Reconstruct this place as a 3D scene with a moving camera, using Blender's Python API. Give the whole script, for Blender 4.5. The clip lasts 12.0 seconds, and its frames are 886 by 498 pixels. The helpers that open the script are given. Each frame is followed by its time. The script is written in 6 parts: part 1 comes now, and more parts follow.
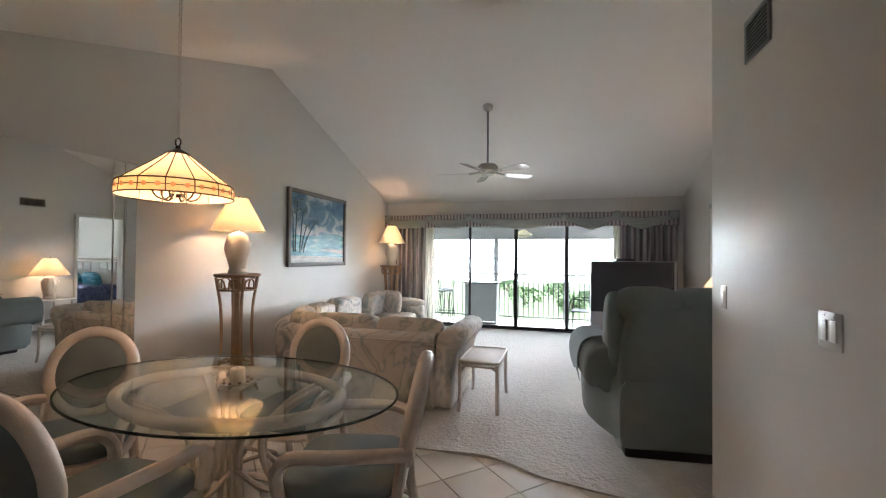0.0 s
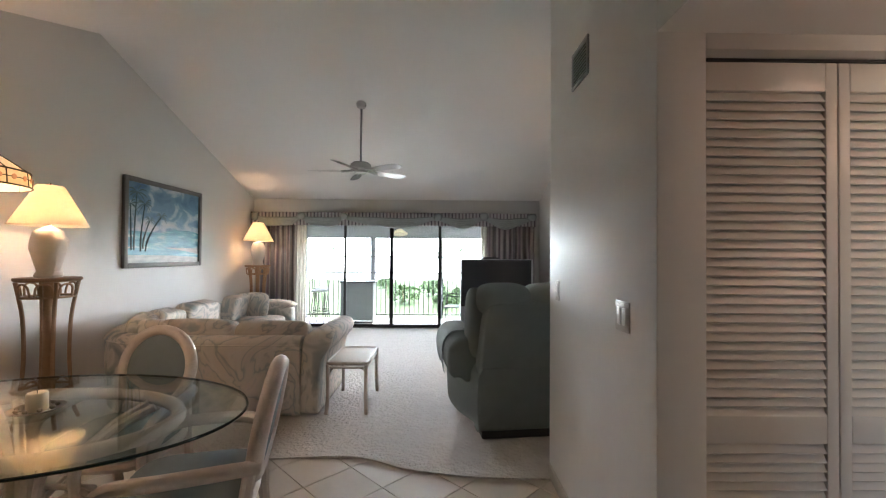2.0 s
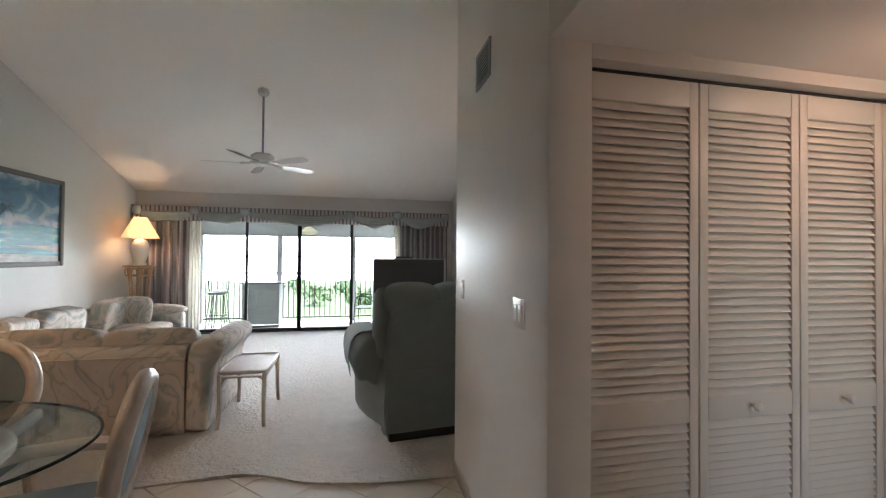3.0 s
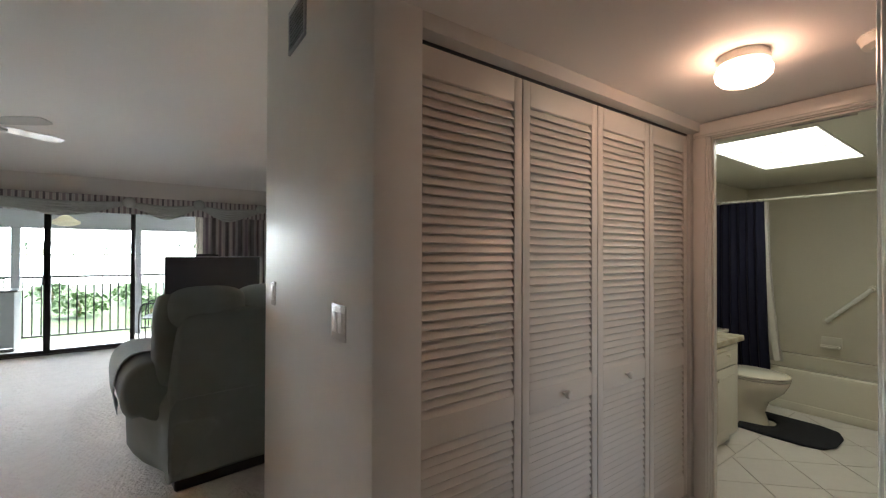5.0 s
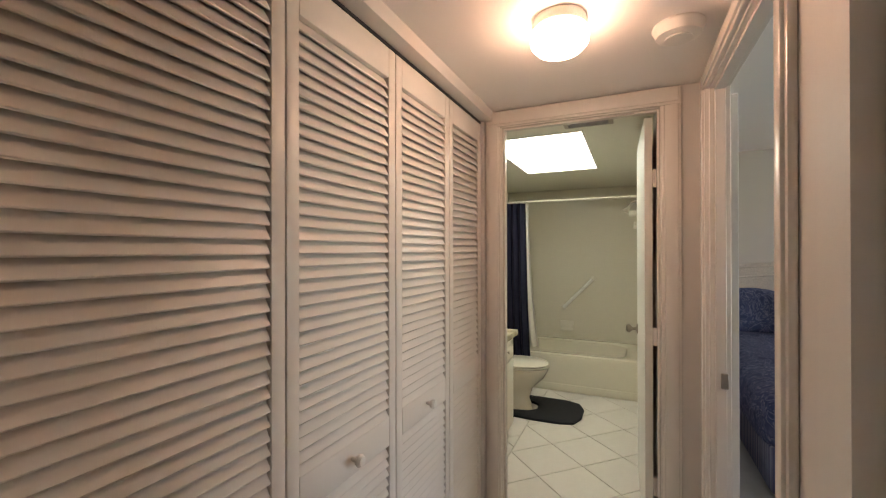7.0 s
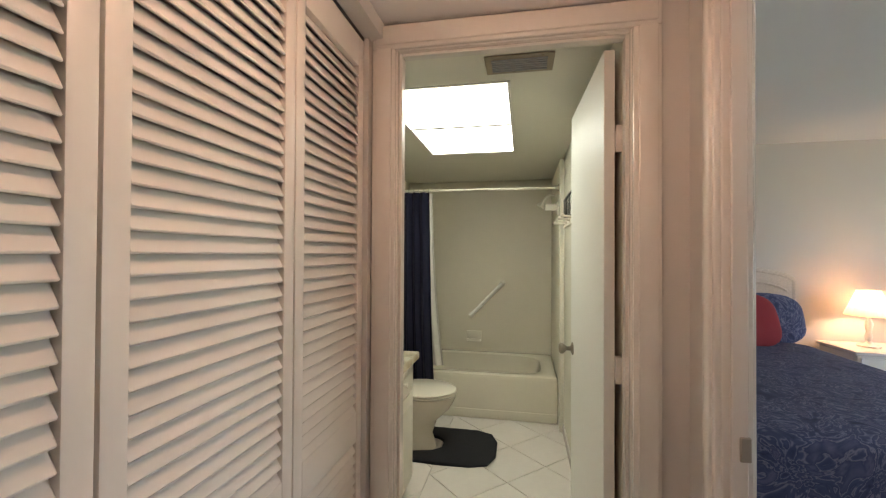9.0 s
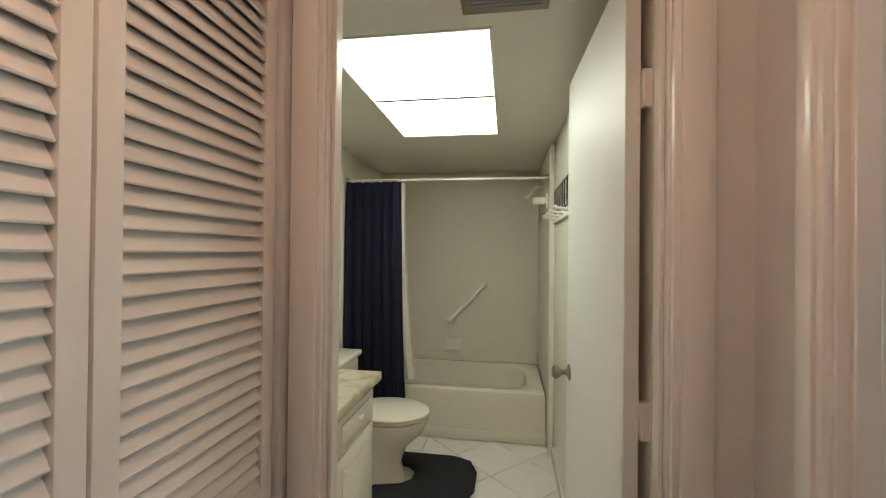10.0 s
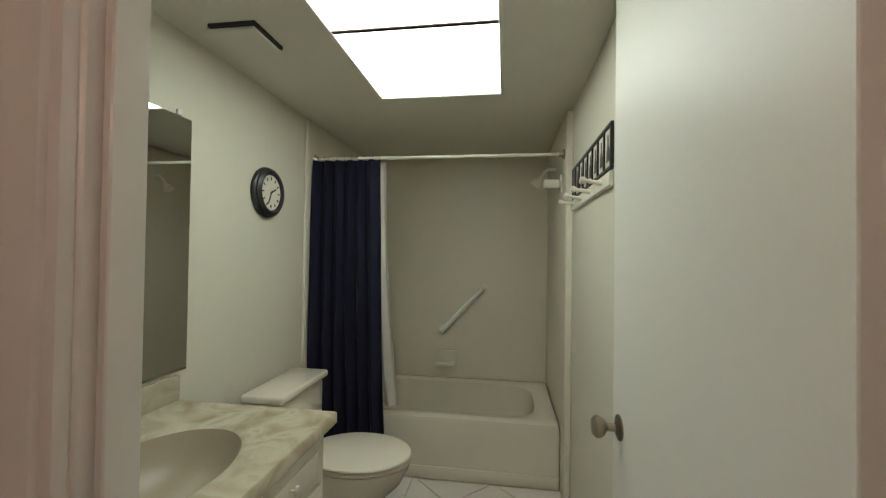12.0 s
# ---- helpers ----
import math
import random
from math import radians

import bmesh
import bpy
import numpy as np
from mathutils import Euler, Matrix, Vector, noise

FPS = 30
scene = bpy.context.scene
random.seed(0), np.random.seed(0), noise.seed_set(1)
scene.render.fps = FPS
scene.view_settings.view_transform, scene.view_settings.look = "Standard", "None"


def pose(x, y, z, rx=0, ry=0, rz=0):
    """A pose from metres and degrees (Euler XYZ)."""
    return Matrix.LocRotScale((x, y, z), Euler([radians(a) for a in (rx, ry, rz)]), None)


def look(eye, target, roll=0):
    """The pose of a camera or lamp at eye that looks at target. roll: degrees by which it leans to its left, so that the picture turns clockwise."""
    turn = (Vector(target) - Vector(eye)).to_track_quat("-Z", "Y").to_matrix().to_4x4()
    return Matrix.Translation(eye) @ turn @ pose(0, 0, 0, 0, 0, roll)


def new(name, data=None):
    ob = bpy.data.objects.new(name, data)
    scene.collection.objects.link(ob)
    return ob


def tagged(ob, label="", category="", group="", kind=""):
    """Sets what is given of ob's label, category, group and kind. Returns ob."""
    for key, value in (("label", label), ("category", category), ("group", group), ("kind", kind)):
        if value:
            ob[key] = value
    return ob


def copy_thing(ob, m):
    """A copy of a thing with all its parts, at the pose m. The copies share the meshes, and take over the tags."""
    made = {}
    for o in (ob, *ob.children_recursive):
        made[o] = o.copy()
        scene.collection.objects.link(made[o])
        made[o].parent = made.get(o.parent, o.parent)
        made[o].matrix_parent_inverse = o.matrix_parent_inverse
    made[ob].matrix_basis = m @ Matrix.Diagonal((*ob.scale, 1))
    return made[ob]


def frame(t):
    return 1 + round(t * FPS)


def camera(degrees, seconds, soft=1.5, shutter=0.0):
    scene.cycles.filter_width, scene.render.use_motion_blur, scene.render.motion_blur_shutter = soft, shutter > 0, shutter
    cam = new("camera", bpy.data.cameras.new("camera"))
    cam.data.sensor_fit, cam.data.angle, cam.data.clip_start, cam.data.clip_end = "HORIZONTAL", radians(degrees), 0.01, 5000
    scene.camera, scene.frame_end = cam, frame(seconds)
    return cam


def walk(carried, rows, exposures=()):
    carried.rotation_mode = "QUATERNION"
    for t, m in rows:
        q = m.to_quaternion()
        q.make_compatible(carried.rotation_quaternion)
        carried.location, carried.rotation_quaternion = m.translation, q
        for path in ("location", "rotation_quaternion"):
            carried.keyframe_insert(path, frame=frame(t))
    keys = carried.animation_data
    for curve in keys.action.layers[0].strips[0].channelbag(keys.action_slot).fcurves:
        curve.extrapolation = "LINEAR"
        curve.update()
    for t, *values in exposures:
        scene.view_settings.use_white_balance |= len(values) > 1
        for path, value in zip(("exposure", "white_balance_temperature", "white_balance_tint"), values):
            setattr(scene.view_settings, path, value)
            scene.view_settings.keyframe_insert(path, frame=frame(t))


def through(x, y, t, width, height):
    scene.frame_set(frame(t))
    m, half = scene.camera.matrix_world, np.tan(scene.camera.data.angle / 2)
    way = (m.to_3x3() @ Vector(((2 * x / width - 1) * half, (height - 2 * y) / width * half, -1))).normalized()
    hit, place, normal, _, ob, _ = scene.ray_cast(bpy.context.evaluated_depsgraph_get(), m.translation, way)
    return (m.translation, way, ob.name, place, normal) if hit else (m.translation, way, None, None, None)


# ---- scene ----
cam = camera(94.1, 12.0, soft=1.2)
# seconds, eye, target, lean
PATH = [
    (0, (0.54, 0.449, 1.375), (-0.006, 2.372, 1.405), 0.5),
    (0.5, (0.571, 0.439, 1.373), (0.151, 2.394, 1.404), 0.4),
    (1, (0.595, 0.436, 1.374), (0.301, 2.414, 1.406), 0.5),
    (1.5, (0.612, 0.431, 1.375), (0.456, 2.425, 1.404), 0.4),
    (2, (0.643, 0.437, 1.382), (0.662, 2.437, 1.409), 0.4),
    (2.5, (0.674, 0.457, 1.385), (0.899, 2.444, 1.412), 0.4),
    (3, (0.717, 0.49, 1.376), (1.134, 2.446, 1.405), 0.5),
    (5, (0.841, 0.72, 1.38), (2.003, 2.348, 1.396), 0.2),
    (5.5, (0.938, 0.836, 1.374), (2.3, 2.301, 1.383), 0.2),
    (6, (1.026, 0.955, 1.381), (2.564, 2.233, 1.393), 0.0),
    (6.5, (1.134, 1.052, 1.388), (2.839, 2.098, 1.393), 0.1),
    (7, (1.295, 1.109, 1.386), (3.114, 1.94, 1.392), -0.1),
    (7.5, (1.467, 1.164, 1.382), (3.342, 1.86, 1.389), -0.2),
    (9.5, (2.278, 1.323, 1.344), (4.251, 1.647, 1.364), 0.5),
    (10, (2.489, 1.314, 1.351), (4.466, 1.619, 1.365), 0.6),
    (10.5, (2.67, 1.294, 1.342), (4.648, 1.591, 1.361), 0.6),
    (11, (2.813, 1.292, 1.33), (4.791, 1.588, 1.355), 0.6),
    (11.5, (2.955, 1.319, 1.322), (4.933, 1.611, 1.347), 0.7),
    (12, (3.07, 1.351, 1.305), (5.048, 1.646, 1.335), 0.8),
]
walk(cam, [(t, look(eye, target, lean)) for t, eye, target, lean in PATH],
     exposures=((0, 2.20, 6080, 13), (1.5, 2.16, 6080, 13), (3, 2.12, 6100, 13), (5.0, 1.94, 6200, 13), (6, 2.40, 6450, 13), (7.5, 2.68, 6550, 14), (9.5, 2.54, 6350, 13), (11, 2.24, 6100, 10), (12, 2.03, 6000, 10)))

# world, sun and exposure
world = bpy.data.worlds.new("sky")
scene.world = world
world.use_nodes = True
_n = world.node_tree.nodes
_sky = _n.new("ShaderNodeTexSky")
_sky.sky_type, _sky.sun_disc = "NISHITA", False
_sky.sun_elevation, _sky.sun_rotation = radians(63), radians(23)
world.node_tree.links.new(_sky.outputs[0], _n["Background"].inputs[0])
_n["Background"].inputs[1].default_value = 0.15
_sun = bpy.data.lights.new("sun", "SUN")
_sun.energy, _sun.angle, _sun.color = 5.0, radians(0.6), (1.0, 0.95, 0.88)
sun_ob = new("sun", _sun)
sun_ob.matrix_world = look((6, 14, 30), (0, 0, 0))


def bulb(name, at, watts, color, radius=0.04):
    lamp = bpy.data.lights.new(name, "POINT")
    lamp.energy, lamp.color, lamp.shadow_soft_size = watts, color, radius
    ob = new(name, lamp)
    ob.location = at
    return ob


LAMP_W, PEND_W, BED_W = 3.0, 4.0, 1.7
SKY_W = 12.0
# fill lamps in unseen, added wall openings, to brighten the two bedrooms
# added fill for the main bedroom, from an unseen side
_win = bpy.data.lights.new("main_bedroom_fill_light", "AREA")
_win.shape, _win.size, _win.size_y, _win.energy, _win.color = "RECTANGLE", 2.3, 1.5, 9.0, (0.86, 0.95, 0.97)
main_fill_light = new("main_bedroom_fill_light", _win)
main_fill_light.matrix_world = look((6.65, 5.8, 1.2), (0, 5.8, 1.2))
# added fill for the guest bedroom; where its window lies is unknown
_win = bpy.data.lights.new("bedroom_fill_light", "AREA")
_win.shape, _win.size, _win.size_y, _win.energy, _win.color = "RECTANGLE", 2.1, 1.2, 5.5, (0.92, 0.96, 1.0)
fill_light = new("bedroom_fill_light", _win)
fill_light.matrix_world = look((4.0, -3.66, 1.4), (4.0, 0, 1.4))
WARM = (1.0, 0.62, 0.34)

# ---- materials ----


def mat(name, col, rough=0.5, metal=0.0, var=0.08, scale=6.0, bump=0.05, bscale=80.0, rand=0.0, coat=0.0, stretch=(1, 1, 1), dist=0.002):
    m = bpy.data.materials.new(name)
    m.use_nodes = True
    nt = m.node_tree
    n, link = nt.nodes, nt.links
    b = n["Principled BSDF"]
    b.inputs["Roughness"].default_value, b.inputs["Metallic"].default_value = rough, metal
    b.inputs["Coat Weight"].default_value = coat
    tc = n.new("ShaderNodeTexCoord")
    mp = n.new("ShaderNodeMapping")
    mp.inputs["Scale"].default_value = stretch
    link.new(tc.outputs["Object"], mp.inputs[0])
    n1 = n.new("ShaderNodeTexNoise")
    n1.inputs["Scale"].default_value, n1.inputs["Detail"].default_value = scale, 4
    link.new(mp.outputs[0], n1.inputs["Vector"])
    n2 = n.new("ShaderNodeTexNoise")
    n2.inputs["Scale"].default_value, n2.inputs["Detail"].default_value = bscale, 3
    link.new(mp.outputs[0], n2.inputs["Vector"])
    mix = n.new("ShaderNodeMix")
    mix.data_type = "RGBA"
    mix.inputs[6].default_value = (*[c * (1 - var) for c in col], 1)
    mix.inputs[7].default_value = (*[min(1, c * (1 + var)) for c in col], 1)
    add = n.new("ShaderNodeMath")
    add.operation = "MULTIPLY_ADD"
    add.inputs[1].default_value, add.inputs[2].default_value = 0.35, 0.0
    link.new(n2.outputs[0], add.inputs[0])
    sm = n.new("ShaderNodeMath")
    sm.operation = "MULTIPLY_ADD"
    sm.inputs[1].default_value = 0.65
    link.new(n1.outputs[0], sm.inputs[0])
    link.new(add.outputs[0], sm.inputs[2])
    out = sm.outputs[0]
    if rand:
        oi = n.new("ShaderNodeObjectInfo")
        r = n.new("ShaderNodeMath")
        r.operation = "MULTIPLY_ADD"
        r.inputs[1].default_value = rand
        link.new(oi.outputs["Random"], r.inputs[0])
        link.new(out, r.inputs[2])
        out = r.outputs[0]
    link.new(out, mix.inputs[0])
    link.new(mix.outputs[2], b.inputs["Base Color"])
    rr = n.new("ShaderNodeMapRange")
    rr.inputs[3].default_value, rr.inputs[4].default_value = max(0.02, rough - 0.08), min(1, rough + 0.08)
    link.new(n1.outputs[0], rr.inputs[0])
    link.new(rr.outputs[0], b.inputs["Roughness"])
    if bump:
        bp = n.new("ShaderNodeBump")
        bp.inputs["Strength"].default_value, bp.inputs["Distance"].default_value = bump, dist
        link.new(n2.outputs[0], bp.inputs["Height"])
        link.new(bp.outputs[0], b.inputs["Normal"])
    return m


def ramp_mat(name, texture, scale, stops, rough=0.85, distort=0.0, stretch=(1, 1, 1), bscale=250.0, bump=0.2, direction="X", detail=2.0):
    """A cloth or picture whose colours run over a wave or noise."""
    m = bpy.data.materials.new(name)
    m.use_nodes = True
    n, link = m.node_tree.nodes, m.node_tree.links
    b = n["Principled BSDF"]
    b.inputs["Roughness"].default_value = rough
    tc = n.new("ShaderNodeTexCoord")
    mp = n.new("ShaderNodeMapping")
    mp.inputs["Scale"].default_value = stretch
    link.new(tc.outputs["Object"], mp.inputs[0])
    if texture == "wave":
        t = n.new("ShaderNodeTexWave")
        t.bands_direction = direction
        t.inputs["Distortion"].default_value = distort
        t.inputs["Detail"].default_value = detail
        t.inputs["Detail Scale"].default_value = 1.2
    else:
        t = n.new("ShaderNodeTexNoise")
        t.inputs["Distortion"].default_value = distort
        t.inputs["Detail"].default_value = detail
    t.inputs["Scale"].default_value = scale
    link.new(mp.outputs[0], t.inputs["Vector"])
    cr = n.new("ShaderNodeValToRGB")
    el = cr.color_ramp.elements
    el[0].position, el[0].color = stops[0][0], (*stops[0][1], 1)
    el[1].position, el[1].color = stops[-1][0], (*stops[-1][1], 1)
    for p, c in stops[1:-1]:
        e = el.new(p)
        e.color = (*c, 1)
    link.new(t.outputs[0], cr.inputs[0])
    link.new(cr.outputs[0], b.inputs["Base Color"])
    n2 = n.new("ShaderNodeTexNoise")
    n2.inputs["Scale"].default_value = bscale
    link.new(tc.outputs["Object"], n2.inputs["Vector"])
    bp = n.new("ShaderNodeBump")
    bp.inputs["Strength"].default_value, bp.inputs["Distance"].default_value = bump, 0.003
    link.new(n2.outputs[0], bp.inputs["Height"])
    link.new(bp.outputs[0], b.inputs["Normal"])
    return m


def glow(name, col, strength):
    m = bpy.data.materials.new(name)
    m.use_nodes = True
    b = m.node_tree.nodes["Principled BSDF"]
    b.inputs["Base Color"].default_value = (*[0.8 * c for c in col], 1)
    b.inputs["Emission Color"].default_value = (*col, 1)
    b.inputs["Emission Strength"].default_value = strength
    return m


def shade_mat(name, col, through=0.55):
    """Thin cloth or glass that lets a lamp's light through."""
    m = bpy.data.materials.new(name)
    m.use_nodes = True
    n, link = m.node_tree.nodes, m.node_tree.links
    b = n["Principled BSDF"]
    b.inputs["Base Color"].default_value = (*col, 1)
    b.inputs["Roughness"].default_value = 0.8
    tl = n.new("ShaderNodeBsdfTranslucent")
    tc = n.new("ShaderNodeTexCoord")
    nz = n.new("ShaderNodeTexNoise")
    nz.inputs["Scale"].default_value = 30
    link.new(tc.outputs["Object"], nz.inputs["Vector"])
    mx = n.new("ShaderNodeMix")
    mx.data_type = "RGBA"
    mx.inputs[6].default_value = (*[c * 0.9 for c in col], 1)
    mx.inputs[7].default_value = (*col, 1)
    link.new(nz.outputs[0], mx.inputs[0])
    link.new(mx.outputs[2], tl.inputs[0])
    link.new(mx.outputs[2], b.inputs["Base Color"])
    ms = n.new("ShaderNodeMixShader")
    ms.inputs[0].default_value = through
    link.new(b.outputs[0], ms.inputs[1])
    link.new(tl.outputs[0], ms.inputs[2])
    link.new(ms.outputs[0], n["Material Output"].inputs[0])
    return m


def glass_mat(name, tint=(1, 1, 1), thin=True):
    m = bpy.data.materials.new(name)
    m.use_nodes = True
    n, link = m.node_tree.nodes, m.node_tree.links
    tr = n.new("ShaderNodeBsdfTransparent")
    tr.inputs[0].default_value = (*tint, 1)
    gl = n.new("ShaderNodeBsdfGlossy")
    gl.inputs["Roughness"].default_value = 0.01
    lw = n.new("ShaderNodeLayerWeight")
    lw.inputs[0].default_value = 0.5
    pw = n.new("ShaderNodeMath")
    pw.operation = "POWER"
    pw.inputs[1].default_value = 4.0
    link.new(lw.outputs["Facing"], pw.inputs[0])
    fr = n.new("ShaderNodeMath")
    fr.operation = "MULTIPLY_ADD"
    fr.inputs[1].default_value, fr.inputs[2].default_value = 0.75, 0.04
    link.new(pw.outputs[0], fr.inputs[0])
    ms = n.new("ShaderNodeMixShader")
    link.new(fr.outputs[0], ms.inputs[0])
    link.new(tr.outputs[0], ms.inputs[1])
    link.new(gl.outputs[0], ms.inputs[2])
    link.new(ms.outputs[0], n["Material Output"].inputs[0])
    return m


M_WALL = mat("wall_paint", (0.66, 0.632, 0.60), 0.5, var=0.03, scale=1.5, bump=0.10, bscale=140)
M_BEDWALL = mat("bedroom_wall_paint", (0.64, 0.555, 0.50), 0.6, var=0.03, scale=1.5, bump=0.10, bscale=140)
M_WALLSEMI = mat("satin_wall_paint", (0.80, 0.77, 0.74), 0.48, var=0.05, scale=3.0, bump=0.16, bscale=22, dist=0.004)
M_WALLSEMI.node_tree.nodes["Principled BSDF"].inputs["Specular IOR Level"].default_value = 0.09
M_CEIL = mat("ceiling_paint", (0.82, 0.79, 0.765), 0.75, var=0.03, scale=2, bump=0.25, bscale=180)
M_BATHWALL = mat("bath_wall_paint", (0.66, 0.63, 0.52), 0.5, var=0.03, scale=2, bump=0.08, bscale=140)
M_BATHCEIL = mat("bath_ceiling_paint", (0.68, 0.66, 0.57), 0.6, var=0.03, scale=2, bump=0.2, bscale=160)
M_TRIM = mat("gloss_trim_paint", (0.75, 0.71, 0.66), 0.22, var=0.04, scale=5, bump=0.03, bscale=40)
M_LOUVRE = mat("louvre_paint", (0.73, 0.68, 0.625), 0.38, var=0.05, scale=7, bump=0.04, bscale=60, rand=0.3)
M_CARPET = mat("carpet_pile", (0.53, 0.50, 0.47), 0.97, var=0.16, scale=9, bump=0.9, bscale=34, dist=0.022)
M_CARPETGREY = mat("bedroom_carpet", (0.42, 0.42, 0.42), 0.97, var=0.15, scale=16, bump=0.9, bscale=150, dist=0.01)
M_TILE = mat("floor_tile", (0.66, 0.62, 0.57), 0.22, var=0.08, scale=5, bump=0.04, bscale=25, rand=0.35)
M_GROUT = mat("grout", (0.57, 0.53, 0.48), 0.9, var=0.15, scale=30)
M_RATTAN = mat("whitewashed_rattan", (0.66, 0.57, 0.51), 0.42, var=0.2, scale=26, bump=0.5, bscale=120)
M_WOODSTAND = mat("light_brown_rattan", (0.36, 0.22, 0.13), 0.5, var=0.25, scale=22, bump=0.25, bscale=120)
M_TEAL = mat("grey_green_fabric", (0.185, 0.22, 0.23), 0.92, var=0.12, scale=20, bump=0.5, bscale=350)
M_RECLINER = mat("grey_green_plush", (0.20, 0.225, 0.215), 0.9, var=0.16, scale=9, bump=0.5, bscale=260)
M_SOFA = ramp_mat("leaf_print_cotton", "noise", 2.3, [(0.30, (0.27, 0.29, 0.28)), (0.39, (0.46, 0.43, 0.38)), (0.43, (0.64, 0.58, 0.52)), (0.49, (0.60, 0.53, 0.46)), (0.51, (0.36, 0.37, 0.35)), (0.535, (0.55, 0.50, 0.44)), (0.60, (0.64, 0.55, 0.48)), (0.66, (0.42, 0.42, 0.39)), (0.76, (0.30, 0.33, 0.34))], distort=1.5, detail=3.0)
M_CURTAIN = ramp_mat("striped_drape_cotton", "wave", 1.7, [(0.0, (0.17, 0.155, 0.17)), (0.18, (0.20, 0.18, 0.19)), (0.28, (0.40, 0.36, 0.35)), (0.5, (0.30, 0.31, 0.32)), (0.6, (0.48, 0.43, 0.41)), (0.85, (0.38, 0.34, 0.34)), (1.0, (0.20, 0.16, 0.19))], detail=0, bump=0.1)
M_VALANCE = ramp_mat("striped_valance_cotton", "wave", 2.5, [(0.0, (0.13, 0.11, 0.13)), (0.07, (0.15, 0.13, 0.15)), (0.13, (0.46, 0.42, 0.41)), (0.5, (0.38, 0.38, 0.38)), (0.75, (0.48, 0.44, 0.42)), (0.90, (0.28, 0.24, 0.25)), (1.0, (0.24, 0.20, 0.22))], detail=0, bump=0.1)
M_SWAG = mat("grey_swag_cotton", (0.33, 0.345, 0.335), 0.85, var=0.25, scale=14, bump=0.3, bscale=200)
M_SHEER = shade_mat("sheer_curtain", (0.85, 0.82, 0.76), 0.5)
M_DARKFRAME = mat("bronze_aluminium", (0.025, 0.024, 0.022), 0.4, metal=0.6, var=0.2, scale=20)
M_BLACK = mat("black_plastic", (0.02, 0.02, 0.022), 0.35, var=0.2, scale=20, bump=0.02)
M_SCREEN = mat("tv_screen", (0.022, 0.021, 0.026), 0.45, var=0.02, scale=3, bump=0.0)
M_TVGREY = mat("tv_grey_plastic", (0.32, 0.32, 0.34), 0.45, var=0.08, scale=10)
M_TVSILVER = mat("tv_silver_edge", (0.42, 0.42, 0.44), 0.35, metal=0.4, var=0.06)
M_CHROME = mat("chrome", (0.72, 0.70, 0.66), 0.15, metal=1.0, var=0.05)
M_NICKEL = mat("worn_nickel", (0.36, 0.31, 0.25), 0.3, metal=1.0, var=0.15, scale=30)
M_BRASSDARK = mat("dark_bronze", (0.05, 0.035, 0.022), 0.4, metal=0.8, var=0.2, scale=30)
M_PLASTER = mat("white_plaster", (0.66, 0.60, 0.55), 0.6, var=0.1, scale=25, bump=0.3, bscale=60)
M_SHADE = shade_mat("lamp_shade_cloth", (0.95, 0.87, 0.73), 0.6)
M_TIFFANY = shade_mat("cream_slag_glass", (0.93, 0.85, 0.72), 0.5)
M_TIFFRED = shade_mat("cream_border_glass", (0.93, 0.80, 0.62), 0.5)
M_PLATE = mat("beige_switch_plate", (0.50, 0.46, 0.41), 0.42, var=0.05, scale=20, bump=0.02)
M_WHITEPL = mat("white_plastic", (0.74, 0.71, 0.66), 0.35, var=0.04, scale=20, bump=0.02)
M_FAN = mat("white_fan_enamel", (0.72, 0.70, 0.68), 0.10, var=0.04, scale=20, bump=0.0, coat=0.5)
M_GLASS = glass_mat("window_glass", (0.93, 0.95, 0.94))
M_TABLEGLASS = glass_mat("table_glass", (0.90, 0.94, 0.92))
M_MEDAL = shade_mat("pink_glass_jewel", (0.72, 0.42, 0.28), 0.5)
M_DOORWHITE = mat("white_door_paint", (0.75, 0.735, 0.68), 0.42, var=0.03, scale=2, bump=0.0)
M_GLASSEDGE = mat("glass_edge", (0.01, 0.022, 0.02), 0.1, var=0.1)
M_MIRROR = mat("mirror_silver", (0.72, 0.73, 0.71), 0.0, metal=1.0, var=0.0, bump=0.0)
M_MIRROR.node_tree.nodes["Principled BSDF"].inputs["Roughness"].default_value = 0.01
for _l in list(M_MIRROR.node_tree.links):
    if _l.to_socket.name == "Roughness":
        M_MIRROR.node_tree.links.remove(_l)
M_TUB = mat("tub_enamel", (0.66, 0.62, 0.50), 0.16, var=0.03, scale=4, bump=0.0, coat=0.4)
M_SURROUND = mat("tub_surround_panel", (0.67, 0.625, 0.51), 0.40, var=0.03, scale=3, bump=0.03, bscale=30)
M_PORCELAIN = mat("bone_porcelain", (0.72, 0.67, 0.56), 0.12, var=0.03, scale=5, bump=0.0, coat=0.5)
M_MARBLE = ramp_mat("cultured_marble", "noise", 6.0, [(0.28, (0.31, 0.255, 0.165)), (0.45, (0.43, 0.375, 0.27)), (0.6, (0.50, 0.455, 0.345)), (0.75, (0.40, 0.345, 0.24))], rough=0.26, distort=2.0, bump=0.0, detail=5)
M_WHITEBAR = mat("white_bar_enamel", (0.86, 0.85, 0.80), 0.25, var=0.03, scale=20, bump=0.0)
M_BASIN = mat("tan_basin_marble", (0.36, 0.30, 0.21), 0.34, var=0.12, scale=7, bump=0.0)
M_CABINET = mat("white_cabinet_paint", (0.72, 0.68, 0.58), 0.35, var=0.04, scale=8, bump=0.03)
M_NAVY = mat("navy_curtain_cotton", (0.0035, 0.0042, 0.020), 0.95, var=0.25, scale=30, bump=0.3, bscale=300)
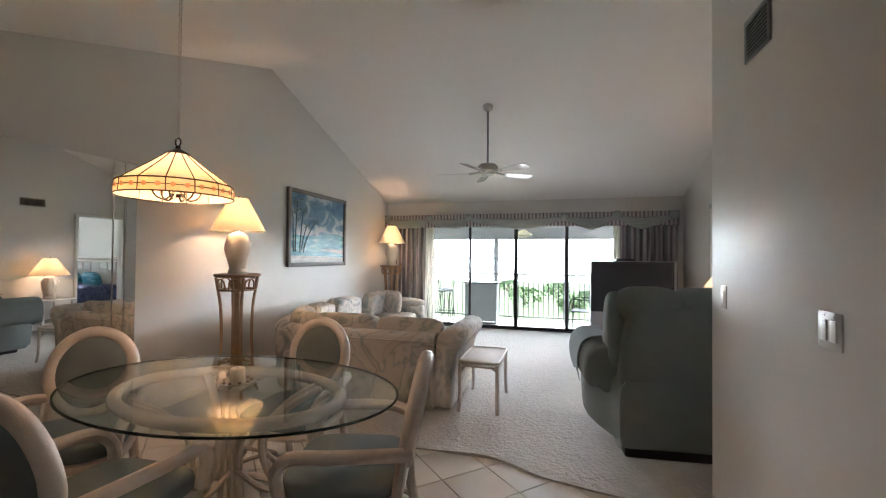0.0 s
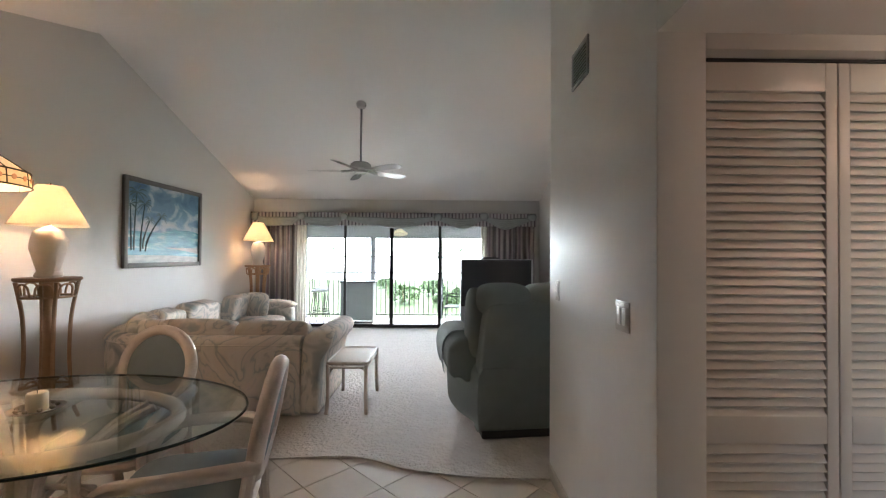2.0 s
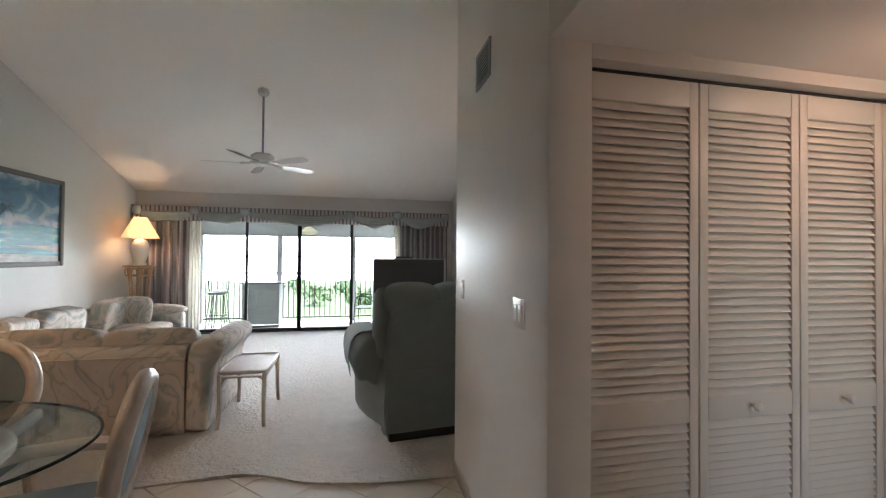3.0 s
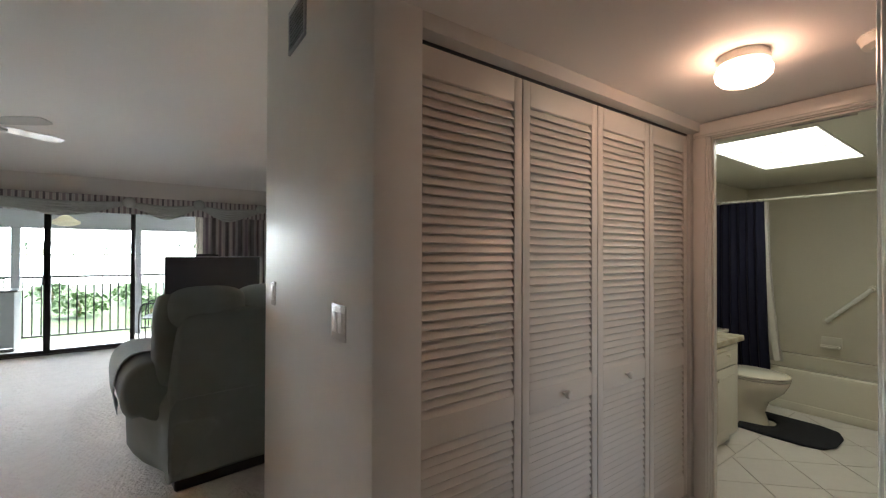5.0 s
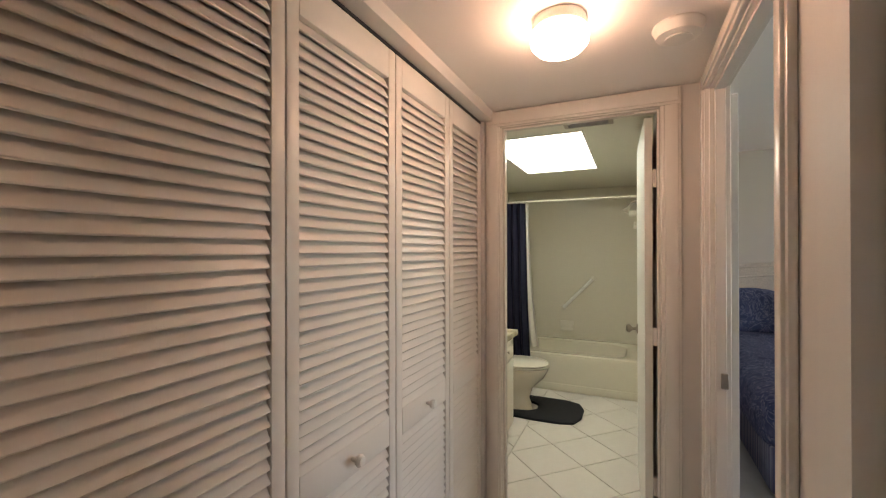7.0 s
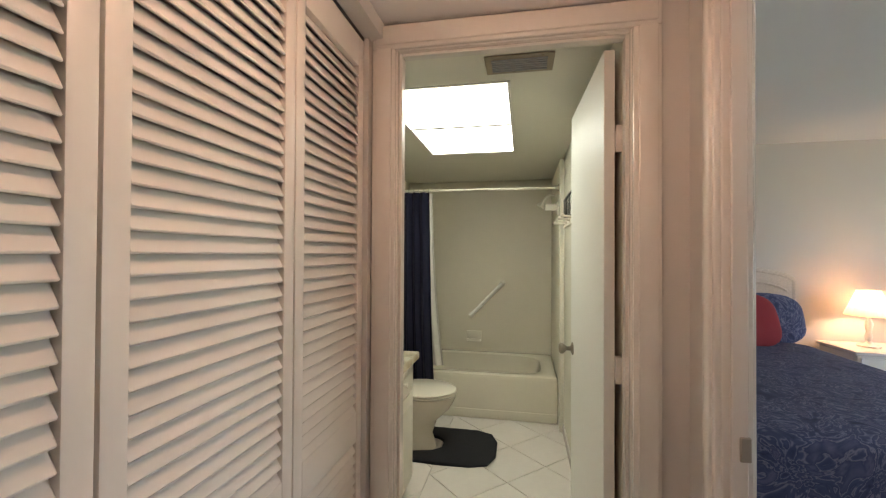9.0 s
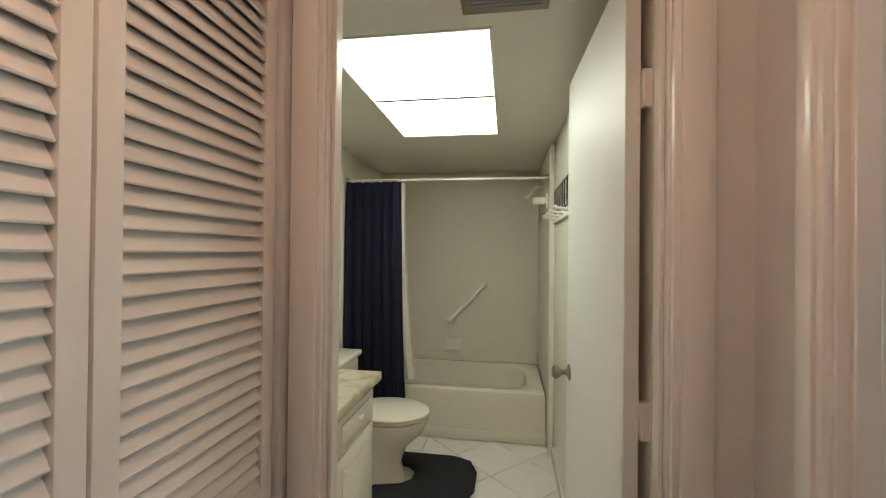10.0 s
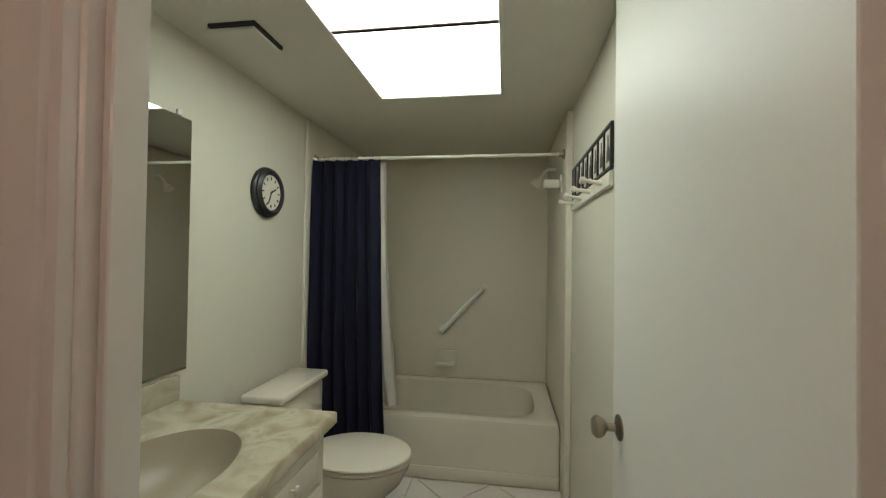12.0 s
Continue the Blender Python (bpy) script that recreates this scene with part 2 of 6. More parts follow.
M_MAT = mat("black_bath_mat_pile", (0.012, 0.013, 0.018), 0.98, var=0.3, scale=60, bump=1.0, bscale=180, dist=0.01)
M_BED = ramp_mat("blue_paisley_quilt", "noise", 5.5, [(0.28, (0.022, 0.028, 0.075)), (0.42, (0.045, 0.058, 0.13)), (0.46, (0.16, 0.17, 0.26)), (0.48, (0.035, 0.045, 0.11)), (0.54, (0.055, 0.07, 0.15)), (0.565, (0.19, 0.19, 0.27)), (0.59, (0.04, 0.05, 0.12)), (0.68, (0.10, 0.11, 0.20)), (0.80, (0.025, 0.03, 0.08))], distort=2.4, detail=3, bscale=60, bump=0.5)
M_BEDSKIRT = ramp_mat("striped_bed_skirt", "wave", 4.0, [(0.0, (0.05, 0.06, 0.14)), (0.5, (0.30, 0.29, 0.32)), (1.0, (0.08, 0.09, 0.18))], detail=0)
M_RED = mat("red_cushion_cotton", (0.28, 0.028, 0.035), 0.9, var=0.12, scale=14, bump=0.4, bscale=220)
M_WICKER = mat("cream_wicker", (0.62, 0.52, 0.44), 0.6, var=0.25, scale=70, bump=0.8, bscale=90, dist=0.006)
M_PAPER = mat("wax_candle", (0.80, 0.72, 0.58), 0.5, var=0.04)
M_LANAI = mat("lanai_concrete", (0.62, 0.62, 0.60), 0.7, var=0.08, scale=4)
M_GRASS = mat("lawn", (0.10, 0.16, 0.05), 0.95, var=0.3, scale=0.6, bump=0.5, bscale=20)
M_WATER = mat("lake_water", (0.20, 0.26, 0.28), 0.08, var=0.05, scale=0.3, bump=0.1, bscale=1.5)
M_LEAF = mat("foliage", (0.12, 0.16, 0.09), 0.8, var=0.5, scale=0.6, bump=0.3, bscale=5)
M_FABRICBEIGE = mat("beige_sling_fabric", (0.20, 0.21, 0.21), 0.9, var=0.1, scale=20)

# ---- building helpers ----


def box(bm, x0, x1, y0, y1, z0, z1, bev=0.0, seg=1):
    made = bmesh.ops.create_cube(bm, size=1.0, matrix=Matrix.Translation(((x0 + x1) / 2, (y0 + y1) / 2, (z0 + z1) / 2)) @ Matrix.Diagonal((abs(x1 - x0), abs(y1 - y0), abs(z1 - z0), 1)))
    if bev:
        edges = list({e for v in made["verts"] for e in v.link_edges})
        bmesh.ops.bevel(bm, geom=edges, offset=bev, segments=seg, profile=0.5, affect="EDGES")
    return bm


def boxes(*dims, bev=0.0, seg=1):
    bm = bmesh.new()
    for d in dims:
        box(bm, *d, bev=bev, seg=seg)
    return bm


def smooth_path(pts, steps=5, closed=False):
    pts = [Vector(p) for p in pts]
    k = len(pts)
    out = []
    for i in range(k if closed else k - 1):
        a = pts[(i - 1) % k] if closed or i > 0 else pts[0]
        b, c = pts[i], pts[(i + 1) % k]
        d = pts[(i + 2) % k] if closed or i + 2 < k else pts[-1]
        for s in range(steps):
            u = s / steps
            out.append(0.5 * (2 * b + (c - a) * u + (2 * a - 5 * b + 4 * c - d) * u * u + (3 * b - a - 3 * c + d) * u ** 3))
    if not closed:
        out.append(pts[-1])
    return out


def tube(bm, pts, r, seg=8, closed=False, flat=1.0):
    """A round rod along pts; r is a radius or one for each point."""
    pts = [Vector(p) for p in pts]
    k = len(pts)
    rings, up = [], None
    for i, p in enumerate(pts):
        a = pts[(i - 1) % k] if closed or i > 0 else p
        b = pts[(i + 1) % k] if closed or i < k - 1 else p
        d = (b - a).normalized()
        if up is None:
            up = d.orthogonal().normalized()
        else:
            up = (up - d * up.dot(d)).normalized()
        side = d.cross(up)
        rr = r[i] if isinstance(r, (list, tuple)) else r
        rings.append([bm.verts.new(p + (up * math.cos(2 * math.pi * j / seg) * flat + side * math.sin(2 * math.pi * j / seg)) * rr) for j in range(seg)])
    for i in range(k if closed else k - 1):
        a, b = rings[i], rings[(i + 1) % k]
        for j in range(seg):
            bm.faces.new((a[j], a[(j + 1) % seg], b[(j + 1) % seg], b[j]))
    if not closed:
        bm.faces.new(rings[0][::-1])
        bm.faces.new(rings[-1])
    return bm


def lathe(bm, prof, seg=24, at=(0, 0, 0), squash=(1, 1), m=None):
    m = m or Matrix.Translation(at)
    rings = []
    for r, z in prof:
        rings.append([bm.verts.new(m @ Vector((r * squash[0] * math.cos(2 * math.pi * j / seg), r * squash[1] * math.sin(2 * math.pi * j / seg), z))) for j in range(seg)])
    for a, b in zip(rings, rings[1:]):
        for j in range(seg):
            bm.faces.new((a[j], a[(j + 1) % seg], b[(j + 1) % seg], b[j]))
    if prof[0][0] > 1e-4:
        bm.faces.new(rings[0][::-1])
    if prof[-1][0] > 1e-4:
        bm.faces.new(rings[-1])
    bmesh.ops.remove_doubles(bm, verts=[v for ring in (rings[0], rings[-1]) for v in ring], dist=1e-5)
    return bm


def _sp(c, e):
    return math.copysign(abs(c) ** e, c)


def cushion(bm, at, size, e=0.4, ev=None, rot=None, nu=28, nv=14, lump=0.0, seed=0):
    """A stuffed, rounded block (superellipsoid)."""
    ev = ev or e
    m = Matrix.Translation(at) @ (rot or Matrix())
    rings = []
    for i in range(nv + 1):
        v = -math.pi / 2 + math.pi * i / nv
        ring = []
        for j in range(nu):
            u = 2 * math.pi * j / nu
            p = Vector((_sp(math.cos(v), ev) * _sp(math.cos(u), e) * size[0] / 2, _sp(math.cos(v), ev) * _sp(math.sin(u), e) * size[1] / 2, _sp(math.sin(v), ev) * size[2] / 2))
            if lump:
                p *= 1 + lump * noise.noise(p * 6 + Vector((seed * 7.3, 0, 0)))
            ring.append(bm.verts.new(m @ p))
        rings.append(ring)
    for a, b in zip(rings, rings[1:]):
        for j in range(nu):
            bm.faces.new((a[j], a[(j + 1) % nu], b[(j + 1) % nu], b[j]))
    bmesh.ops.remove_doubles(bm, verts=rings[0] + rings[-1], dist=1e-4)
    return bm


def plate(bm, pts, depth, m):
    """A flat piece with the outline pts (x, z), depth thick along y, laid by m."""
    a = [bm.verts.new(m @ Vector((x, 0, z))) for x, z in pts]
    b = [bm.verts.new(m @ Vector((x, depth, z))) for x, z in pts]
    bm.faces.new(a)
    bm.faces.new(b[::-1])
    for i in range(len(pts)):
        j = (i + 1) % len(pts)
        bm.faces.new((a[i], b[i], b[j], a[j]))
    return bm


def mesh_of(name, bm, material, angle=40):
    me = bpy.data.meshes.new(name)
    bmesh.ops.recalc_face_normals(bm, faces=bm.faces)
    bm.to_mesh(me)
    bm.free()
    me.materials.append(material)
    me.polygons.foreach_set("use_smooth", [True] * len(me.polygons))
    me.set_sharp_from_angle(angle=radians(angle))
    return me


def part(name, bm, material, parent=None, label="", at=None):
    me = bm if isinstance(bm, bpy.types.Mesh) else mesh_of(name, bm, material)
    ob = new(name, me)
    if parent:
        ob.parent = parent
    if at is not None:
        ob.matrix_basis = at if isinstance(at, Matrix) else Matrix.Translation(at)
    if label:
        ob["label"] = label
    return ob


def thing(name, label, category, m=None, group=""):
    ob = new(name)
    ob.empty_display_size = 0.1
    if m is not None:
        ob.matrix_basis = m if isinstance(m, Matrix) else Matrix.Translation(m)
    return tagged(ob, label, category, group)


def structure(name, bm, material, label, category):
    return tagged(part(name, bm, material), label, category, kind="structure")


# ---- the place ----
XW, XE, YN = -2.815, 2.52, 8.15       # living room: west wall, east wall, window wall
RY, RZ, SL = 4.63, 3.60, 0.341     # ridge of the vaulted ceiling
XC, YC0, YC1 = 1.347, 1.765, 3.05    # closet block: face to the living room, front and back
HC = 2.113                            # hall ceiling
YH = 0.83                            # hall's south wall
XB = 3.385                            # wall between hall and bathroom
BX0, BX1, BY0, BY1, BC = 3.450, 6.285, 1.0, 2.495, 2.09
TY0 = 1.03                           # the tub alcove is a little narrower


def vault(y):
    return RZ - abs(y - RY) * SL


YF = RY - (RZ - 2.42) / SL           # where the vault meets the flat ceiling

# floors
structure("floor_tiles_bed", boxes((XW - 0.1, 1.5, -4.6, YC1, -0.10, -0.012)), M_GROUT, "beige mortar bed under the dining tiles", "floor")
_bm = bmesh.new()
_edge = [(XW, 3.05), (-1.3, 3.12), (-0.7, 3.20), (-0.3, 3.24), (0.03, 3.26), (0.25, 3.19), (0.42, 3.10), (0.62, 3.05), (0.9, 3.0), (XC, 2.98), (1.55, 2.98), (XE, 2.98)]
_e = smooth_path([(x, y, 0) for x, y in _edge], 4)
_top = [_bm.verts.new((p.x, p.y, 0.012)) for p in _e] + [_bm.verts.new((XE + 0.1, YN, 0.012)), _bm.verts.new((XW, YN, 0.012))]
_face = _bm.faces.new(_top)
_ex = bmesh.ops.extrude_face_region(_bm, geom=[_face])
bmesh.ops.translate(_bm, verts=[v for v in _ex["geom"] if isinstance(v, bmesh.types.BMVert)], vec=(0, 0, -0.06))
structure("carpet", _bm, M_CARPET, "pale beige textured wall-to-wall carpet with a curved edge", "carpet")
structure("floor_slab", boxes((XW - 0.1, 8.2, 2.98, YN + 0.1, -0.16, -0.05)), M_GROUT, "concrete slab under the carpet", "floor")
structure("floor_hall", boxes((1.5, BX1 + 0.1, YH - 0.065, YC1, -0.10, -0.012)), M_GROUT, "mortar bed under the pale hall and bathroom tiles", "floor")
structure("floor_bedroom", boxes((1.45, 6.6, -3.6, YH - 0.065, -0.10, 0.005)), M_CARPETGREY, "grey bedroom carpet", "carpet")

# walls of the living room
structure("wall_west", plate(bmesh.new(), [(-4.7, -0.1), (YN + 0.12, -0.1), (YN + 0.12, vault(YN) + 0.05), (RY, RZ + 0.1), (YF, 2.5), (-4.7, 2.5)], 0.12, Matrix.Translation((XW, 0, 0)) @ Matrix.Rotation(radians(90), 4, "Z")), M_WALL, "cream painted gable wall under the vaulted ceiling", "wall")
structure("wall_south", boxes((XW - 0.12, 1.5, -4.7, -4.58, -0.1, 2.5)), M_WALL, "cream painted wall behind the dining area", "wall")
SX0, SX1, SZ = -2.03, 1.58, 2.03
structure("wall_north", boxes((XW - 0.12, SX0, YN, YN + 0.12, -0.1, 2.50), (SX1, XE + 0.12, YN, YN + 0.12, -0.1, 2.50), (SX0, SX1, YN, YN + 0.12, SZ, 2.50)), M_WALL, "cream painted wall round the sliding glass door", "wall")
MD0, MD1 = 6.0, 6.8
_t = Matrix.Translation((XE + 0.12, 0, 0)) @ Matrix.Rotation(radians(90), 4, "Z")
_bm = plate(bmesh.new(), [(YC1 + 0.003, -0.1), (MD0, -0.1), (MD0, vault(MD0) + 0.05), (RY, RZ + 0.1), (YC1 + 0.003, vault(YC1) + 0.1)], 0.12, _t)
plate(_bm, [(MD0, 2.04), (MD1, 2.04), (MD1, vault(MD1) + 0.05), (MD0, vault(MD0) + 0.05)], 0.12, _t)
plate(_bm, [(MD1, -0.1), (YN, -0.1), (YN, vault(YN) + 0.05), (MD1, vault(MD1) + 0.05)], 0.12, _t)
structure("wall_east", _bm, M_WALL, "cream painted wall with the doorway to the main bedroom", "wall")

# vaulted ceiling, its flat strip, and the wall over the hall
_t = Matrix.Translation((XE + 0.2, 0, 0)) @ Matrix.Rotation(radians(90), 4, "Z")
structure("ceiling_vault", plate(bmesh.new(), [(YN + 0.12, vault(YN + 0.12)), (RY, RZ), (YF, 2.42), (-4.7, 2.42), (-4.7, 2.52), (YF, 2.54), (RY, RZ + 0.12), (YN + 0.12, vault(YN) + 0.12)], XE - XW + 0.4, _t), M_CEIL, "off-white vaulted ceiling with a ridge across the room", "ceiling")

# closet block with the opening for the folding doors
DX0, DX1, DZ = 1.512, XB + 0.02, 2.060
structure("wall_closet_end", boxes((XC, DX0, YC0, YC1, -0.1, 3.6), bev=0.008, seg=2), M_WALLSEMI, "smooth satin-painted wall end with light switches", "wall")
structure("wall_closet_back", boxes((DX0, 3.7, YC1 - 0.10, YC1 - 0.002, -0.1, 3.4)), M_WALL, "cream painted wall behind the closet", "wall")
structure("wall_closet_header", boxes((DX0, DX1, YC0 + 0.002, YC0 + 0.10, DZ, HC + 0.1), (3.348, XB - 0.001, 1.812, 1.90, -0.1, DZ)), M_WALL, "narrow painted header over the folding doors", "wall")
structure("closet_floor_wall", boxes((DX0, DX1, 2.40, 2.46, -0.1, 2.2)), M_WALL, "plain closet back wall", "wall")
structure("ceiling_hall", boxes((XC + 0.004, XB + 0.12, YH - 0.065, YC1 - 0.1, HC, HC + 0.1)), M_CEIL, "low flat hall ceiling", "ceiling")
structure("wall_over_hall", boxes((XC, XC + 0.10, -4.7, YC0, HC + 0.002, 3.0)), M_WALL, "cream painted wall above the hall opening", "wall")
structure("wall_entry", boxes((XC, XC + 0.10, -4.58, YH - 0.065, -0.1, HC)), M_WALL, "cream painted wall beside the hall opening", "wall")

# hall south wall with a closet opening and the bedroom doorway
CL0, CL1, YL = 1.44, 2.005, 0.784
PD0, PD1 = 2.315, 3.18
structure("wall_hall_south", boxes((XC + 0.003, CL0, YH - 0.065, YL, -0.1, HC), (CL1, 2.057, YH - 0.065, YL, -0.1, HC), (2.057, PD0 - 0.02, YH - 0.065, YH, -0.1, HC), (PD1 + 0.02, XB, YH - 0.065, YH, -0.1, HC), (CL0, CL1, YH - 0.065, YL, 2.0, HC), (PD0 - 0.02, PD1 + 0.02, YH - 0.065, YH, 2.04, HC)), M_WALL, "cream painted hall wall with a bedroom doorway", "wall")
structure("wall_hall_closet", boxes((CL0 - 0.05, CL1 + 0.05, YH - 0.20, YH - 0.16, -0.1, HC)), M_WALL, "plain back of the shallow hall closet", "wall")

# wall between hall and bathroom
BD0, BD1, BDZ = 0.992, 1.722, 2.025
structure("wall_bath_west", boxes((XB, BX0, YH - 0.065, BD0 - 0.02, -0.1, HC + 0.1), (XB, BX0, BD1 + 0.02, BY1 + 0.3, -0.1, HC + 0.1), (XB, BX0, BD0 - 0.02, BD1 + 0.02, BDZ + 0.02, HC + 0.1)), M_WALL, "painted wall with the bathroom doorway", "wall")

# bathroom shell
structure("wall_bath_north", boxes((BX0, BX1 + 0.1, BY1, BY1 + 0.1, -0.1, 2.2)), M_BATHWALL, "pale green-cream bathroom wall with the mirror and clock", "wall")
structure("wall_bath_south", boxes((BX0, BX1 + 0.1, BY0 - 0.1, BY0, -0.1, 2.2)), M_BATHWALL, "pale green-cream bathroom wall behind the open door", "wall")
structure("wall_bath_east", boxes((BX1, BX1 + 0.1, BY0, BY1, -0.1, 2.2)), M_BATHWALL, "pale green-cream bathroom end wall", "wall")
LX0, LX1, LY0, LY1 = 3.85, 5.06, 1.378, 1.966
structure("ceiling_bath", boxes((BX0, LX0, BY0, BY1, BC, BC + 0.12), (LX1, BX1, BY0, BY1, BC, BC + 0.12), (LX0, LX1, BY0, LY0, BC, BC + 0.12), (LX0, LX1, LY1, BY1, BC, BC + 0.12), (LX0 - 0.05, LX1 + 0.05, LY0 - 0.05, LY1 + 0.05, BC + 0.12, BC + 0.14)), M_BATHCEIL, "low cream bathroom ceiling round the light panels", "ceiling")

# guest bedroom shell
structure("wall_bedroom_east", boxes((6.45, 6.57, -3.6, YH - 0.065, -0.1, 2.6)), M_BEDWALL, "beige bedroom wall behind the headboard", "wall")
# the opening is unseen, added to let light in
structure("wall_bedroom_south", boxes((1.45, 2.9, -3.72, -3.6, -0.1, 2.6), (5.1, 6.57, -3.72, -3.6, -0.1, 2.6), (2.9, 5.1, -3.72, -3.6, -0.1, 0.75), (2.9, 5.1, -3.72, -3.6, 2.05, 2.6)), M_BEDWALL, "beige bedroom wall with an added, unseen opening for light", "wall")
structure("wall_bedroom_north", boxes((BX0 + 0.004, 6.57, YH - 0.065, BY0 - 0.102, -0.1, 2.6)), M_BEDWALL, "beige bedroom wall shared with the bathroom", "wall")
structure("wall_bedroom_west", boxes((XC + 0.10, 1.50, -3.6, YH - 0.2, -0.1, 2.6)), M_BEDWALL, "beige bedroom wall", "wall")
structure("ceiling_bedroom", boxes((1.4, 6.57, -3.72, YH - 0.065, 2.40, 2.50)), M_CEIL, "off-white bedroom ceiling", "ceiling")

# main bedroom seen through its doorway
structure("floor_main_bedroom", boxes((XE + 0.1, 8.0, 3.2, 8.03, -0.045, 0.008)), M_CARPET, "pale carpet of the main bedroom", "carpet")
# unseen east opening, added as a place for the fill lamp
structure("wall_main_bedroom_east", boxes((6.6, 6.7, 3.2, 4.6, -0.1, 2.6), (6.6, 6.7, 7.0, 8.03, -0.1, 2.6), (6.6, 6.7, 4.6, 7.0, 2.03, 2.6), (6.6, 6.7, 4.6, 7.0, -0.1, 0.4)), M_WALL, "pale wall with an added, unseen opening for light", "wall")
structure("wall_main_bedroom_south", boxes((3.7, 6.6, 3.2, 3.3, -0.1, 2.6), (XE + 0.12, 3.7, 3.2, 3.3, -0.1, 2.6)), M_WALL, "pale wall of the main bedroom", "wall")
structure("wall_main_bedroom_north", boxes((XE + 0.12, 6.7, YN, YN + 0.1, -0.1, 2.6)), M_WALL, "pale wall behind the main bed", "wall")
structure("ceiling_main_bedroom", boxes((XE + 0.12, 6.7, 3.2, 8.03, 2.46, 2.56)), M_CEIL, "off-white ceiling of the main bedroom", "ceiling")

# ---- outdoors ----
structure("ground", boxes((-300, 300, YN + 3.2, 12.5, -0.6, -0.35)), M_GRASS, "sunlit green lawn sloping to the lake", "ground")
structure("water", boxes((-400, 400, 30, 240, -0.62, -0.45)), M_WATER, "bright still lake", "water")
structure("lawn", boxes((-300, 300, 12.5, 30, -0.62, -0.40)), M_GRASS, "sunlit lawn down to the shore", "ground")
structure("far_shore", boxes((-400, 400, 240, 400, -0.62, -0.2)), M_GRASS, "far grassy shore", "ground")
structure("ground_under", boxes((-900, 900, -900, 1500, -0.9, -0.65)), M_GRASS, "wide flat land to the horizon", "ground")

backdrop = structure("backdrop", boxes((-500, 500, 420, 421, -1, 160)), glow("hazy_bright_sky", (0.93, 0.98, 1.0), SKY_W), "bright hazy sky over the far shore", "sky")
# lanai
LY = 10.3
structure("lanai_floor", boxes((-3.4, 3.6, YN + 0.12, LY + 0.1, -0.30, -0.15)), M_LANAI, "pale lanai floor", "floor")
structure("lanai_ceiling", boxes((-3.4, 3.6, YN + 0.12, LY + 0.1, 2.30, 2.42)), M_CEIL, "white lanai ceiling", "ceiling")
structure("lanai_beam", boxes((-3.4, 3.6, LY - 0.06, LY + 0.10, 1.76, 2.30)), M_TVGREY, "grey lanai edge beam", "beam")
structure("lanai_end_west", boxes((-3.4, -3.28, YN + 0.12, LY, -0.1, 2.3)), M_LANAI, "white lanai end wall", "wall")
structure("lanai_end_east", boxes((3.48, 3.6, YN + 0.12, LY, -0.1, 2.3)), M_LANAI, "white lanai end wall", "wall")


def lanai_post(x):
    return tagged(part("lanai_post", boxes((-0.055, 0.055, -0.055, 0.055, 0, 1.91), bev=0.006), M_TVGREY, at=(x, LY, -0.15)), "grey square post at the lanai's edge", "post", "lanai posts")


for _x in (-2.54, -0.93, 0.68, 2.29):
    lanai_post(_x)
_rail = thing("balcony_railing", "dark metal balcony railing with thin upright balusters", "railing", (0, LY, -0.15))
part("top_rail", boxes((-3.28, 3.48, -0.025, 0.025, 1.07, 1.11), bev=0.005), M_DARKFRAME, _rail)
part("bottom_rail", boxes((-3.28, 3.48, -0.015, 0.015, 0.08, 0.11)), M_DARKFRAME, _rail)
_bal = mesh_of("baluster", boxes((-0.009, 0.009, -0.009, 0.009, 0.11, 1.07)), M_DARKFRAME)
for _i in range(60):
    part("baluster", _bal, None, _rail, at=(-3.22 + _i * 0.113, 0, 0))

# sliding glass door, four leaves
_sl = thing("sliding_glass_door", "four-leaf sliding glass door in a dark bronze frame", "sliding door", (0, YN, 0))
part("outer_frame", boxes((SX0, SX1, 0.0, 0.10, -0.03, 0.025), (SX0, SX1, 0.0, 0.10, SZ - 0.04, SZ), (SX0, SX0 + 0.03, 0.0, 0.10, 0, SZ), (SX1 - 0.03, SX1, 0.0, 0.10, 0, SZ), bev=0.003), M_DARKFRAME, _sl)
_xs = [-2.0, -1.125, -0.245, 0.665, 1.55]
for _i in range(4):
    a, b = _xs[_i], _xs[_i + 1]
    y0 = 0.018 if _i in (1, 2) else 0.055
    w = 0.045 if _i in (1, 2) else 0.03
    leaf = part("door_leaf", boxes((a - 0.01, a + w - 0.01, y0, y0 + 0.03, 0.026, SZ - 0.042), (b - w + 0.01, b + 0.01, y0, y0 + 0.03, 0.026, SZ - 0.042), (a, b, y0, y0 + 0.03, 0.026, 0.075), (a, b, y0, y0 + 0.03, SZ - 0.09, SZ - 0.042), bev=0.002), M_DARKFRAME, _sl)
    pane = part("pane", boxes((a + 0.02, b - 0.02, y0 + 0.012, y0 + 0.018, 0.07, SZ - 0.085)), M_GLASS, leaf)
    pane.visible_shadow = False
    if _i in (1, 2):
        hx = b - 0.03 if _i == 1 else a + 0.03
        part("pull_handle", boxes((hx - 0.012, hx + 0.012, y0 - 0.02, y0, 0.93, 1.13), bev=0.006, seg=2), M_BLACK, leaf)

# ---- hall joinery ----


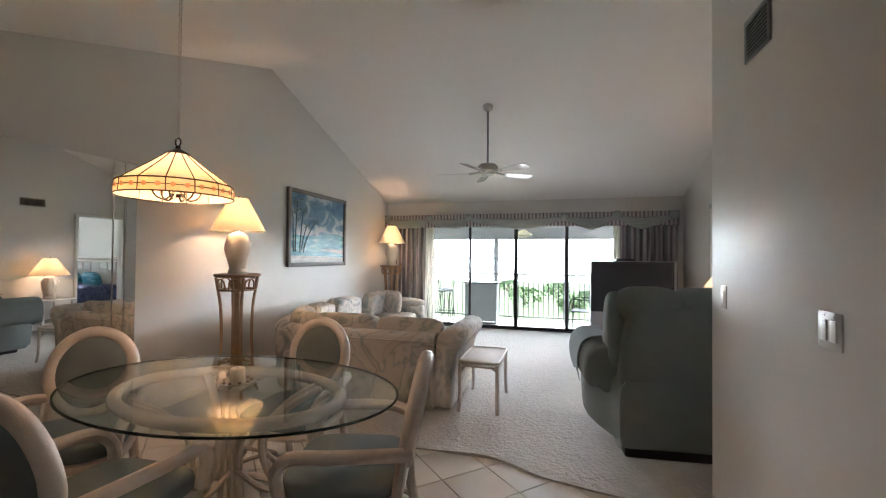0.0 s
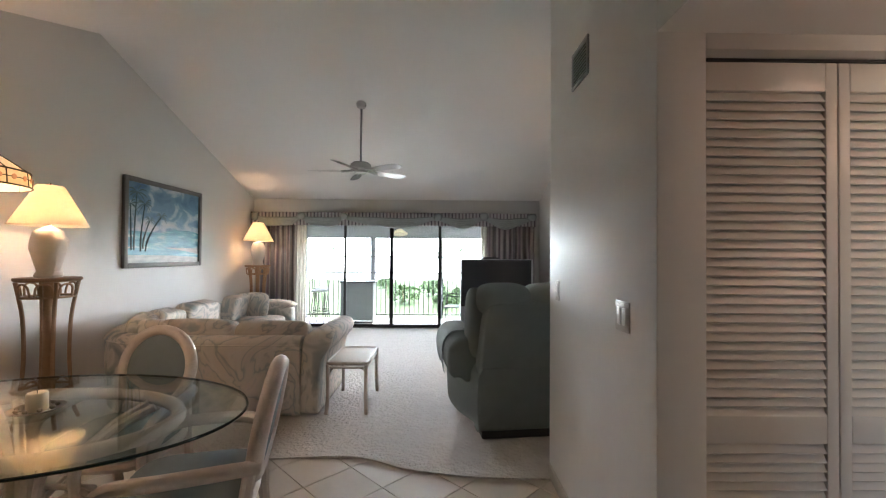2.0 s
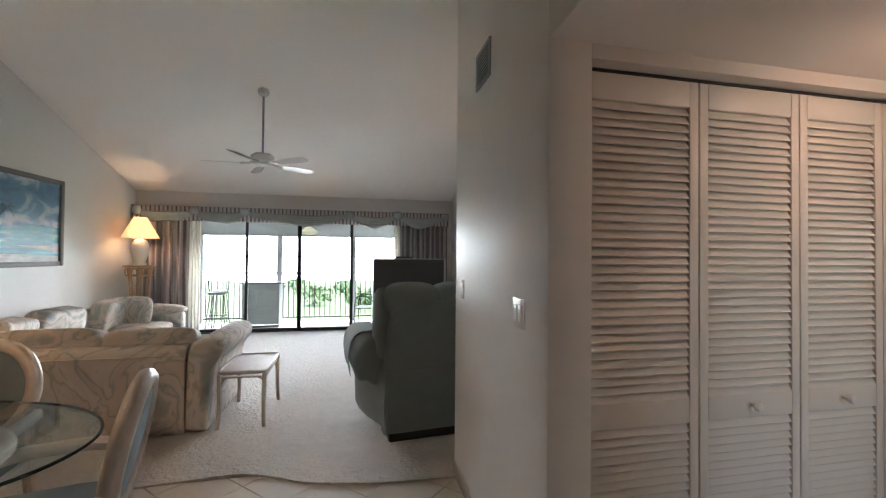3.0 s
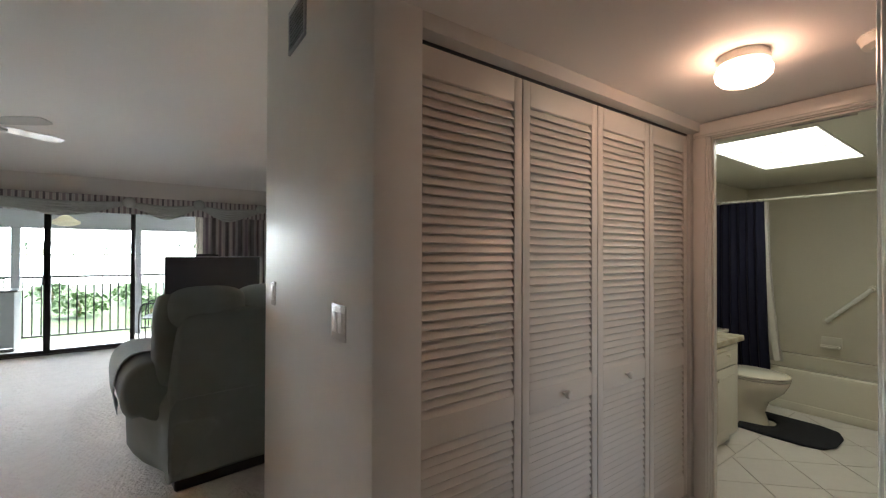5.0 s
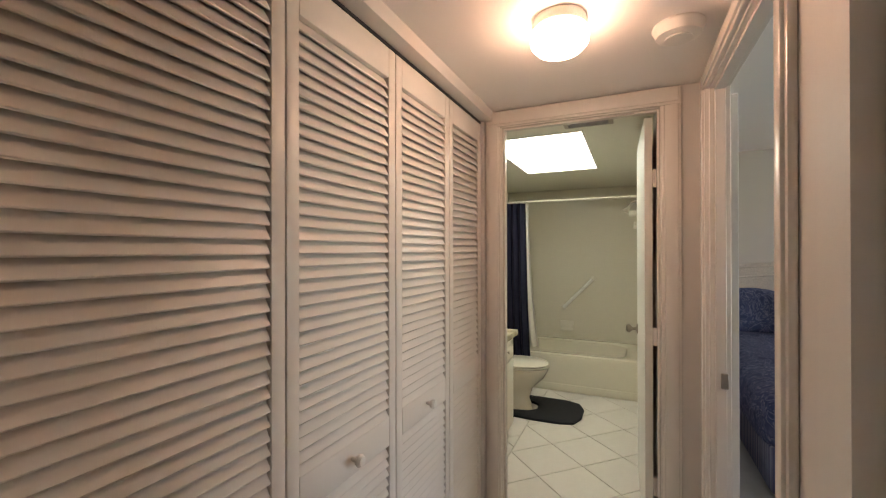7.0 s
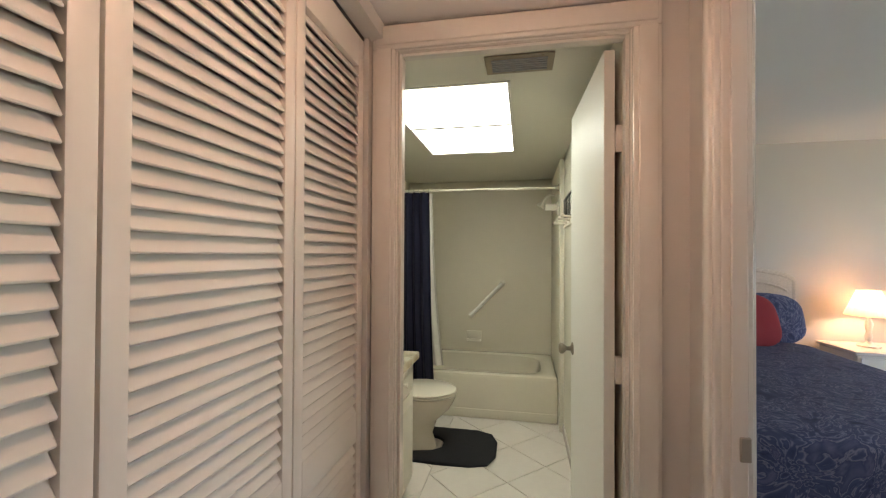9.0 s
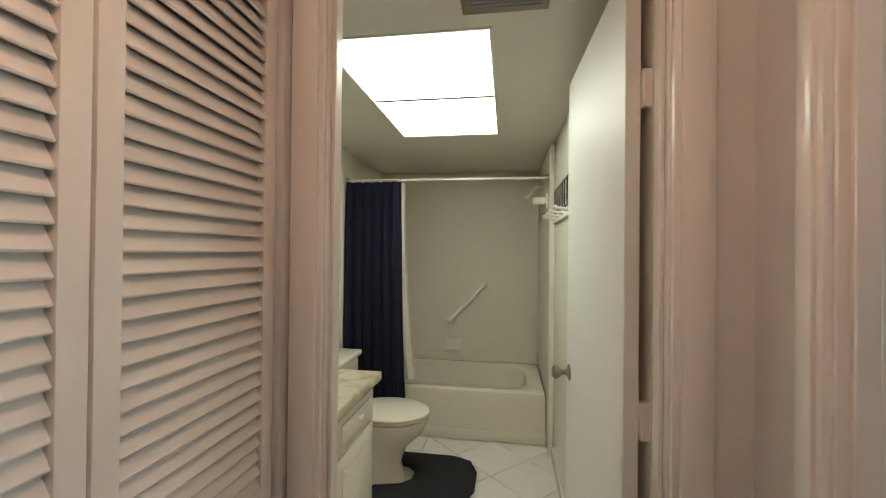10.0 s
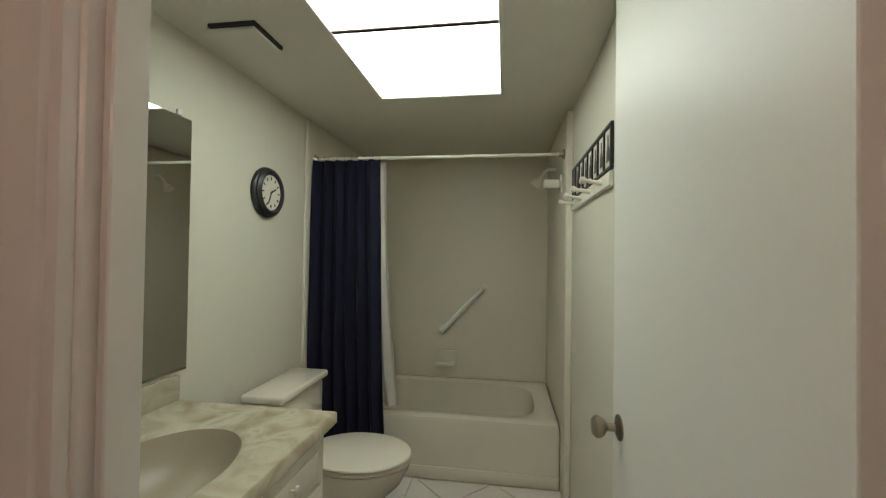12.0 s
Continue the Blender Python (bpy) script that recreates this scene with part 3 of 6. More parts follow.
def casing(name, axis, a0, a1, face, out, top, w=0.058, d=0.018, label="glossy cream door casing"):
    """Mitred-looking trim round an opening in a wall face; axis: along which it runs."""
    t = thing(name, label, "door casing")
    t["kind"] = "structure"

    def bx(u0, u1, z0, z1, k=1.0):
        lo, hi = sorted((face, face + out * d * k))
        return (u0, u1, lo, hi, z0, z1) if axis == "x" else (lo, hi, u0, u1, z0, z1)

    for n, dims in (("casing_left", (a0 - w, a0, 0, top)), ("casing_right", (a1, a1 + w, 0, top)), ("casing_head", (a0 - w, a1 + w, top, min(top + w, HC - 0.003) if face < 2.4 or axis == "y" and face > 3 else top + w))):
        bm = boxes(bx(*dims), bev=0.005, seg=2)
        u0, u1, z0, z1 = dims
        if n == "casing_head":
            box(bm, *bx(u0 + 0.012, u1 - 0.012, z0 + 0.012, z1 - 0.008, 1.45), bev=0.004, seg=2)
        else:
            box(bm, *bx(u0 + 0.012, u1 - 0.014, z0, z1 - 0.001, 1.45), bev=0.004, seg=2)
        part(n, bm, M_TRIM, t)
    return t


def jamb(name, axis, a0, a1, f0, f1, top, th=0.018):
    bm = bmesh.new()
    for u0, u1, z0, z1 in ((a0 - th, a0, 0, top + th), (a1, a1 + th, 0, top + th), (a0, a1, top, top + th)):
        box(bm, *((u0, u1, f0, f1, z0, z1) if axis == "x" else (f0, f1, u0, u1, z0, z1)), bev=0.003)
    m = (f0 + f1) / 2
    for u0, u1, z0, z1 in ((a0, a0 + 0.011, 0, top), (a1 - 0.011, a1, 0, top), (a0 + 0.011, a1 - 0.011, top - 0.011, top)):
        box(bm, *((u0, u1, m - 0.018, m + 0.018, z0, z1) if axis == "x" else (m - 0.018, m + 0.018, u0, u1, z0, z1)), bev=0.002)
    return structure(name, bm, M_TRIM, "glossy cream door lining with a stop", "door frame")


jamb("bath_door_frame", "y", BD0, BD1, XB - 0.003, BX0 + 0.003, BDZ)
casing("trim_bath_door", "y", BD0 - 0.004, BD1 + 0.004, XB, -1, BDZ + 0.004, w=0.080)
jamb("bedroom_door_frame", "x", PD0, PD1, YH - 0.068, YH + 0.003, 2.012)
casing("trim_bedroom_door", "x", PD0 - 0.004, PD1 + 0.004, YH, 1, 2.016, w=0.062)
casing("trim_hall_closet", "x", CL0, CL1, YL + 0.001, 1, 2.0, w=0.05, d=0.010)
casing("trim_main_bedroom_door", "y", MD0, MD1, XE, -1, 2.04, w=0.065, label="white door casing of the main bedroom")

_px0 = 1.514
_slat_up = mesh_of("slat", box(bmesh.new(), -0.2, 0.2, -0.003, 0.003, -0.0215, 0.0215, bev=0.002), M_LOUVRE)
ROT = Matrix.Rotation(radians(-29), 4, "X")


def louvre_leaf(door, x0, w, knob=None, near=0.041):
    """One leaf of a folding louvred door, its face to -y at y = 0 in the door's space."""
    st = 0.041
    T = 2.047
    leaf = part("door_leaf", boxes((x0 + 0.0015, x0 + near, 0, 0.028, 0.012, T), (x0 + w - st, x0 + w - 0.0015, 0, 0.028, 0.012, T), (x0 + near, x0 + w - st, 0, 0.028, 1.948, T), (x0 + near, x0 + w - st, 0, 0.028, 0.75, 0.845), (x0 + near, x0 + w - st, 0, 0.028, 0.012, 0.13), bev=0.0035, seg=2), M_LOUVRE, door)
    k = (w - near - st) / 0.4
    for z0, z1, n in ((0.845, 1.948, 35), (0.13, 0.75, 20)):
        for i in range(n):
            z = z0 + (i + 0.5) * (z1 - z0) / n
            part("slat", _slat_up, None, leaf, at=Matrix.Translation((x0 + (near + w - st) / 2, 0.014, z)) @ ROT @ Matrix.Diagonal((k, 1, 1, 1)))
    if knob:
        part("knob", lathe(bmesh.new(), [(0.004, 0), (0.007, 0.004), (0.007, 0.014), (0.016, 0.022), (0.018, 0.030), (0.013, 0.038), (0, 0.040)], 16, m=Matrix.Translation((x0 + knob, 0, 0.80)) @ Matrix.Rotation(radians(90), 4, "X")), M_WHITEPL, leaf, "small round white knob")
    return leaf


_bf = thing("folding_louvre_door", "white louvred four-leaf folding closet door, closed", "closet door", (_px0, 1.826, 0))
_lx = (0.0, 0.490, 0.973, 1.420, 1.832)
for _i in range(4):
    _pw = _lx[_i + 1] - _lx[_i] - 0.002
    louvre_leaf(_bf, _lx[_i], _pw, _pw / 2 if _i in (1, 2) else None, 0.012 if _i == 0 else 0.041)
part("track", boxes((0.0, 1.83, 0.0, 0.028, DZ - 0.010, DZ - 0.001)), M_BLACK, _bf, "dark ceiling track over the leaves")
_bf2 = thing("linen_closet_door", "white louvred hall closet door, closed", "closet door", pose(CL1 - 0.004, YL - 0.008, 0, 0, 0, 180))
louvre_leaf(_bf2, 0, CL1 - CL0 - 0.008)

# doors that stand open
_bd = thing("bathroom_door", "cream flush bathroom door standing open along the wall", "door", pose(3.468, 1.014, 0, 0, 0, 2.0))
part("door_leaf", boxes((0.004, 0.70, 0.004, 0.038, 0.012, 2.012), bev=0.002), M_DOORWHITE, _bd)
for _z in (0.28, 0.98, 1.72):
    part("hinge", boxes((-0.014, 0.006, -0.020, 0.005, _z - 0.042, _z + 0.042), (-0.012, -0.002, -0.008, 0.004, _z - 0.042, _z + 0.042), bev=0.002), M_TRIM, _bd, "paint-covered butt hinge")


def knob_set(door, x, y, z, out):
    m = Matrix.Translation((x, y, z)) @ Matrix.Rotation(radians(-90 * out), 4, "X")
    part("door_knob", lathe(bmesh.new(), [(0.030, 0), (0.030, 0.004), (0.020, 0.008), (0.010, 0.012), (0.010, 0.030), (0.020, 0.038), (0.026, 0.048), (0.026, 0.056), (0.018, 0.064), (0, 0.066)], 20, m=m), M_NICKEL, door, "worn nickel door knob")


knob_set(_bd, 0.645, 0.038, 0.90, 1)
_gd = thing("bedroom_door", "cream flush bedroom door folded back into the bedroom", "door", pose(PD1 + 0.06, YH - 0.066, 0, 0, 0, -0.3))
part("door_leaf", boxes((0.004, 0.76, -0.038, -0.004, 0.012, 2.0), bev=0.002), M_TRIM, _gd)
knob_set(_gd, 0.70, -0.038, 0.86, -1)
_sk = part("strike_latch", boxes((PD1 - 0.016, PD1 - 0.001, YH - 0.056, YH - 0.030, 0.855, 0.915), bev=0.003), M_NICKEL)
tagged(_sk, "small nickel latch plate on the door lining", "latch")

# ---- fixed lights ----
_hl = thing("ceiling_light", "flush dome ceiling light with glowing frosted glass", "ceiling light", (2.625, 1.313, HC - 0.010))
part("canopy", lathe(bmesh.new(), [(0.078, 0.010), (0.080, 0), (0.084, -0.010), (0.080, -0.024), (0.068, -0.027), (0, -0.027)][::-1], 32), M_WHITEPL, _hl)
M_DOME = glow("frosted_glass_dome", (1.0, 0.61, 0.40), 6.0)
part("dome", lathe(bmesh.new(), [(0.068, -0.024), (0.082, -0.034), (0.090, -0.050), (0.087, -0.072), (0.068, -0.092), (0.036, -0.104), (0, -0.107)], 32), M_DOME, _hl, "glowing frosted glass dome")
_sd = thing("smoke_detector", "round white plastic smoke detector on the ceiling", "smoke detector", (2.825, 0.968, HC))
part("housing", lathe(bmesh.new(), [(0.075, 0), (0.078, -0.008), (0.070, -0.022), (0.066, -0.036), (0.045, -0.042), (0, -0.042)], 28), M_WHITEPL, _sd)
part("sensor_ring", lathe(bmesh.new(), [(0.040, -0.0415), (0.042, -0.047), (0.030, -0.048), (0, -0.048)], 24), M_WHITEPL, _sd)

_bl = thing("bathroom_light_panel", "recessed ceiling light with two glowing diffuser panels", "ceiling light", (0, 0, BC))
M_DIFF = glow("light_diffuser", (0.97, 1.0, 0.84), 1.3)
_mx = 4.449
part("frame", boxes((LX0 - 0.012, LX1 + 0.012, LY0 - 0.014, LY0, -0.006, 0.03), (LX0 - 0.012, LX1 + 0.012, LY1, LY1 + 0.014, -0.006, 0.03), (LX0 - 0.012, LX0, LY0, LY1, -0.006, 0.03), (LX1, LX1 + 0.012, LY0, LY1, -0.006, 0.03), bev=0.002), M_WHITEPL, _bl)
part("centre_bar", boxes((_mx - 0.008, _mx + 0.008, LY0 + 0.001, LY1 - 0.001, -0.003, 0.03), bev=0.001), M_BRASSDARK, _bl, "dark metal divider bar")
for a, b in ((LX0 + 0.001, _mx - 0.009), (_mx + 0.009, LX1 - 0.001)):
    part("diffuser", boxes((a, b, LY0 + 0.001, LY1 - 0.001, 0.001, 0.007)), M_DIFF, _bl, "glowing white acrylic diffuser")

# ---- lamps ----


def lamp_stand(m, group="rattan lamp stands"):
    t = thing("plant_stand", "tall light brown rattan pedestal stand with an arched collar", "stand", m, group)
    H = 1.165
    part("tabletop", lathe(bmesh.new(), [(0, H - 0.03), (0.19, H - 0.03), (0.205, H - 0.022), (0.21, H - 0.012), (0.205, H), (0, H)], 28), M_WOODSTAND, t)
    part("upper_ring", tube(bmesh.new(), [(0.165 * math.cos(a), 0.165 * math.sin(a), H - 0.15) for a in np.linspace(0, 2 * math.pi, 24, endpoint=False)], 0.010, 8, closed=True), M_WOODSTAND, t)
    part("centre_post", lathe(bmesh.new(), [(0.030, 0.28), (0.034, 0.32), (0.030, 0.6), (0.030, H - 0.2), (0.036, H - 0.03)], 14), M_WOODSTAND, t)
    for k in range(4):
        a = math.pi / 4 + k * math.pi / 2
        c, s = math.cos(a), math.sin(a)
        pts = smooth_path([(r * c, r * s, z) for r, z in ((0.205, 0.0), (0.17, 0.10), (0.15, 0.28), (0.135, 0.55), (0.145, 0.85), (0.175, 1.05), (0.19, H - 0.03))], 4)
        part("leg", tube(bmesh.new(), pts, 0.014, 8), M_WOODSTAND, t)
        part("foot_brace", tube(bmesh.new(), smooth_path([(0.03 * c, 0.03 * s, 0.30), (0.09 * c, 0.09 * s, 0.36), (0.147 * c, 0.147 * s, 0.30)], 5), 0.009, 6), M_WOODSTAND, t)
    for k in range(8):
        a = k * math.pi / 4 + 0.39
        part("arch_loop", tube(bmesh.new(), smooth_path([(0.17 * math.cos(a - 0.30), 0.17 * math.sin(a - 0.30), H - 0.15), (0.18 * math.cos(a - 0.24), 0.18 * math.sin(a - 0.24), H - 0.07), (0.182 * math.cos(a), 0.182 * math.sin(a), H - 0.045), (0.18 * math.cos(a + 0.24), 0.18 * math.sin(a + 0.24), H - 0.07), (0.17 * math.cos(a + 0.30), 0.17 * math.sin(a + 0.30), H - 0.15)], 4), 0.008, 6), M_WOODSTAND, t)
    part("lower_ring", tube(bmesh.new(), [(0.150 * math.cos(a), 0.150 * math.sin(a), 0.29) for a in np.linspace(0, 2 * math.pi, 24, endpoint=False)], 0.010, 8, closed=True), M_WOODSTAND, t)
    return t


def shade_mesh(r0, r1, z0, z1, pleats=0):
    bm = bmesh.new()
    n = 48
    for sgn, off in ((1, 0.0), (-1, -0.003)):
        lo, hi = [], []
        for j in range(n):
            a = 2 * math.pi * j / n
            w = 1 + (0.03 * math.cos(j * math.pi) if pleats else 0)
            lo.append(bm.verts.new(((r0 * w + off) * math.cos(a), (r0 * w + off) * math.sin(a), z0)))
            hi.append(bm.verts.new(((r1 * w + off) * math.cos(a), (r1 * w + off) * math.sin(a), z1)))
        for j in range(n):
            k = (j + 1) % n
            bm.faces.new((lo[j], lo[k], hi[k], hi[j]) if sgn > 0 else (lo[j], hi[j], hi[k], lo[k]))
    return bm


def table_lamp(m, watts, label, body=0.41, r0=0.245, r1=0.085, hs=0.32, lumpy=0.26, color=WARM, name="table_lamp"):
    t = thing(name, label, "lamp", m)
    bm = lathe(bmesh.new(), [(0, 0), (0.085, 0), (0.09, 0.02), (0.075, 0.05), (0.085, body * 0.3), (0.105, body * 0.55), (0.110, body * 0.72), (0.085, body * 0.9), (0.04, body * 0.97), (0.012, body), (0.010, body + 0.06), (0, body + 0.06)], 28)
    for v in bm.verts:
        if 0.03 < v.co.z < body * 0.93:
            k = 1 + lumpy * noise.noise(v.co * 24)
            v.co.x *= k
            v.co.y *= k
    part("lamp_base", bm, M_PLASTER, t, "moulded white plaster base")
    part("shade", shade_mesh(r0, r1, body + 0.005, body + hs), M_SHADE, t, "glowing cream cloth shade")
    part("shade_trim", tube(bmesh.new(), [(r0 * math.cos(a), r0 * math.sin(a), body + 0.005) for a in np.linspace(0, 2 * math.pi, 40, endpoint=False)], 0.004, 6, closed=True), M_SHADE, t)
    part("finial", lathe(bmesh.new(), [(0.003, body + hs - 0.03), (0.008, body + hs), (0.006, body + hs + 0.02), (0, body + hs + 0.03)], 10), M_BRASSDARK, t)
    part("harp", tube(bmesh.new(), smooth_path([(0.01, 0, body + 0.05), (0.06, 0, body + 0.14), (0.01, 0, body + hs - 0.02)], 5) + smooth_path([(-0.01, 0, body + hs - 0.02), (-0.06, 0, body + 0.14), (-0.01, 0, body + 0.05)], 5), 0.002, 5), M_BRASSDARK, t)
    at = (m if isinstance(m, Matrix) else Matrix.Translation(m)) @ Vector((0, 0, body + 0.12))
    bulb("lamp_bulb", at, watts, color, 0.03)
    return t


_s1 = lamp_stand(pose(-2.47, 3.76, 0.012, 0, 0, 12))
_s2 = copy_thing(_s1, pose(-2.47, 7.56, 0.012, 0, 0, 30))
table_lamp((-2.47, 3.76, 1.178), LAMP_W, "white plaster lamp with a glowing cone shade on a stand")
table_lamp((-2.47, 7.56, 1.178), LAMP_W, "white plaster lamp, lit, beside the striped drapes")

# pendant over the dining table
PX, PY, PZ = -1.24, 2.01, 1.642
_pd = thing("pendant_lamp", "stained-glass pendant lamp with cream panels and an amber border, lit", "pendant lamp", (PX, PY, PZ))
N = 14
for k in range(N):
    a0, a1 = 2 * math.pi * k / N, 2 * math.pi * (k + 1) / N
    am = (a0 + a1) / 2
    for nm, rows, mt in (("glass_panel", ((0.240, 0.060), (0.185, 0.102), (0.12, 0.150), (0.045, 0.212)), M_TIFFANY), ("border_panel", ((0.246, 0.0), (0.244, 0.030), (0.241, 0.058)), M_TIFFRED)):
        bm = bmesh.new()
        for off in (0.0, -0.003):
            vs = [[bm.verts.new(((r + off) * math.cos(a), (r + off) * math.sin(a), z)) for a in (a0 + 0.008, a1 - 0.008)] for r, z in rows]
            for p, q in zip(vs, vs[1:]):
                bm.faces.new((p[0], p[1], q[1], q[0]))
        part(nm, bm, mt, _pd)
    part("lead_rib", tube(bmesh.new(), [(r * math.cos(a0), r * math.sin(a0), z) for r, z in ((0.246, 0.0), (0.241, 0.060), (0.185, 0.103), (0.12, 0.151), (0.045, 0.213))], 0.0026, 5), M_BRASSDARK, _pd)
for r, z, w in ((0.246, 0.0, 0.0035), (0.241, 0.060, 0.0035), (0.245, 0.030, 0.0018)):
    part("lead_rim", tube(bmesh.new(), [(r * math.cos(a), r * math.sin(a), z) for a in np.linspace(0, 2 * math.pi, 56, endpoint=False)], w, 5, closed=True), M_BRASSDARK, _pd)
for k in range(28):
    a = 2 * math.pi * (k + 0.5) / 28
    part("border_medallion", lathe(bmesh.new(), [(0, 0), (0.011, 0), (0.011, 0.002), (0, 0.0025)], 8, m=Matrix.Translation((0.2452 * math.cos(a), 0.2452 * math.sin(a), 0.030)) @ Matrix.Rotation(a, 4, "Z") @ Matrix.Rotation(radians(90), 4, "Y")), M_MEDAL, _pd)
part("cap", lathe(bmesh.new(), [(0.050, 0.205), (0.052, 0.212), (0.030, 0.226), (0.012, 0.236), (0.010, 0.250), (0, 0.250)], 20), M_BRASSDARK, _pd)
part("hanging_ring", tube(bmesh.new(), [(0.016 * math.cos(a), 0, 0.268 + 0.020 * math.sin(a)) for a in np.linspace(0, 2 * math.pi, 16, endpoint=False)], 0.0035, 6, closed=True), M_BRASSDARK, _pd)
part("socket_hub", lathe(bmesh.new(), [(0, 0.0), (0.018, 0.002), (0.030, 0.014), (0.018, 0.03), (0.010, 0.06), (0.010, 0.21)], 14), M_BRASSDARK, _pd)
for k in range(6):
    a = k * math.pi / 3
    c, s = math.cos(a), math.sin(a)
    part("scroll_arm", tube(bmesh.new(), smooth_path([(0.02 * c, 0.02 * s, 0.015), (0.05 * c, 0.05 * s, -0.012), (0.085 * c, 0.085 * s, 0.0), (0.10 * c, 0.10 * s, 0.03), (0.085 * c, 0.085 * s, 0.05)], 4), 0.0045, 6), M_BRASSDARK, _pd)
_ch = bmesh.new()
_top = vault(PY)
_z = PZ + 0.285
_k = 0
while _z < _top - 0.01:
    tube(_ch, [(PX + (0.008 * math.cos(a) if _k % 2 else 0), PY + (0 if _k % 2 else 0.008 * math.cos(a)), _z + 0.016 * math.sin(a)) for a in np.linspace(0, 2 * math.pi, 8, endpoint=False)], 0.0022, 4, closed=True)
    _z += 0.027
    _k += 1
_cho = part("lamp_chain", _ch, M_PLASTER)
tagged(_cho, "pale metal chain hanging from the vaulted ceiling", "chain")
bulb("pendant_bulb", (PX, PY, PZ + 0.09), PEND_W, WARM, 0.05)

# ---- dining table and chairs ----
TX, TY, TA = -1.0, 2.10, -1.5
_tb = thing("dining_table", "oval glass-topped dining table on a whitewashed rattan base", "table", pose(TX, TY, 0, 0, 0, TA))


def ellipse(a, b, z, n=56):
    return [(a * math.cos(u), b * math.sin(u), z) for u in np.linspace(0, 2 * math.pi, n, endpoint=False)]


_bm = lathe(bmesh.new(), [(0, 0.728), (1.0, 0.728), (1.0, 0.740), (0, 0.740)], 72, squash=(0.852, 0.537))
_g = part("glass_top", _bm, M_TABLEGLASS, _tb, "clear glass top")
_g.visible_shadow = False
part("glass_rim", tube(bmesh.new(), ellipse(0.853, 0.538, 0.734, 84), 0.0056, 6, closed=True), M_GLASSEDGE, _tb, "dark green polished glass edge")
part("top_ring", tube(bmesh.new(), ellipse(0.575, 0.36, 0.698), 0.028, 10, closed=True), M_RATTAN, _tb)
part("lower_ring", tube(bmesh.new(), ellipse(0.33, 0.24, 0.17, 40), 0.018, 8, closed=True), M_RATTAN, _tb)
for k in range(4):
    a = math.pi / 4 + k * math.pi / 2
    for d in (-0.09, 0.09):
        def P(r, z, q=d):
            return (r * 1.2 * math.cos(a + q), r * 0.85 * math.sin(a + q), z)
        part("leg", tube(bmesh.new(), smooth_path([P(0.40, 0.0), P(0.36, 0.10), P(0.22, 0.22), P(0.155, 0.36), P(0.16, 0.5), P(0.27, 0.62), P(0.40, 0.69)], 4), 0.019, 8), M_RATTAN, _tb)
    part("bowed_brace", tube(bmesh.new(), smooth_path([(0.17 * math.cos(a), 0.13 * math.sin(a), 0.40), (0.30 * math.cos(a + 0.5), 0.24 * math.sin(a + 0.5), 0.32), (0.30 * math.cos(a + 1.07), 0.24 * math.sin(a + 1.07), 0.32), (0.17 * math.cos(a + 1.57), 0.13 * math.sin(a + 1.57), 0.40)], 5), 0.013, 7), M_RATTAN, _tb)


def dining_chair(m):
    t = thing("dining_chair", "whitewashed rattan armchair with a grey-green oval back and seat", "chair", m, "chairs round the dining table")
    lean = Matrix.Translation((0, -0.235, 0.47)) @ Matrix.Rotation(radians(11), 4, "X")
    ov = [lean @ Vector((0.188 * math.cos(u), 0, 0.23 + 0.222 * math.sin(u))) for u in np.linspace(0, 2 * math.pi, 40, endpoint=False)]
    part("back_frame", tube(bmesh.new(), ov, 0.033, 10, closed=True, flat=1.0), M_RATTAN, t)
    bm = lathe(bmesh.new(), [(0, -0.022), (0.9, -0.020), (1.0, -0.008), (1.0, 0.010), (0.85, 0.026), (0.5, 0.034), (0, 0.036)], 36, squash=(0.174, 0.208), m=lean @ Matrix.Translation((0, 0, 0.23)) @ Matrix.Rotation(radians(-90), 4, "X"))
    part("backrest", bm, M_TEAL, t, "grey-green upholstered oval back")
    bm = cushion(bmesh.new(), (0, 0.02, 0.435), (0.49, 0.49, 0.11), e=0.45, ev=0.55, nu=32)
    part("seat", bm, M_TEAL, t, "grey-green upholstered seat")
    fr = [(0.235 * _sp(math.cos(u), 0.5), 0.02 + 0.235 * _sp(math.sin(u), 0.5), 0.375) for u in np.linspace(0, 2 * math.pi, 32, endpoint=False)]
    part("seat_frame", tube(bmesh.new(), fr, 0.024, 8, closed=True), M_RATTAN, t)
    for s in (-1, 1):
        part("arm", tube(bmesh.new(), smooth_path([(s * 0.18, -0.27, 0.57), (s * 0.26, -0.16, 0.60), (s * 0.285, 0.02, 0.60), (s * 0.275, 0.18, 0.585), (s * 0.25, 0.245, 0.51), (s * 0.235, 0.235, 0.40)], 5), 0.027, 9), M_RATTAN, t)
        part("front_leg", tube(bmesh.new(), smooth_path([(s * 0.225, 0.225, 0.40), (s * 0.23, 0.23, 0.2), (s * 0.24, 0.25, 0.0)], 4), 0.024, 8), M_RATTAN, t)
        part("rear_leg", tube(bmesh.new(), smooth_path([(s * 0.185, -0.245, 0.56), (s * 0.20, -0.225, 0.38), (s * 0.205, -0.24, 0.2), (s * 0.215, -0.30, 0.0)], 4), 0.024, 8), M_RATTAN, t)
        part("side_brace", tube(bmesh.new(), smooth_path([(s * 0.232, 0.23, 0.19), (s * 0.24, 0.0, 0.26), (s * 0.208, -0.24, 0.19)], 4), 0.014, 7), M_RATTAN, t)
    part("front_brace", tube(bmesh.new(), smooth_path([(-0.232, 0.232, 0.19), (0, 0.235, 0.27), (0.232, 0.232, 0.19)], 4), 0.014, 7), M_RATTAN, t)
    return t


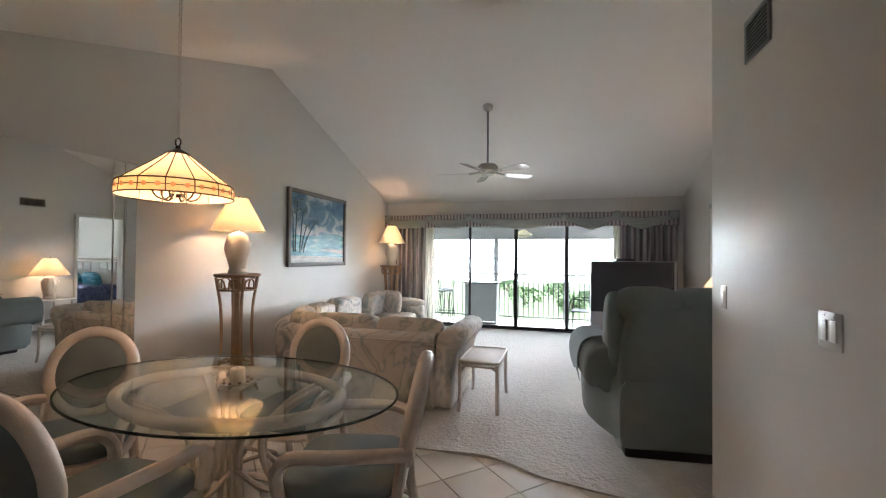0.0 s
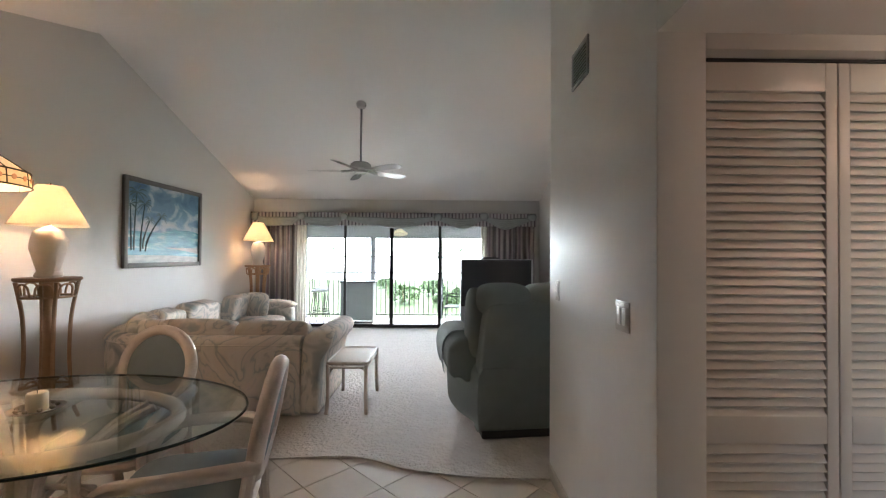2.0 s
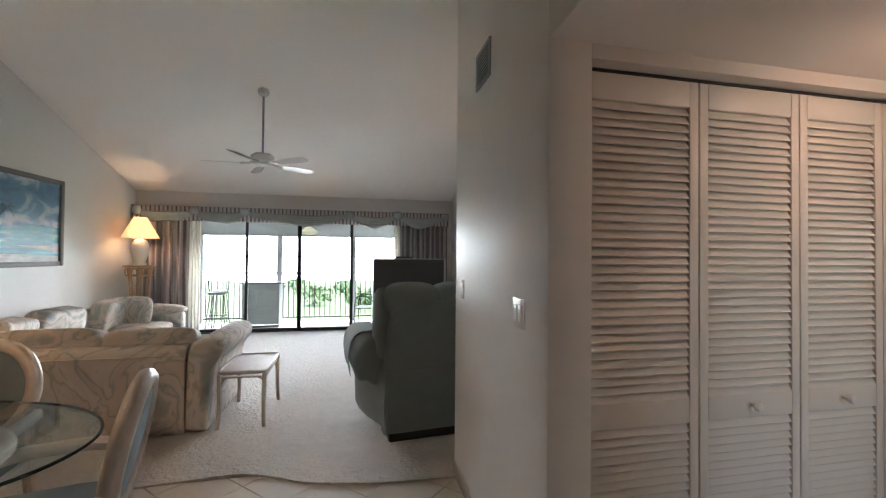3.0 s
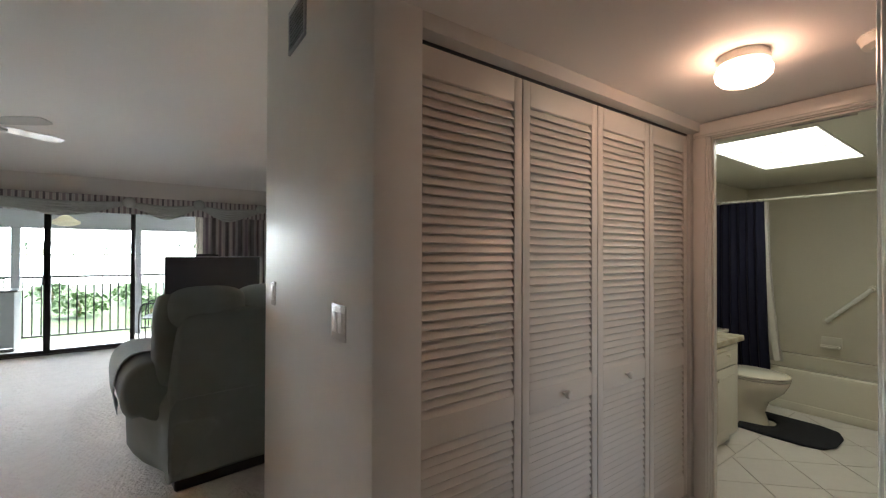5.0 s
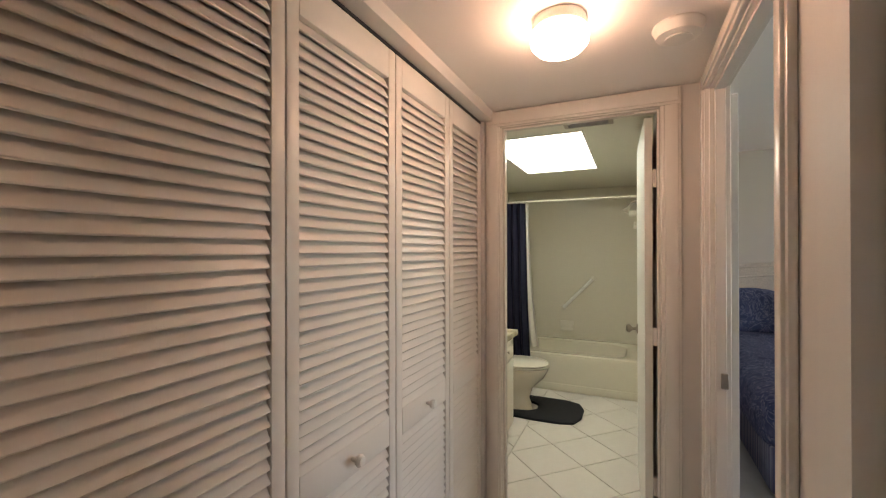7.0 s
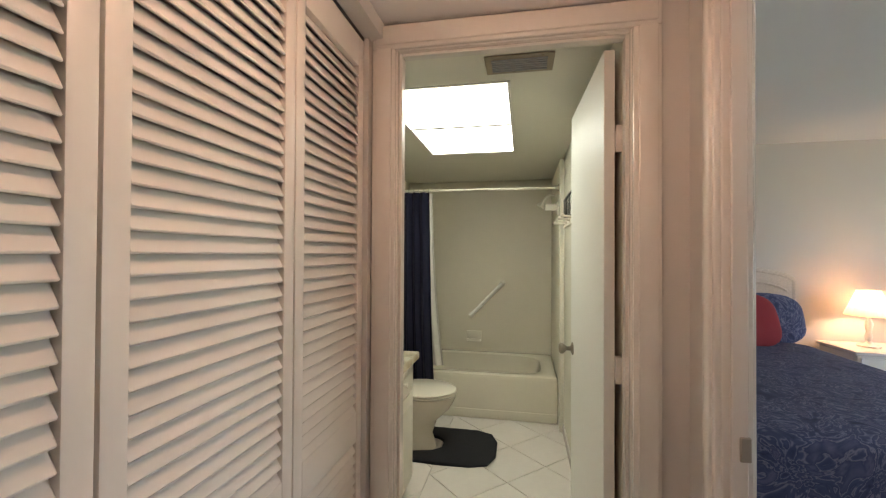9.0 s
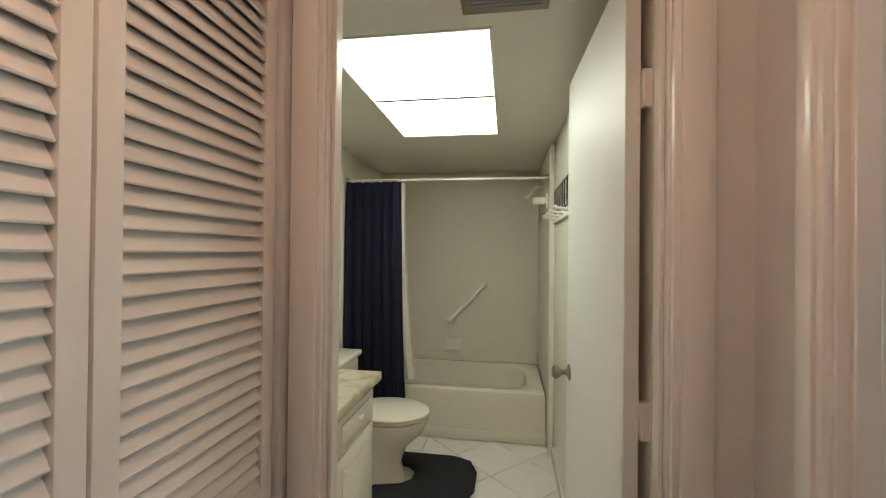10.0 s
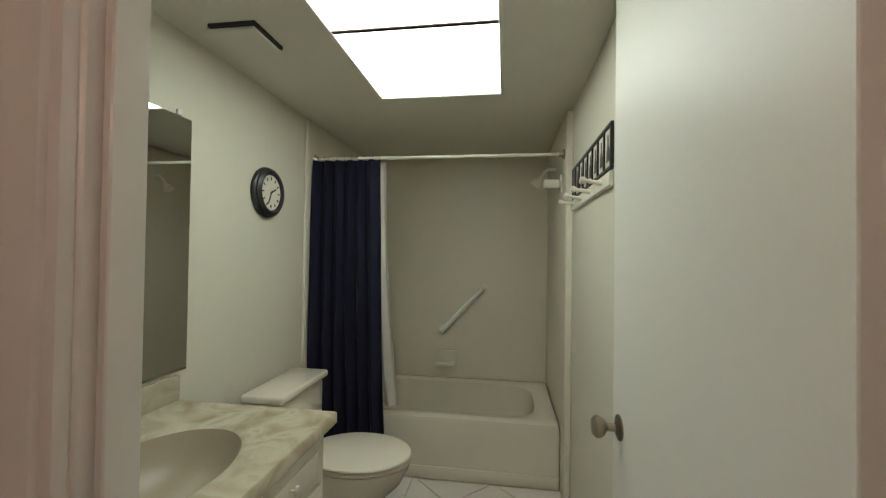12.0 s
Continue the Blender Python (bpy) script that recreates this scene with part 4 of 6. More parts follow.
_dc = dining_chair(pose(-0.345, 2.135, 0, 0, 0, 103))
copy_thing(_dc, pose(-1.0, 2.63, 0, 0, 0, 184))
copy_thing(_dc, pose(-1.83, 1.96, 0, 0, 0, -140))
copy_thing(_dc, pose(-1.12, 1.60, 0, 0, 0, 2))

_cd = thing("candle_dish", "small metal dish with a cream pillar candle on the table", "candle", (-0.97, 2.12, 0.740))
part("dish", lathe(bmesh.new(), [(0, 0), (0.05, 0), (0.085, 0.010), (0.09, 0.016), (0.08, 0.014), (0.04, 0.005), (0, 0.004)], 28), M_NICKEL, _cd, "tarnished metal dish")
part("candle", lathe(bmesh.new(), [(0, 0.004), (0.034, 0.004), (0.035, 0.010), (0.034, 0.072), (0.030, 0.077), (0.015, 0.072), (0, 0.071)], 24), M_PAPER, _cd)
part("wick", tube(bmesh.new(), [(0, 0, 0.070), (0.001, 0, 0.084)], 0.0012, 5), M_BLACK, _cd)
for k in range(9):
    a = k * 0.7
    part("glass_bead", cushion(bmesh.new(), (0.062 * math.cos(a), 0.062 * math.sin(a), 0.018), (0.018, 0.018, 0.016), e=1, nu=8, nv=6), M_NICKEL, _cd)

def rounded_slab(outline, y0, y1, r, centre, steps=5):
    """A slab in x and z from y0 to y1 whose rim is rounded by r, drawn in towards its centre."""
    bm = bmesh.new()
    rings = []
    for y, sgn in ((y0, 1), (y1, -1)):
        fan = [(r * (1 - math.sin(q)), y + sgn * r * (1 - math.cos(q))) for q in np.linspace(0, math.pi / 2, steps)]
        for inset, yy in (fan if sgn > 0 else fan[::-1]):
            ring = []
            for x, z in outline:
                d = Vector((x - centre[0], z - centre[1]))
                d *= 1 - inset / max(d.length, 0.2)
                ring.append(bm.verts.new((centre[0] + d.x, yy, centre[1] + d.y)))
            rings.append(ring)
    n = len(outline)
    for a, b in zip(rings, rings[1:]):
        for j in range(n):
            bm.faces.new((a[j], a[(j + 1) % n], b[(j + 1) % n], b[j]))
    for ring in (rings[0][::-1], rings[-1]):
        mid = bm.verts.new((centre[0], ring[0].co.y, centre[1]))
        for j in range(n):
            bm.faces.new((ring[j], ring[(j + 1) % n], mid))
    bmesh.ops.recalc_face_normals(bm, faces=bm.faces)
    return bm


def mirrored(half, per=5):
    pts = [(p.x, p.y) for p in smooth_path([(x, z, 0) for x, z in half], per)]
    return pts + [(-x, z) for x, z in pts[::-1] if abs(x) > 0.004]


# ---- living room furniture ----
_sf = thing("sectional_sofa", "L-shaped curved-corner sofa in pastel leaf-print cotton", "sofa")
_path = smooth_path([(-0.52, 3.92, 0), (-1.1, 3.90, 0), (-1.78, 3.91, 0), (-2.22, 4.06, 0), (-2.48, 4.42, 0), (-2.56, 4.98, 0), (-2.56, 5.85, 0), (-2.56, 6.88, 0)], 6)


def sweep(bm, path, prof):
    rings = []
    for i, p in enumerate(path):
        d = (path[min(i + 1, len(path) - 1)] - path[max(i - 1, 0)]).normalized()
        inward = Vector((d.y, -d.x, 0))
        rings.append([bm.verts.new(p + inward * q + Vector((0, 0, z))) for q, z in prof])
    n = len(prof)
    for a, b in zip(rings, rings[1:]):
        for j in range(n):
            bm.faces.new((a[j], a[(j + 1) % n], b[(j + 1) % n], b[j]))
    bm.faces.new(rings[0])
    bm.faces.new(rings[-1][::-1])
    return bm


part("back", sweep(bmesh.new(), _path, [(0.02, 0.015), (0.0, 0.20), (-0.01, 0.5), (-0.015, 0.59), (0.0, 0.64), (0.04, 0.672), (0.10, 0.678), (0.16, 0.65), (0.19, 0.59), (0.20, 0.015)]), M_SOFA, _sf)
part("seat_base", sweep(bmesh.new(), _path, [(0.19, 0.016), (0.19, 0.30), (0.86, 0.30), (0.88, 0.27), (0.88, 0.016)]), M_SOFA, _sf)


def along(u):
    x = u * (len(_path) - 1)
    i = min(int(x), len(_path) - 2)
    p = _path[i].lerp(_path[i + 1], x - i)
    d = (_path[i + 1] - _path[i]).normalized()
    return p, d, Vector((d.y, -d.x, 0))


for k, u in enumerate((0.085, 0.225, 0.365, 0.53, 0.665, 0.80, 0.94)):
    p, d, q = along(u)
    rz = Matrix.Rotation(math.atan2(d.y, d.x), 4, "Z")
    w = 0.60 if k not in (2, 3) else 0.50
    part("seat_cushion", cushion(bmesh.new(), p + q * 0.54 + Vector((0, 0, 0.37)), (w, 0.68, 0.17), e=0.3, ev=0.5, rot=rz, lump=0.03, seed=k), M_SOFA, _sf)
    part("back_cushion", cushion(bmesh.new(), p + q * 0.27 + Vector((0, 0, 0.565 + 0.015 * (k % 2))), (w + 0.05, 0.22, 0.42), e=0.22, ev=0.32, rot=rz @ Matrix.Rotation(radians(10), 4, "X"), lump=0.035, seed=k + 9), M_SOFA, _sf)
# rolled arms: a flared one at the free end, a straight one at the far end
_flare = [(p.x, p.y) for p in smooth_path([(x, z, 0) for x, z in ((-0.02, 0.03), (0.10, 0.02), (0.135, 0.06), (0.145, 0.30), (0.175, 0.50), (0.235, 0.60), (0.25, 0.66), (0.22, 0.715), (0.14, 0.735), (0.05, 0.71), (-0.01, 0.62), (-0.025, 0.3))], 4)]
part("arm", rounded_slab([(-0.50 + x, z) for x, z in _flare], 3.93, 4.84, 0.05, (-0.44, 0.38)), M_SOFA, _sf)
_c = _path[-1] + Vector((0.47, 0.09, 0))
part("arm", cushion(bmesh.new(), _c + Vector((0, 0, 0.29)), (0.18, 0.90, 0.56), e=0.18, ev=0.2, rot=Matrix.Rotation(radians(90), 4, "Z")), M_SOFA, _sf)
part("arm_roll", cushion(bmesh.new(), _c + Vector((0, 0.02, 0.575)), (0.25, 0.93, 0.17), e=0.3, ev=0.9, rot=Matrix.Rotation(radians(90), 4, "Z"), lump=0.03, seed=1), M_SOFA, _sf)
# welt along the top of the back
part("back_welt", tube(bmesh.new(), [p + Vector((0, 0, 0.61)) - 0.012 * Vector(((_path[min(i + 1, len(_path) - 1)] - _path[max(i - 1, 0)]).normalized().y, -(_path[min(i + 1, len(_path) - 1)] - _path[max(i - 1, 0)]).normalized().x, 0)) for i, p in enumerate(_path)], 0.008, 6), M_SOFA, _sf)


def throw_pillow(at, rot, size=(0.42, 0.40, 0.16)):
    ob = part("throw_pillow", cushion(bmesh.new(), (0, 0, 0), size, e=0.55, ev=0.8, lump=0.06, seed=3), M_SOFA, at=Matrix.Translation(at) @ rot)
    return tagged(ob, "leaf-print throw pillow resting on the sofa", "pillow", "sofa pillows")


throw_pillow((-2.11, 6.65, 0.60), Matrix.Rotation(radians(80), 4, "X"))
throw_pillow((-2.2, 4.57, 0.62), Matrix.Rotation(radians(-40), 4, "Z") @ Matrix.Rotation(radians(65), 4, "X"))

# side table
_st = thing("side_table", "small whitewashed rattan side table beside the sofa", "side table", (-0.14, 4.29, 0.012))
part("tabletop", boxes((-0.175, 0.175, -0.305, 0.305, 0.425, 0.437), bev=0.003), M_WICKER, _st)
_o = [(0.175 * _sp(math.cos(u), 0.22), 0.305 * _sp(math.sin(u), 0.22), 0.43) for u in np.linspace(0, 2 * math.pi, 48, endpoint=False)]
part("rim", tube(bmesh.new(), _o, 0.014, 8, closed=True), M_RATTAN, _st)
part("apron", tube(bmesh.new(), [(x * 0.97, y * 0.98, 0.395) for x, y, z in _o], 0.010, 7, closed=True), M_RATTAN, _st)
for sx in (-1, 1):
    for sy in (-1, 1):
        part("leg", tube(bmesh.new(), smooth_path([(sx * 0.165, sy * 0.295, 0.42), (sx * 0.163, sy * 0.293, 0.15), (sx * 0.172, sy * 0.31, 0.0)], 4), 0.016, 8), M_RATTAN, _st)
        part("bracket", tube(bmesh.new(), smooth_path([(sx * 0.165, sy * 0.295, 0.26), (sx * 0.15, sy * 0.26, 0.35), (sx * 0.11, sy * 0.292, 0.395)], 4), 0.008, 6), M_RATTAN, _st)

# recliner, seen from behind
_rc = thing("recliner", "plump grey-green plush recliner with its back to the hall", "armchair", pose(1.36, 3.53, 0.012, 0, 0, 6))
part("plinth", boxes((-0.39, 0.39, 0.015, 0.78, 0.0, 0.075), bev=0.01), M_BLACK, _rc, "dark recliner base")


def bag(at, size, e, ev, seed, lump=0.04, tilt=0.0):
    return cushion(bmesh.new(), at, size, e=e, ev=ev, rot=Matrix.Rotation(radians(tilt), 4, "X"), lump=lump, seed=seed, nu=40, nv=20)


_lean = Matrix.Rotation(radians(-3), 4, "X")
_bm = rounded_slab(mirrored([(0.0, 0.06), (0.38, 0.06), (0.42, 0.09), (0.415, 0.40), (0.395, 0.70), (0.36, 0.92), (0.31, 1.0), (0.18, 1.02), (0.0, 1.02)]), 0.0, 0.17, 0.03, (0, 0.5))
_bm.transform(_lean)
part("backrest", _bm, M_RECLINER, _rc, "flat plush outside back panel")
for s in (-1, 1):
    _bm = bag((s * 0.190, 0.165, 1.025), (0.44, 0.33, 0.27), 0.55, 0.75, 21 + s, 0.04)
    _bm.transform(_lean)
    part("headrest_puff", _bm, M_RECLINER, _rc, "puffed plush head roll")
    _bm = bag((s * 0.39, 0.235, 0.84), (0.17, 0.26, 0.56), 0.7, 0.6, 24 + s, 0.05)
    _bm.transform(_lean)
    part("wing_cushion", _bm, M_RECLINER, _rc, "puffed plush wing beside the back")
    _o = [(p.x, p.y) for p in smooth_path([(x, z, 0) for x, z in ((0.36, 0.38), (0.46, 0.36), (0.53, 0.40), (0.575, 0.40), (0.615, 0.45), (0.63, 0.55), (0.605, 0.65), (0.54, 0.71), (0.46, 0.715), (0.36, 0.66))], 4)]
    part("arm", rounded_slab([(s * x, z) for x, z in _o], 0.20, 0.94, 0.045, (s * 0.51, 0.55)), M_RECLINER, _rc, "rounded plush arm pad")
    # cloth cover hanging over the arm, its near corner drooping
    _bm = bmesh.new()
    _rows = []
    for k in range(13):
        v = k / 12
        y = 0.44 + 0.49 * v
        drop = 0.415 - 0.045 * math.exp(-((v - 0.06) / 0.10) ** 2) + 0.012 * math.sin(17 * v)
        prof = smooth_path([(s * 0.40, y, 0.735), (s * 0.54, y, 0.728), (s * 0.615, y, 0.662), (s * 0.638, y, 0.56), (s * (0.634 + 0.004 * math.sin(11 * v)), y, 0.46), (s * (0.618 + 0.006 * math.sin(11 * v + 1)), y - 0.03 * (1 - v), drop)], 4)
        _rows.append([[_bm.verts.new(p + Vector((s * o, 0, o))) for p in prof] for o in (0.0, 0.006)])
    for r0, r1 in zip(_rows, _rows[1:]):
        for j in range(len(r0[0]) - 1):
            for m in (0, 1):
                _bm.faces.new((r0[m][j], r0[m][j + 1], r1[m][j + 1], r1[m][j]))
        _bm.faces.new((r0[0][-1], r0[1][-1], r1[1][-1], r1[0][-1]))
        _bm.faces.new((r0[0][0], r0[1][0], r1[1][0], r1[0][0]))
    for r in (_rows[0], _rows[-1]):
        for j in range(len(r[0]) - 1):
            _bm.faces.new((r[0][j], r[0][j + 1], r[1][j + 1], r[1][j]))
    part("arm_cover", _bm, M_RECLINER, _rc, "loose cloth arm cover with a drooping corner")
_bm = bmesh.new()
_plan = [(-0.425, 0.02), (-0.45, 0.20), (-0.53, 0.42), (-0.57, 0.62), (-0.55, 0.84), (0.55, 0.84), (0.57, 0.62), (0.53, 0.42), (0.45, 0.20), (0.425, 0.02)]
_tiers = [[_bm.verts.new((x * k, y + dy * y, z)) for x, y in _plan] for z, k, dy in ((0.065, 0.94, -0.05), (0.12, 0.99, 0.0), (0.30, 1.0, 0.02), (0.46, 0.98, 0.0), (0.52, 0.90, -0.03))]
for a, b in zip(_tiers, _tiers[1:]):
    for j in range(10):
        _bm.faces.new((a[j], a[(j + 1) % 10], b[(j + 1) % 10], b[j]))
_bm.faces.new(_tiers[0][::-1])
_bm.faces.new(_tiers[-1])
bmesh.ops.subdivide_edges(_bm, edges=list(_bm.edges), cuts=2, smooth=0.6, use_grid_fill=True)
part("body", _bm, M_RECLINER, _rc, "plush body flaring out under the arms")
part("lumbar_pillow", bag((0, 0.30, 0.72), (0.60, 0.24, 0.46), 0.5, 0.6, 6, 0.04), M_RECLINER, _rc)
part("seat", bag((0, 0.58, 0.50), (0.66, 0.64, 0.22), 0.4, 0.5, 7, 0.03), M_RECLINER, _rc)
part("footrest", bag((0, 0.88, 0.30), (0.66, 0.14, 0.40), 0.4, 0.5, 8, 0.03), M_RECLINER, _rc)

# television
_tv = thing("projection_television", "large dark rear-projection television in a grey cabinet", "television", pose(1.02, 7.46, 0.012, 0, 0, 0))
part("cabinet", boxes((0, 1.22, 0.02, 0.36, 0.0, 0.50), (0.0, 1.22, 0.02, 0.25, 0.50, 1.285), (0.16, 1.06, 0.24, 0.50, 0.06, 1.10), bev=0.012, seg=2), M_TVGREY, _tv)
part("screen_frame", boxes((0.0, 1.20, 0.0, 0.03, 0.49, 0.53), (0.0, 1.20, 0.0, 0.03, 1.255, 1.285), (0.0, 0.03, 0.0, 0.03, 0.53, 1.255), (1.17, 1.20, 0.0, 0.03, 0.53, 1.255), bev=0.004), M_BLACK, _tv)
part("edge_trim", boxes((1.20, 1.23, -0.004, 0.03, 0.02, 1.29), (0.0, 1.20, -0.004, 0.03, 1.286, 1.297), bev=0.004), M_TVSILVER, _tv, "silver edge strip")
part("screen", boxes((0.03, 1.17, 0.008, 0.02, 0.53, 1.255)), M_SCREEN, _tv, "dark switched-off screen")
part("speaker_grille", boxes((0.02, 1.18, 0.004, 0.02, 0.05, 0.47), bev=0.004), M_TVGREY, _tv, "grey cloth speaker grille")
_bx = tagged(part("set_top_box", boxes((0, 0.28, 0, 0.16, 0, 0.028), (0.04, 0.24, 0.02, 0.14, 0.028, 0.036), bev=0.004), M_BLACK, at=(1.385, 7.49, 1.309)), "flat black box on top of the television", "media box")

# ---- window dressing ----


def drape(name, x0, x1, z0, z1, y, folds, amp, mt, label, flare=0.0, parent=None, category="curtain", axis="x", nz=14, sway=0.0, seed=1):
    """Hanging cloth in folds, 4 mm thick."""
    bm = bmesh.new()
    nx = folds * 8
    layers = []
    for off in (0.0, 0.004):
        rows = []
        for j in range(nz + 1):
            v = j / nz
            row = []
            for i in range(nx + 1):
                u = i / nx
                w = (x1 - x0) * (1 + flare * v)
                xx = x0 + w * u + sway * v * v
                ph = 2 * math.pi * folds * u + 1.1 * noise.noise(Vector((u * 3.3, v * 1.3, seed)))
                yy = y + off + amp * (0.55 + 0.45 * v) * math.sin(ph) + amp * 0.5 * noise.noise(Vector((u * 7, v * 2, seed + 5)))
                z = z1 + (z0 - z1) * v
                row.append(bm.verts.new((xx, yy, z) if axis == "x" else (yy, xx, z)))
            rows.append(row)
        layers.append(rows)
    for rows in layers:
        for a, b in zip(rows, rows[1:]):
            for i in range(nx):
                bm.faces.new((a[i], a[i + 1], b[i + 1], b[i]))
    f, k = layers
    for i in range(nx):
        bm.faces.new((f[0][i], k[0][i], k[0][i + 1], f[0][i + 1]))
        bm.faces.new((f[-1][i], f[-1][i + 1], k[-1][i + 1], k[-1][i]))
    for j in range(nz):
        bm.faces.new((f[j][0], f[j + 1][0], k[j + 1][0], k[j][0]))
        bm.faces.new((f[j][-1], k[j][-1], k[j + 1][-1], f[j + 1][-1]))
    ob = part(name, bm, mt, parent)
    return ob if parent else tagged(ob, label, category)


drape("curtain", -2.72, -1.96, 0.02, 1.92, 8.02, 7, 0.045, M_CURTAIN, "mauve and grey striped drape gathered beside the window", seed=2)
drape("curtain", 1.52, 2.40, 0.02, 1.92, 8.02, 8, 0.045, M_CURTAIN, "mauve and grey striped drape gathered behind the television", seed=3)
drape("sheer_curtain", -2.0, -1.80, 0.02, 1.92, 8.06, 4, 0.018, M_SHEER, "white sheer panel stacked at the window's edge", seed=4)
drape("sheer_curtain", 1.42, 1.60, 0.02, 1.92, 8.06, 4, 0.018, M_SHEER, "white sheer panel stacked beside the drape", seed=6)

_va = thing("window_valance", "striped box valance with grey swags and rosettes", "valance", (0, 0, 0))
part("board", boxes((XW + 0.03, 2.42, YN - 0.195, YN - 0.175, 1.90, 2.14), (XW + 0.03, 2.42, YN - 0.175, YN, 2.115, 2.14), (2.40, 2.42, YN - 0.175, YN, 1.90, 2.115), bev=0.004), M_VALANCE, _va, "striped fabric-covered board")
_sw = [-2.70, -1.86, -1.07, 0.62, 1.45, 2.32]
for i, (a, b) in enumerate(zip(_sw, _sw[1:])):
    for k in range(5):
        sag = 0.05 + 0.030 * k * min(1, (b - a) + 0.2)
        pts = [(a + (b - a) * u, YN - 0.215 - 0.018 * math.sin(math.pi * u), 2.06 - sag * (4 * u * (1 - u)) * (0.9 + 0.15 * math.sin(9 * u + i)) - 0.006 * k) for u in np.linspace(0, 1, 15)]
        part("swag_fold", tube(bmesh.new(), pts, [0.012 + 0.014 * math.sin(math.pi * u) for u in np.linspace(0, 1, 15)], 7), M_SWAG, _va)
for x in _sw:
    part("rosette", cushion(bmesh.new(), (x, YN - 0.23, 2.06), (0.15, 0.08, 0.14), e=0.9, lump=0.5, seed=int(x * 10) + 40, nu=14, nv=10), M_SWAG, _va)

# ---- painting on the west wall ----
PY0, PY1, PZ0, PZ1 = 4.945, 6.40, 1.205, 2.235
_pt = thing("framed_painting", "framed painting of palm trees on a tropical beach", "painting", pose(XW, PY0, PZ0, 0, 0, 90))
W_, H_ = PY1 - PY0, PZ1 - PZ0
M_FRAME = mat("grey_wood_frame", (0.16, 0.14, 0.13), 0.5, var=0.2, scale=20, bump=0.2, bscale=60)
for nm, d in (("frame_side", (0, 0.055, 0, H_)), ("frame_side", (W_ - 0.055, W_, 0, H_)), ("frame_rail", (0.055, W_ - 0.055, 0, 0.055)), ("frame_rail", (0.055, W_ - 0.055, H_ - 0.055, H_))):
    part(nm, boxes((d[0], d[1], -0.045, -0.002, d[2], d[3]), bev=0.008, seg=2), M_FRAME, _pt)
M_SKYP = ramp_mat("painted_sky", "noise", 3.0, [(0.35, (0.06, 0.14, 0.25)), (0.5, (0.15, 0.26, 0.38)), (0.58, (0.42, 0.48, 0.54)), (0.68, (0.60, 0.60, 0.60))], distort=0.6, stretch=(1, 1, 1.8), rough=0.4, detail=4)
M_SEAP = ramp_mat("painted_sea", "noise", 4.0, [(0.35, (0.03, 0.17, 0.24)), (0.55, (0.08, 0.28, 0.34)), (0.7, (0.35, 0.48, 0.50))], stretch=(1, 1, 6), rough=0.4)
M_SANDP = ramp_mat("painted_sand", "noise", 5.0, [(0.35, (0.30, 0.30, 0.30)), (0.55, (0.46, 0.44, 0.42)), (0.7, (0.56, 0.54, 0.52))], stretch=(1, 1, 5), rough=0.4)
M_PALMP = mat("painted_palm", (0.06, 0.11, 0.12), 0.4, var=0.4, scale=20)
_c0, _c1, _d0, _d1 = 0.055, W_ - 0.055, 0.055, H_ - 0.055
_hz = 0.42
part("painted_sky", boxes((_c0, _c1, -0.02, -0.012, _hz, _d1)), M_SKYP, _pt)
part("painted_sea", boxes((_c0, _c1, -0.02, -0.012, 0.24, _hz)), M_SEAP, _pt)
part("painted_beach", boxes((_c0, _c1, -0.02, -0.012, _d0, 0.24)), M_SANDP, _pt)
part("painted_hills", plate(bmesh.new(), [(0.62, _hz), (0.75, 0.45), (0.9, 0.475), (1.0, 0.46), (1.12, 0.48), (_c1, 0.45), (_c1, _hz)], 0.002, Matrix.Translation((0, -0.0225, 0))), M_SEAP, _pt)
part("painted_shore", plate(bmesh.new(), [(_c0, 0.22), (0.3, 0.25), (0.7, 0.235), (1.1, 0.20), (_c1, 0.16), (_c1, 0.12), (0.8, 0.14), (_c0, 0.15)], 0.002, Matrix.Translation((0, -0.0225, 0))), M_SEAP, _pt)
random.seed(5)
for bx, bz, tx, tz, s in ((0.16, 0.20, 0.20, 0.86, 0.26), (0.26, 0.19, 0.33, 0.74, 0.22), (0.34, 0.19, 0.62, 0.62, 0.18), (0.12, 0.2, 0.10, 0.72, 0.2), (0.30, 0.22, 0.42, 0.56, 0.15)):
    bm = bmesh.new()
    curve = [(bx + (tx - bx) * u ** 1.6, -0.0235, bz + (tz - bz) * u) for u in np.linspace(0, 1, 9)]
    tube(bm, curve, [0.011 - 0.006 * u for u in np.linspace(0, 1, 9)], 5, flat=0.3)
    for k in range(11):
        a = k * 2 * math.pi / 11 + random.uniform(-0.2, 0.2)
        L = s * random.uniform(0.55, 0.8)
        pts = [(tx + L * u * math.cos(a), tz + L * u * math.sin(a) * 0.8 - 0.35 * L * u * u) for u in np.linspace(0, 1, 6)]
        pts = [(min(max(x, _c0 + 0.005), _c1), min(z, _d1 - 0.004)) for x, z in pts]
        up = [(x, min(z + 0.016 * math.sin(math.pi * i / 5) + 0.001, _d1 - 0.002)) for i, (x, z) in enumerate(pts)]
        for i in range(5):
            vs = [bm.verts.new((x, -0.024 - 0.0004 * k, z)) for x, z in (pts[i], pts[i + 1], up[i + 1], up[i])]
            bm.faces.new(vs)
    part("painted_palm", bm, M_PALMP, _pt)

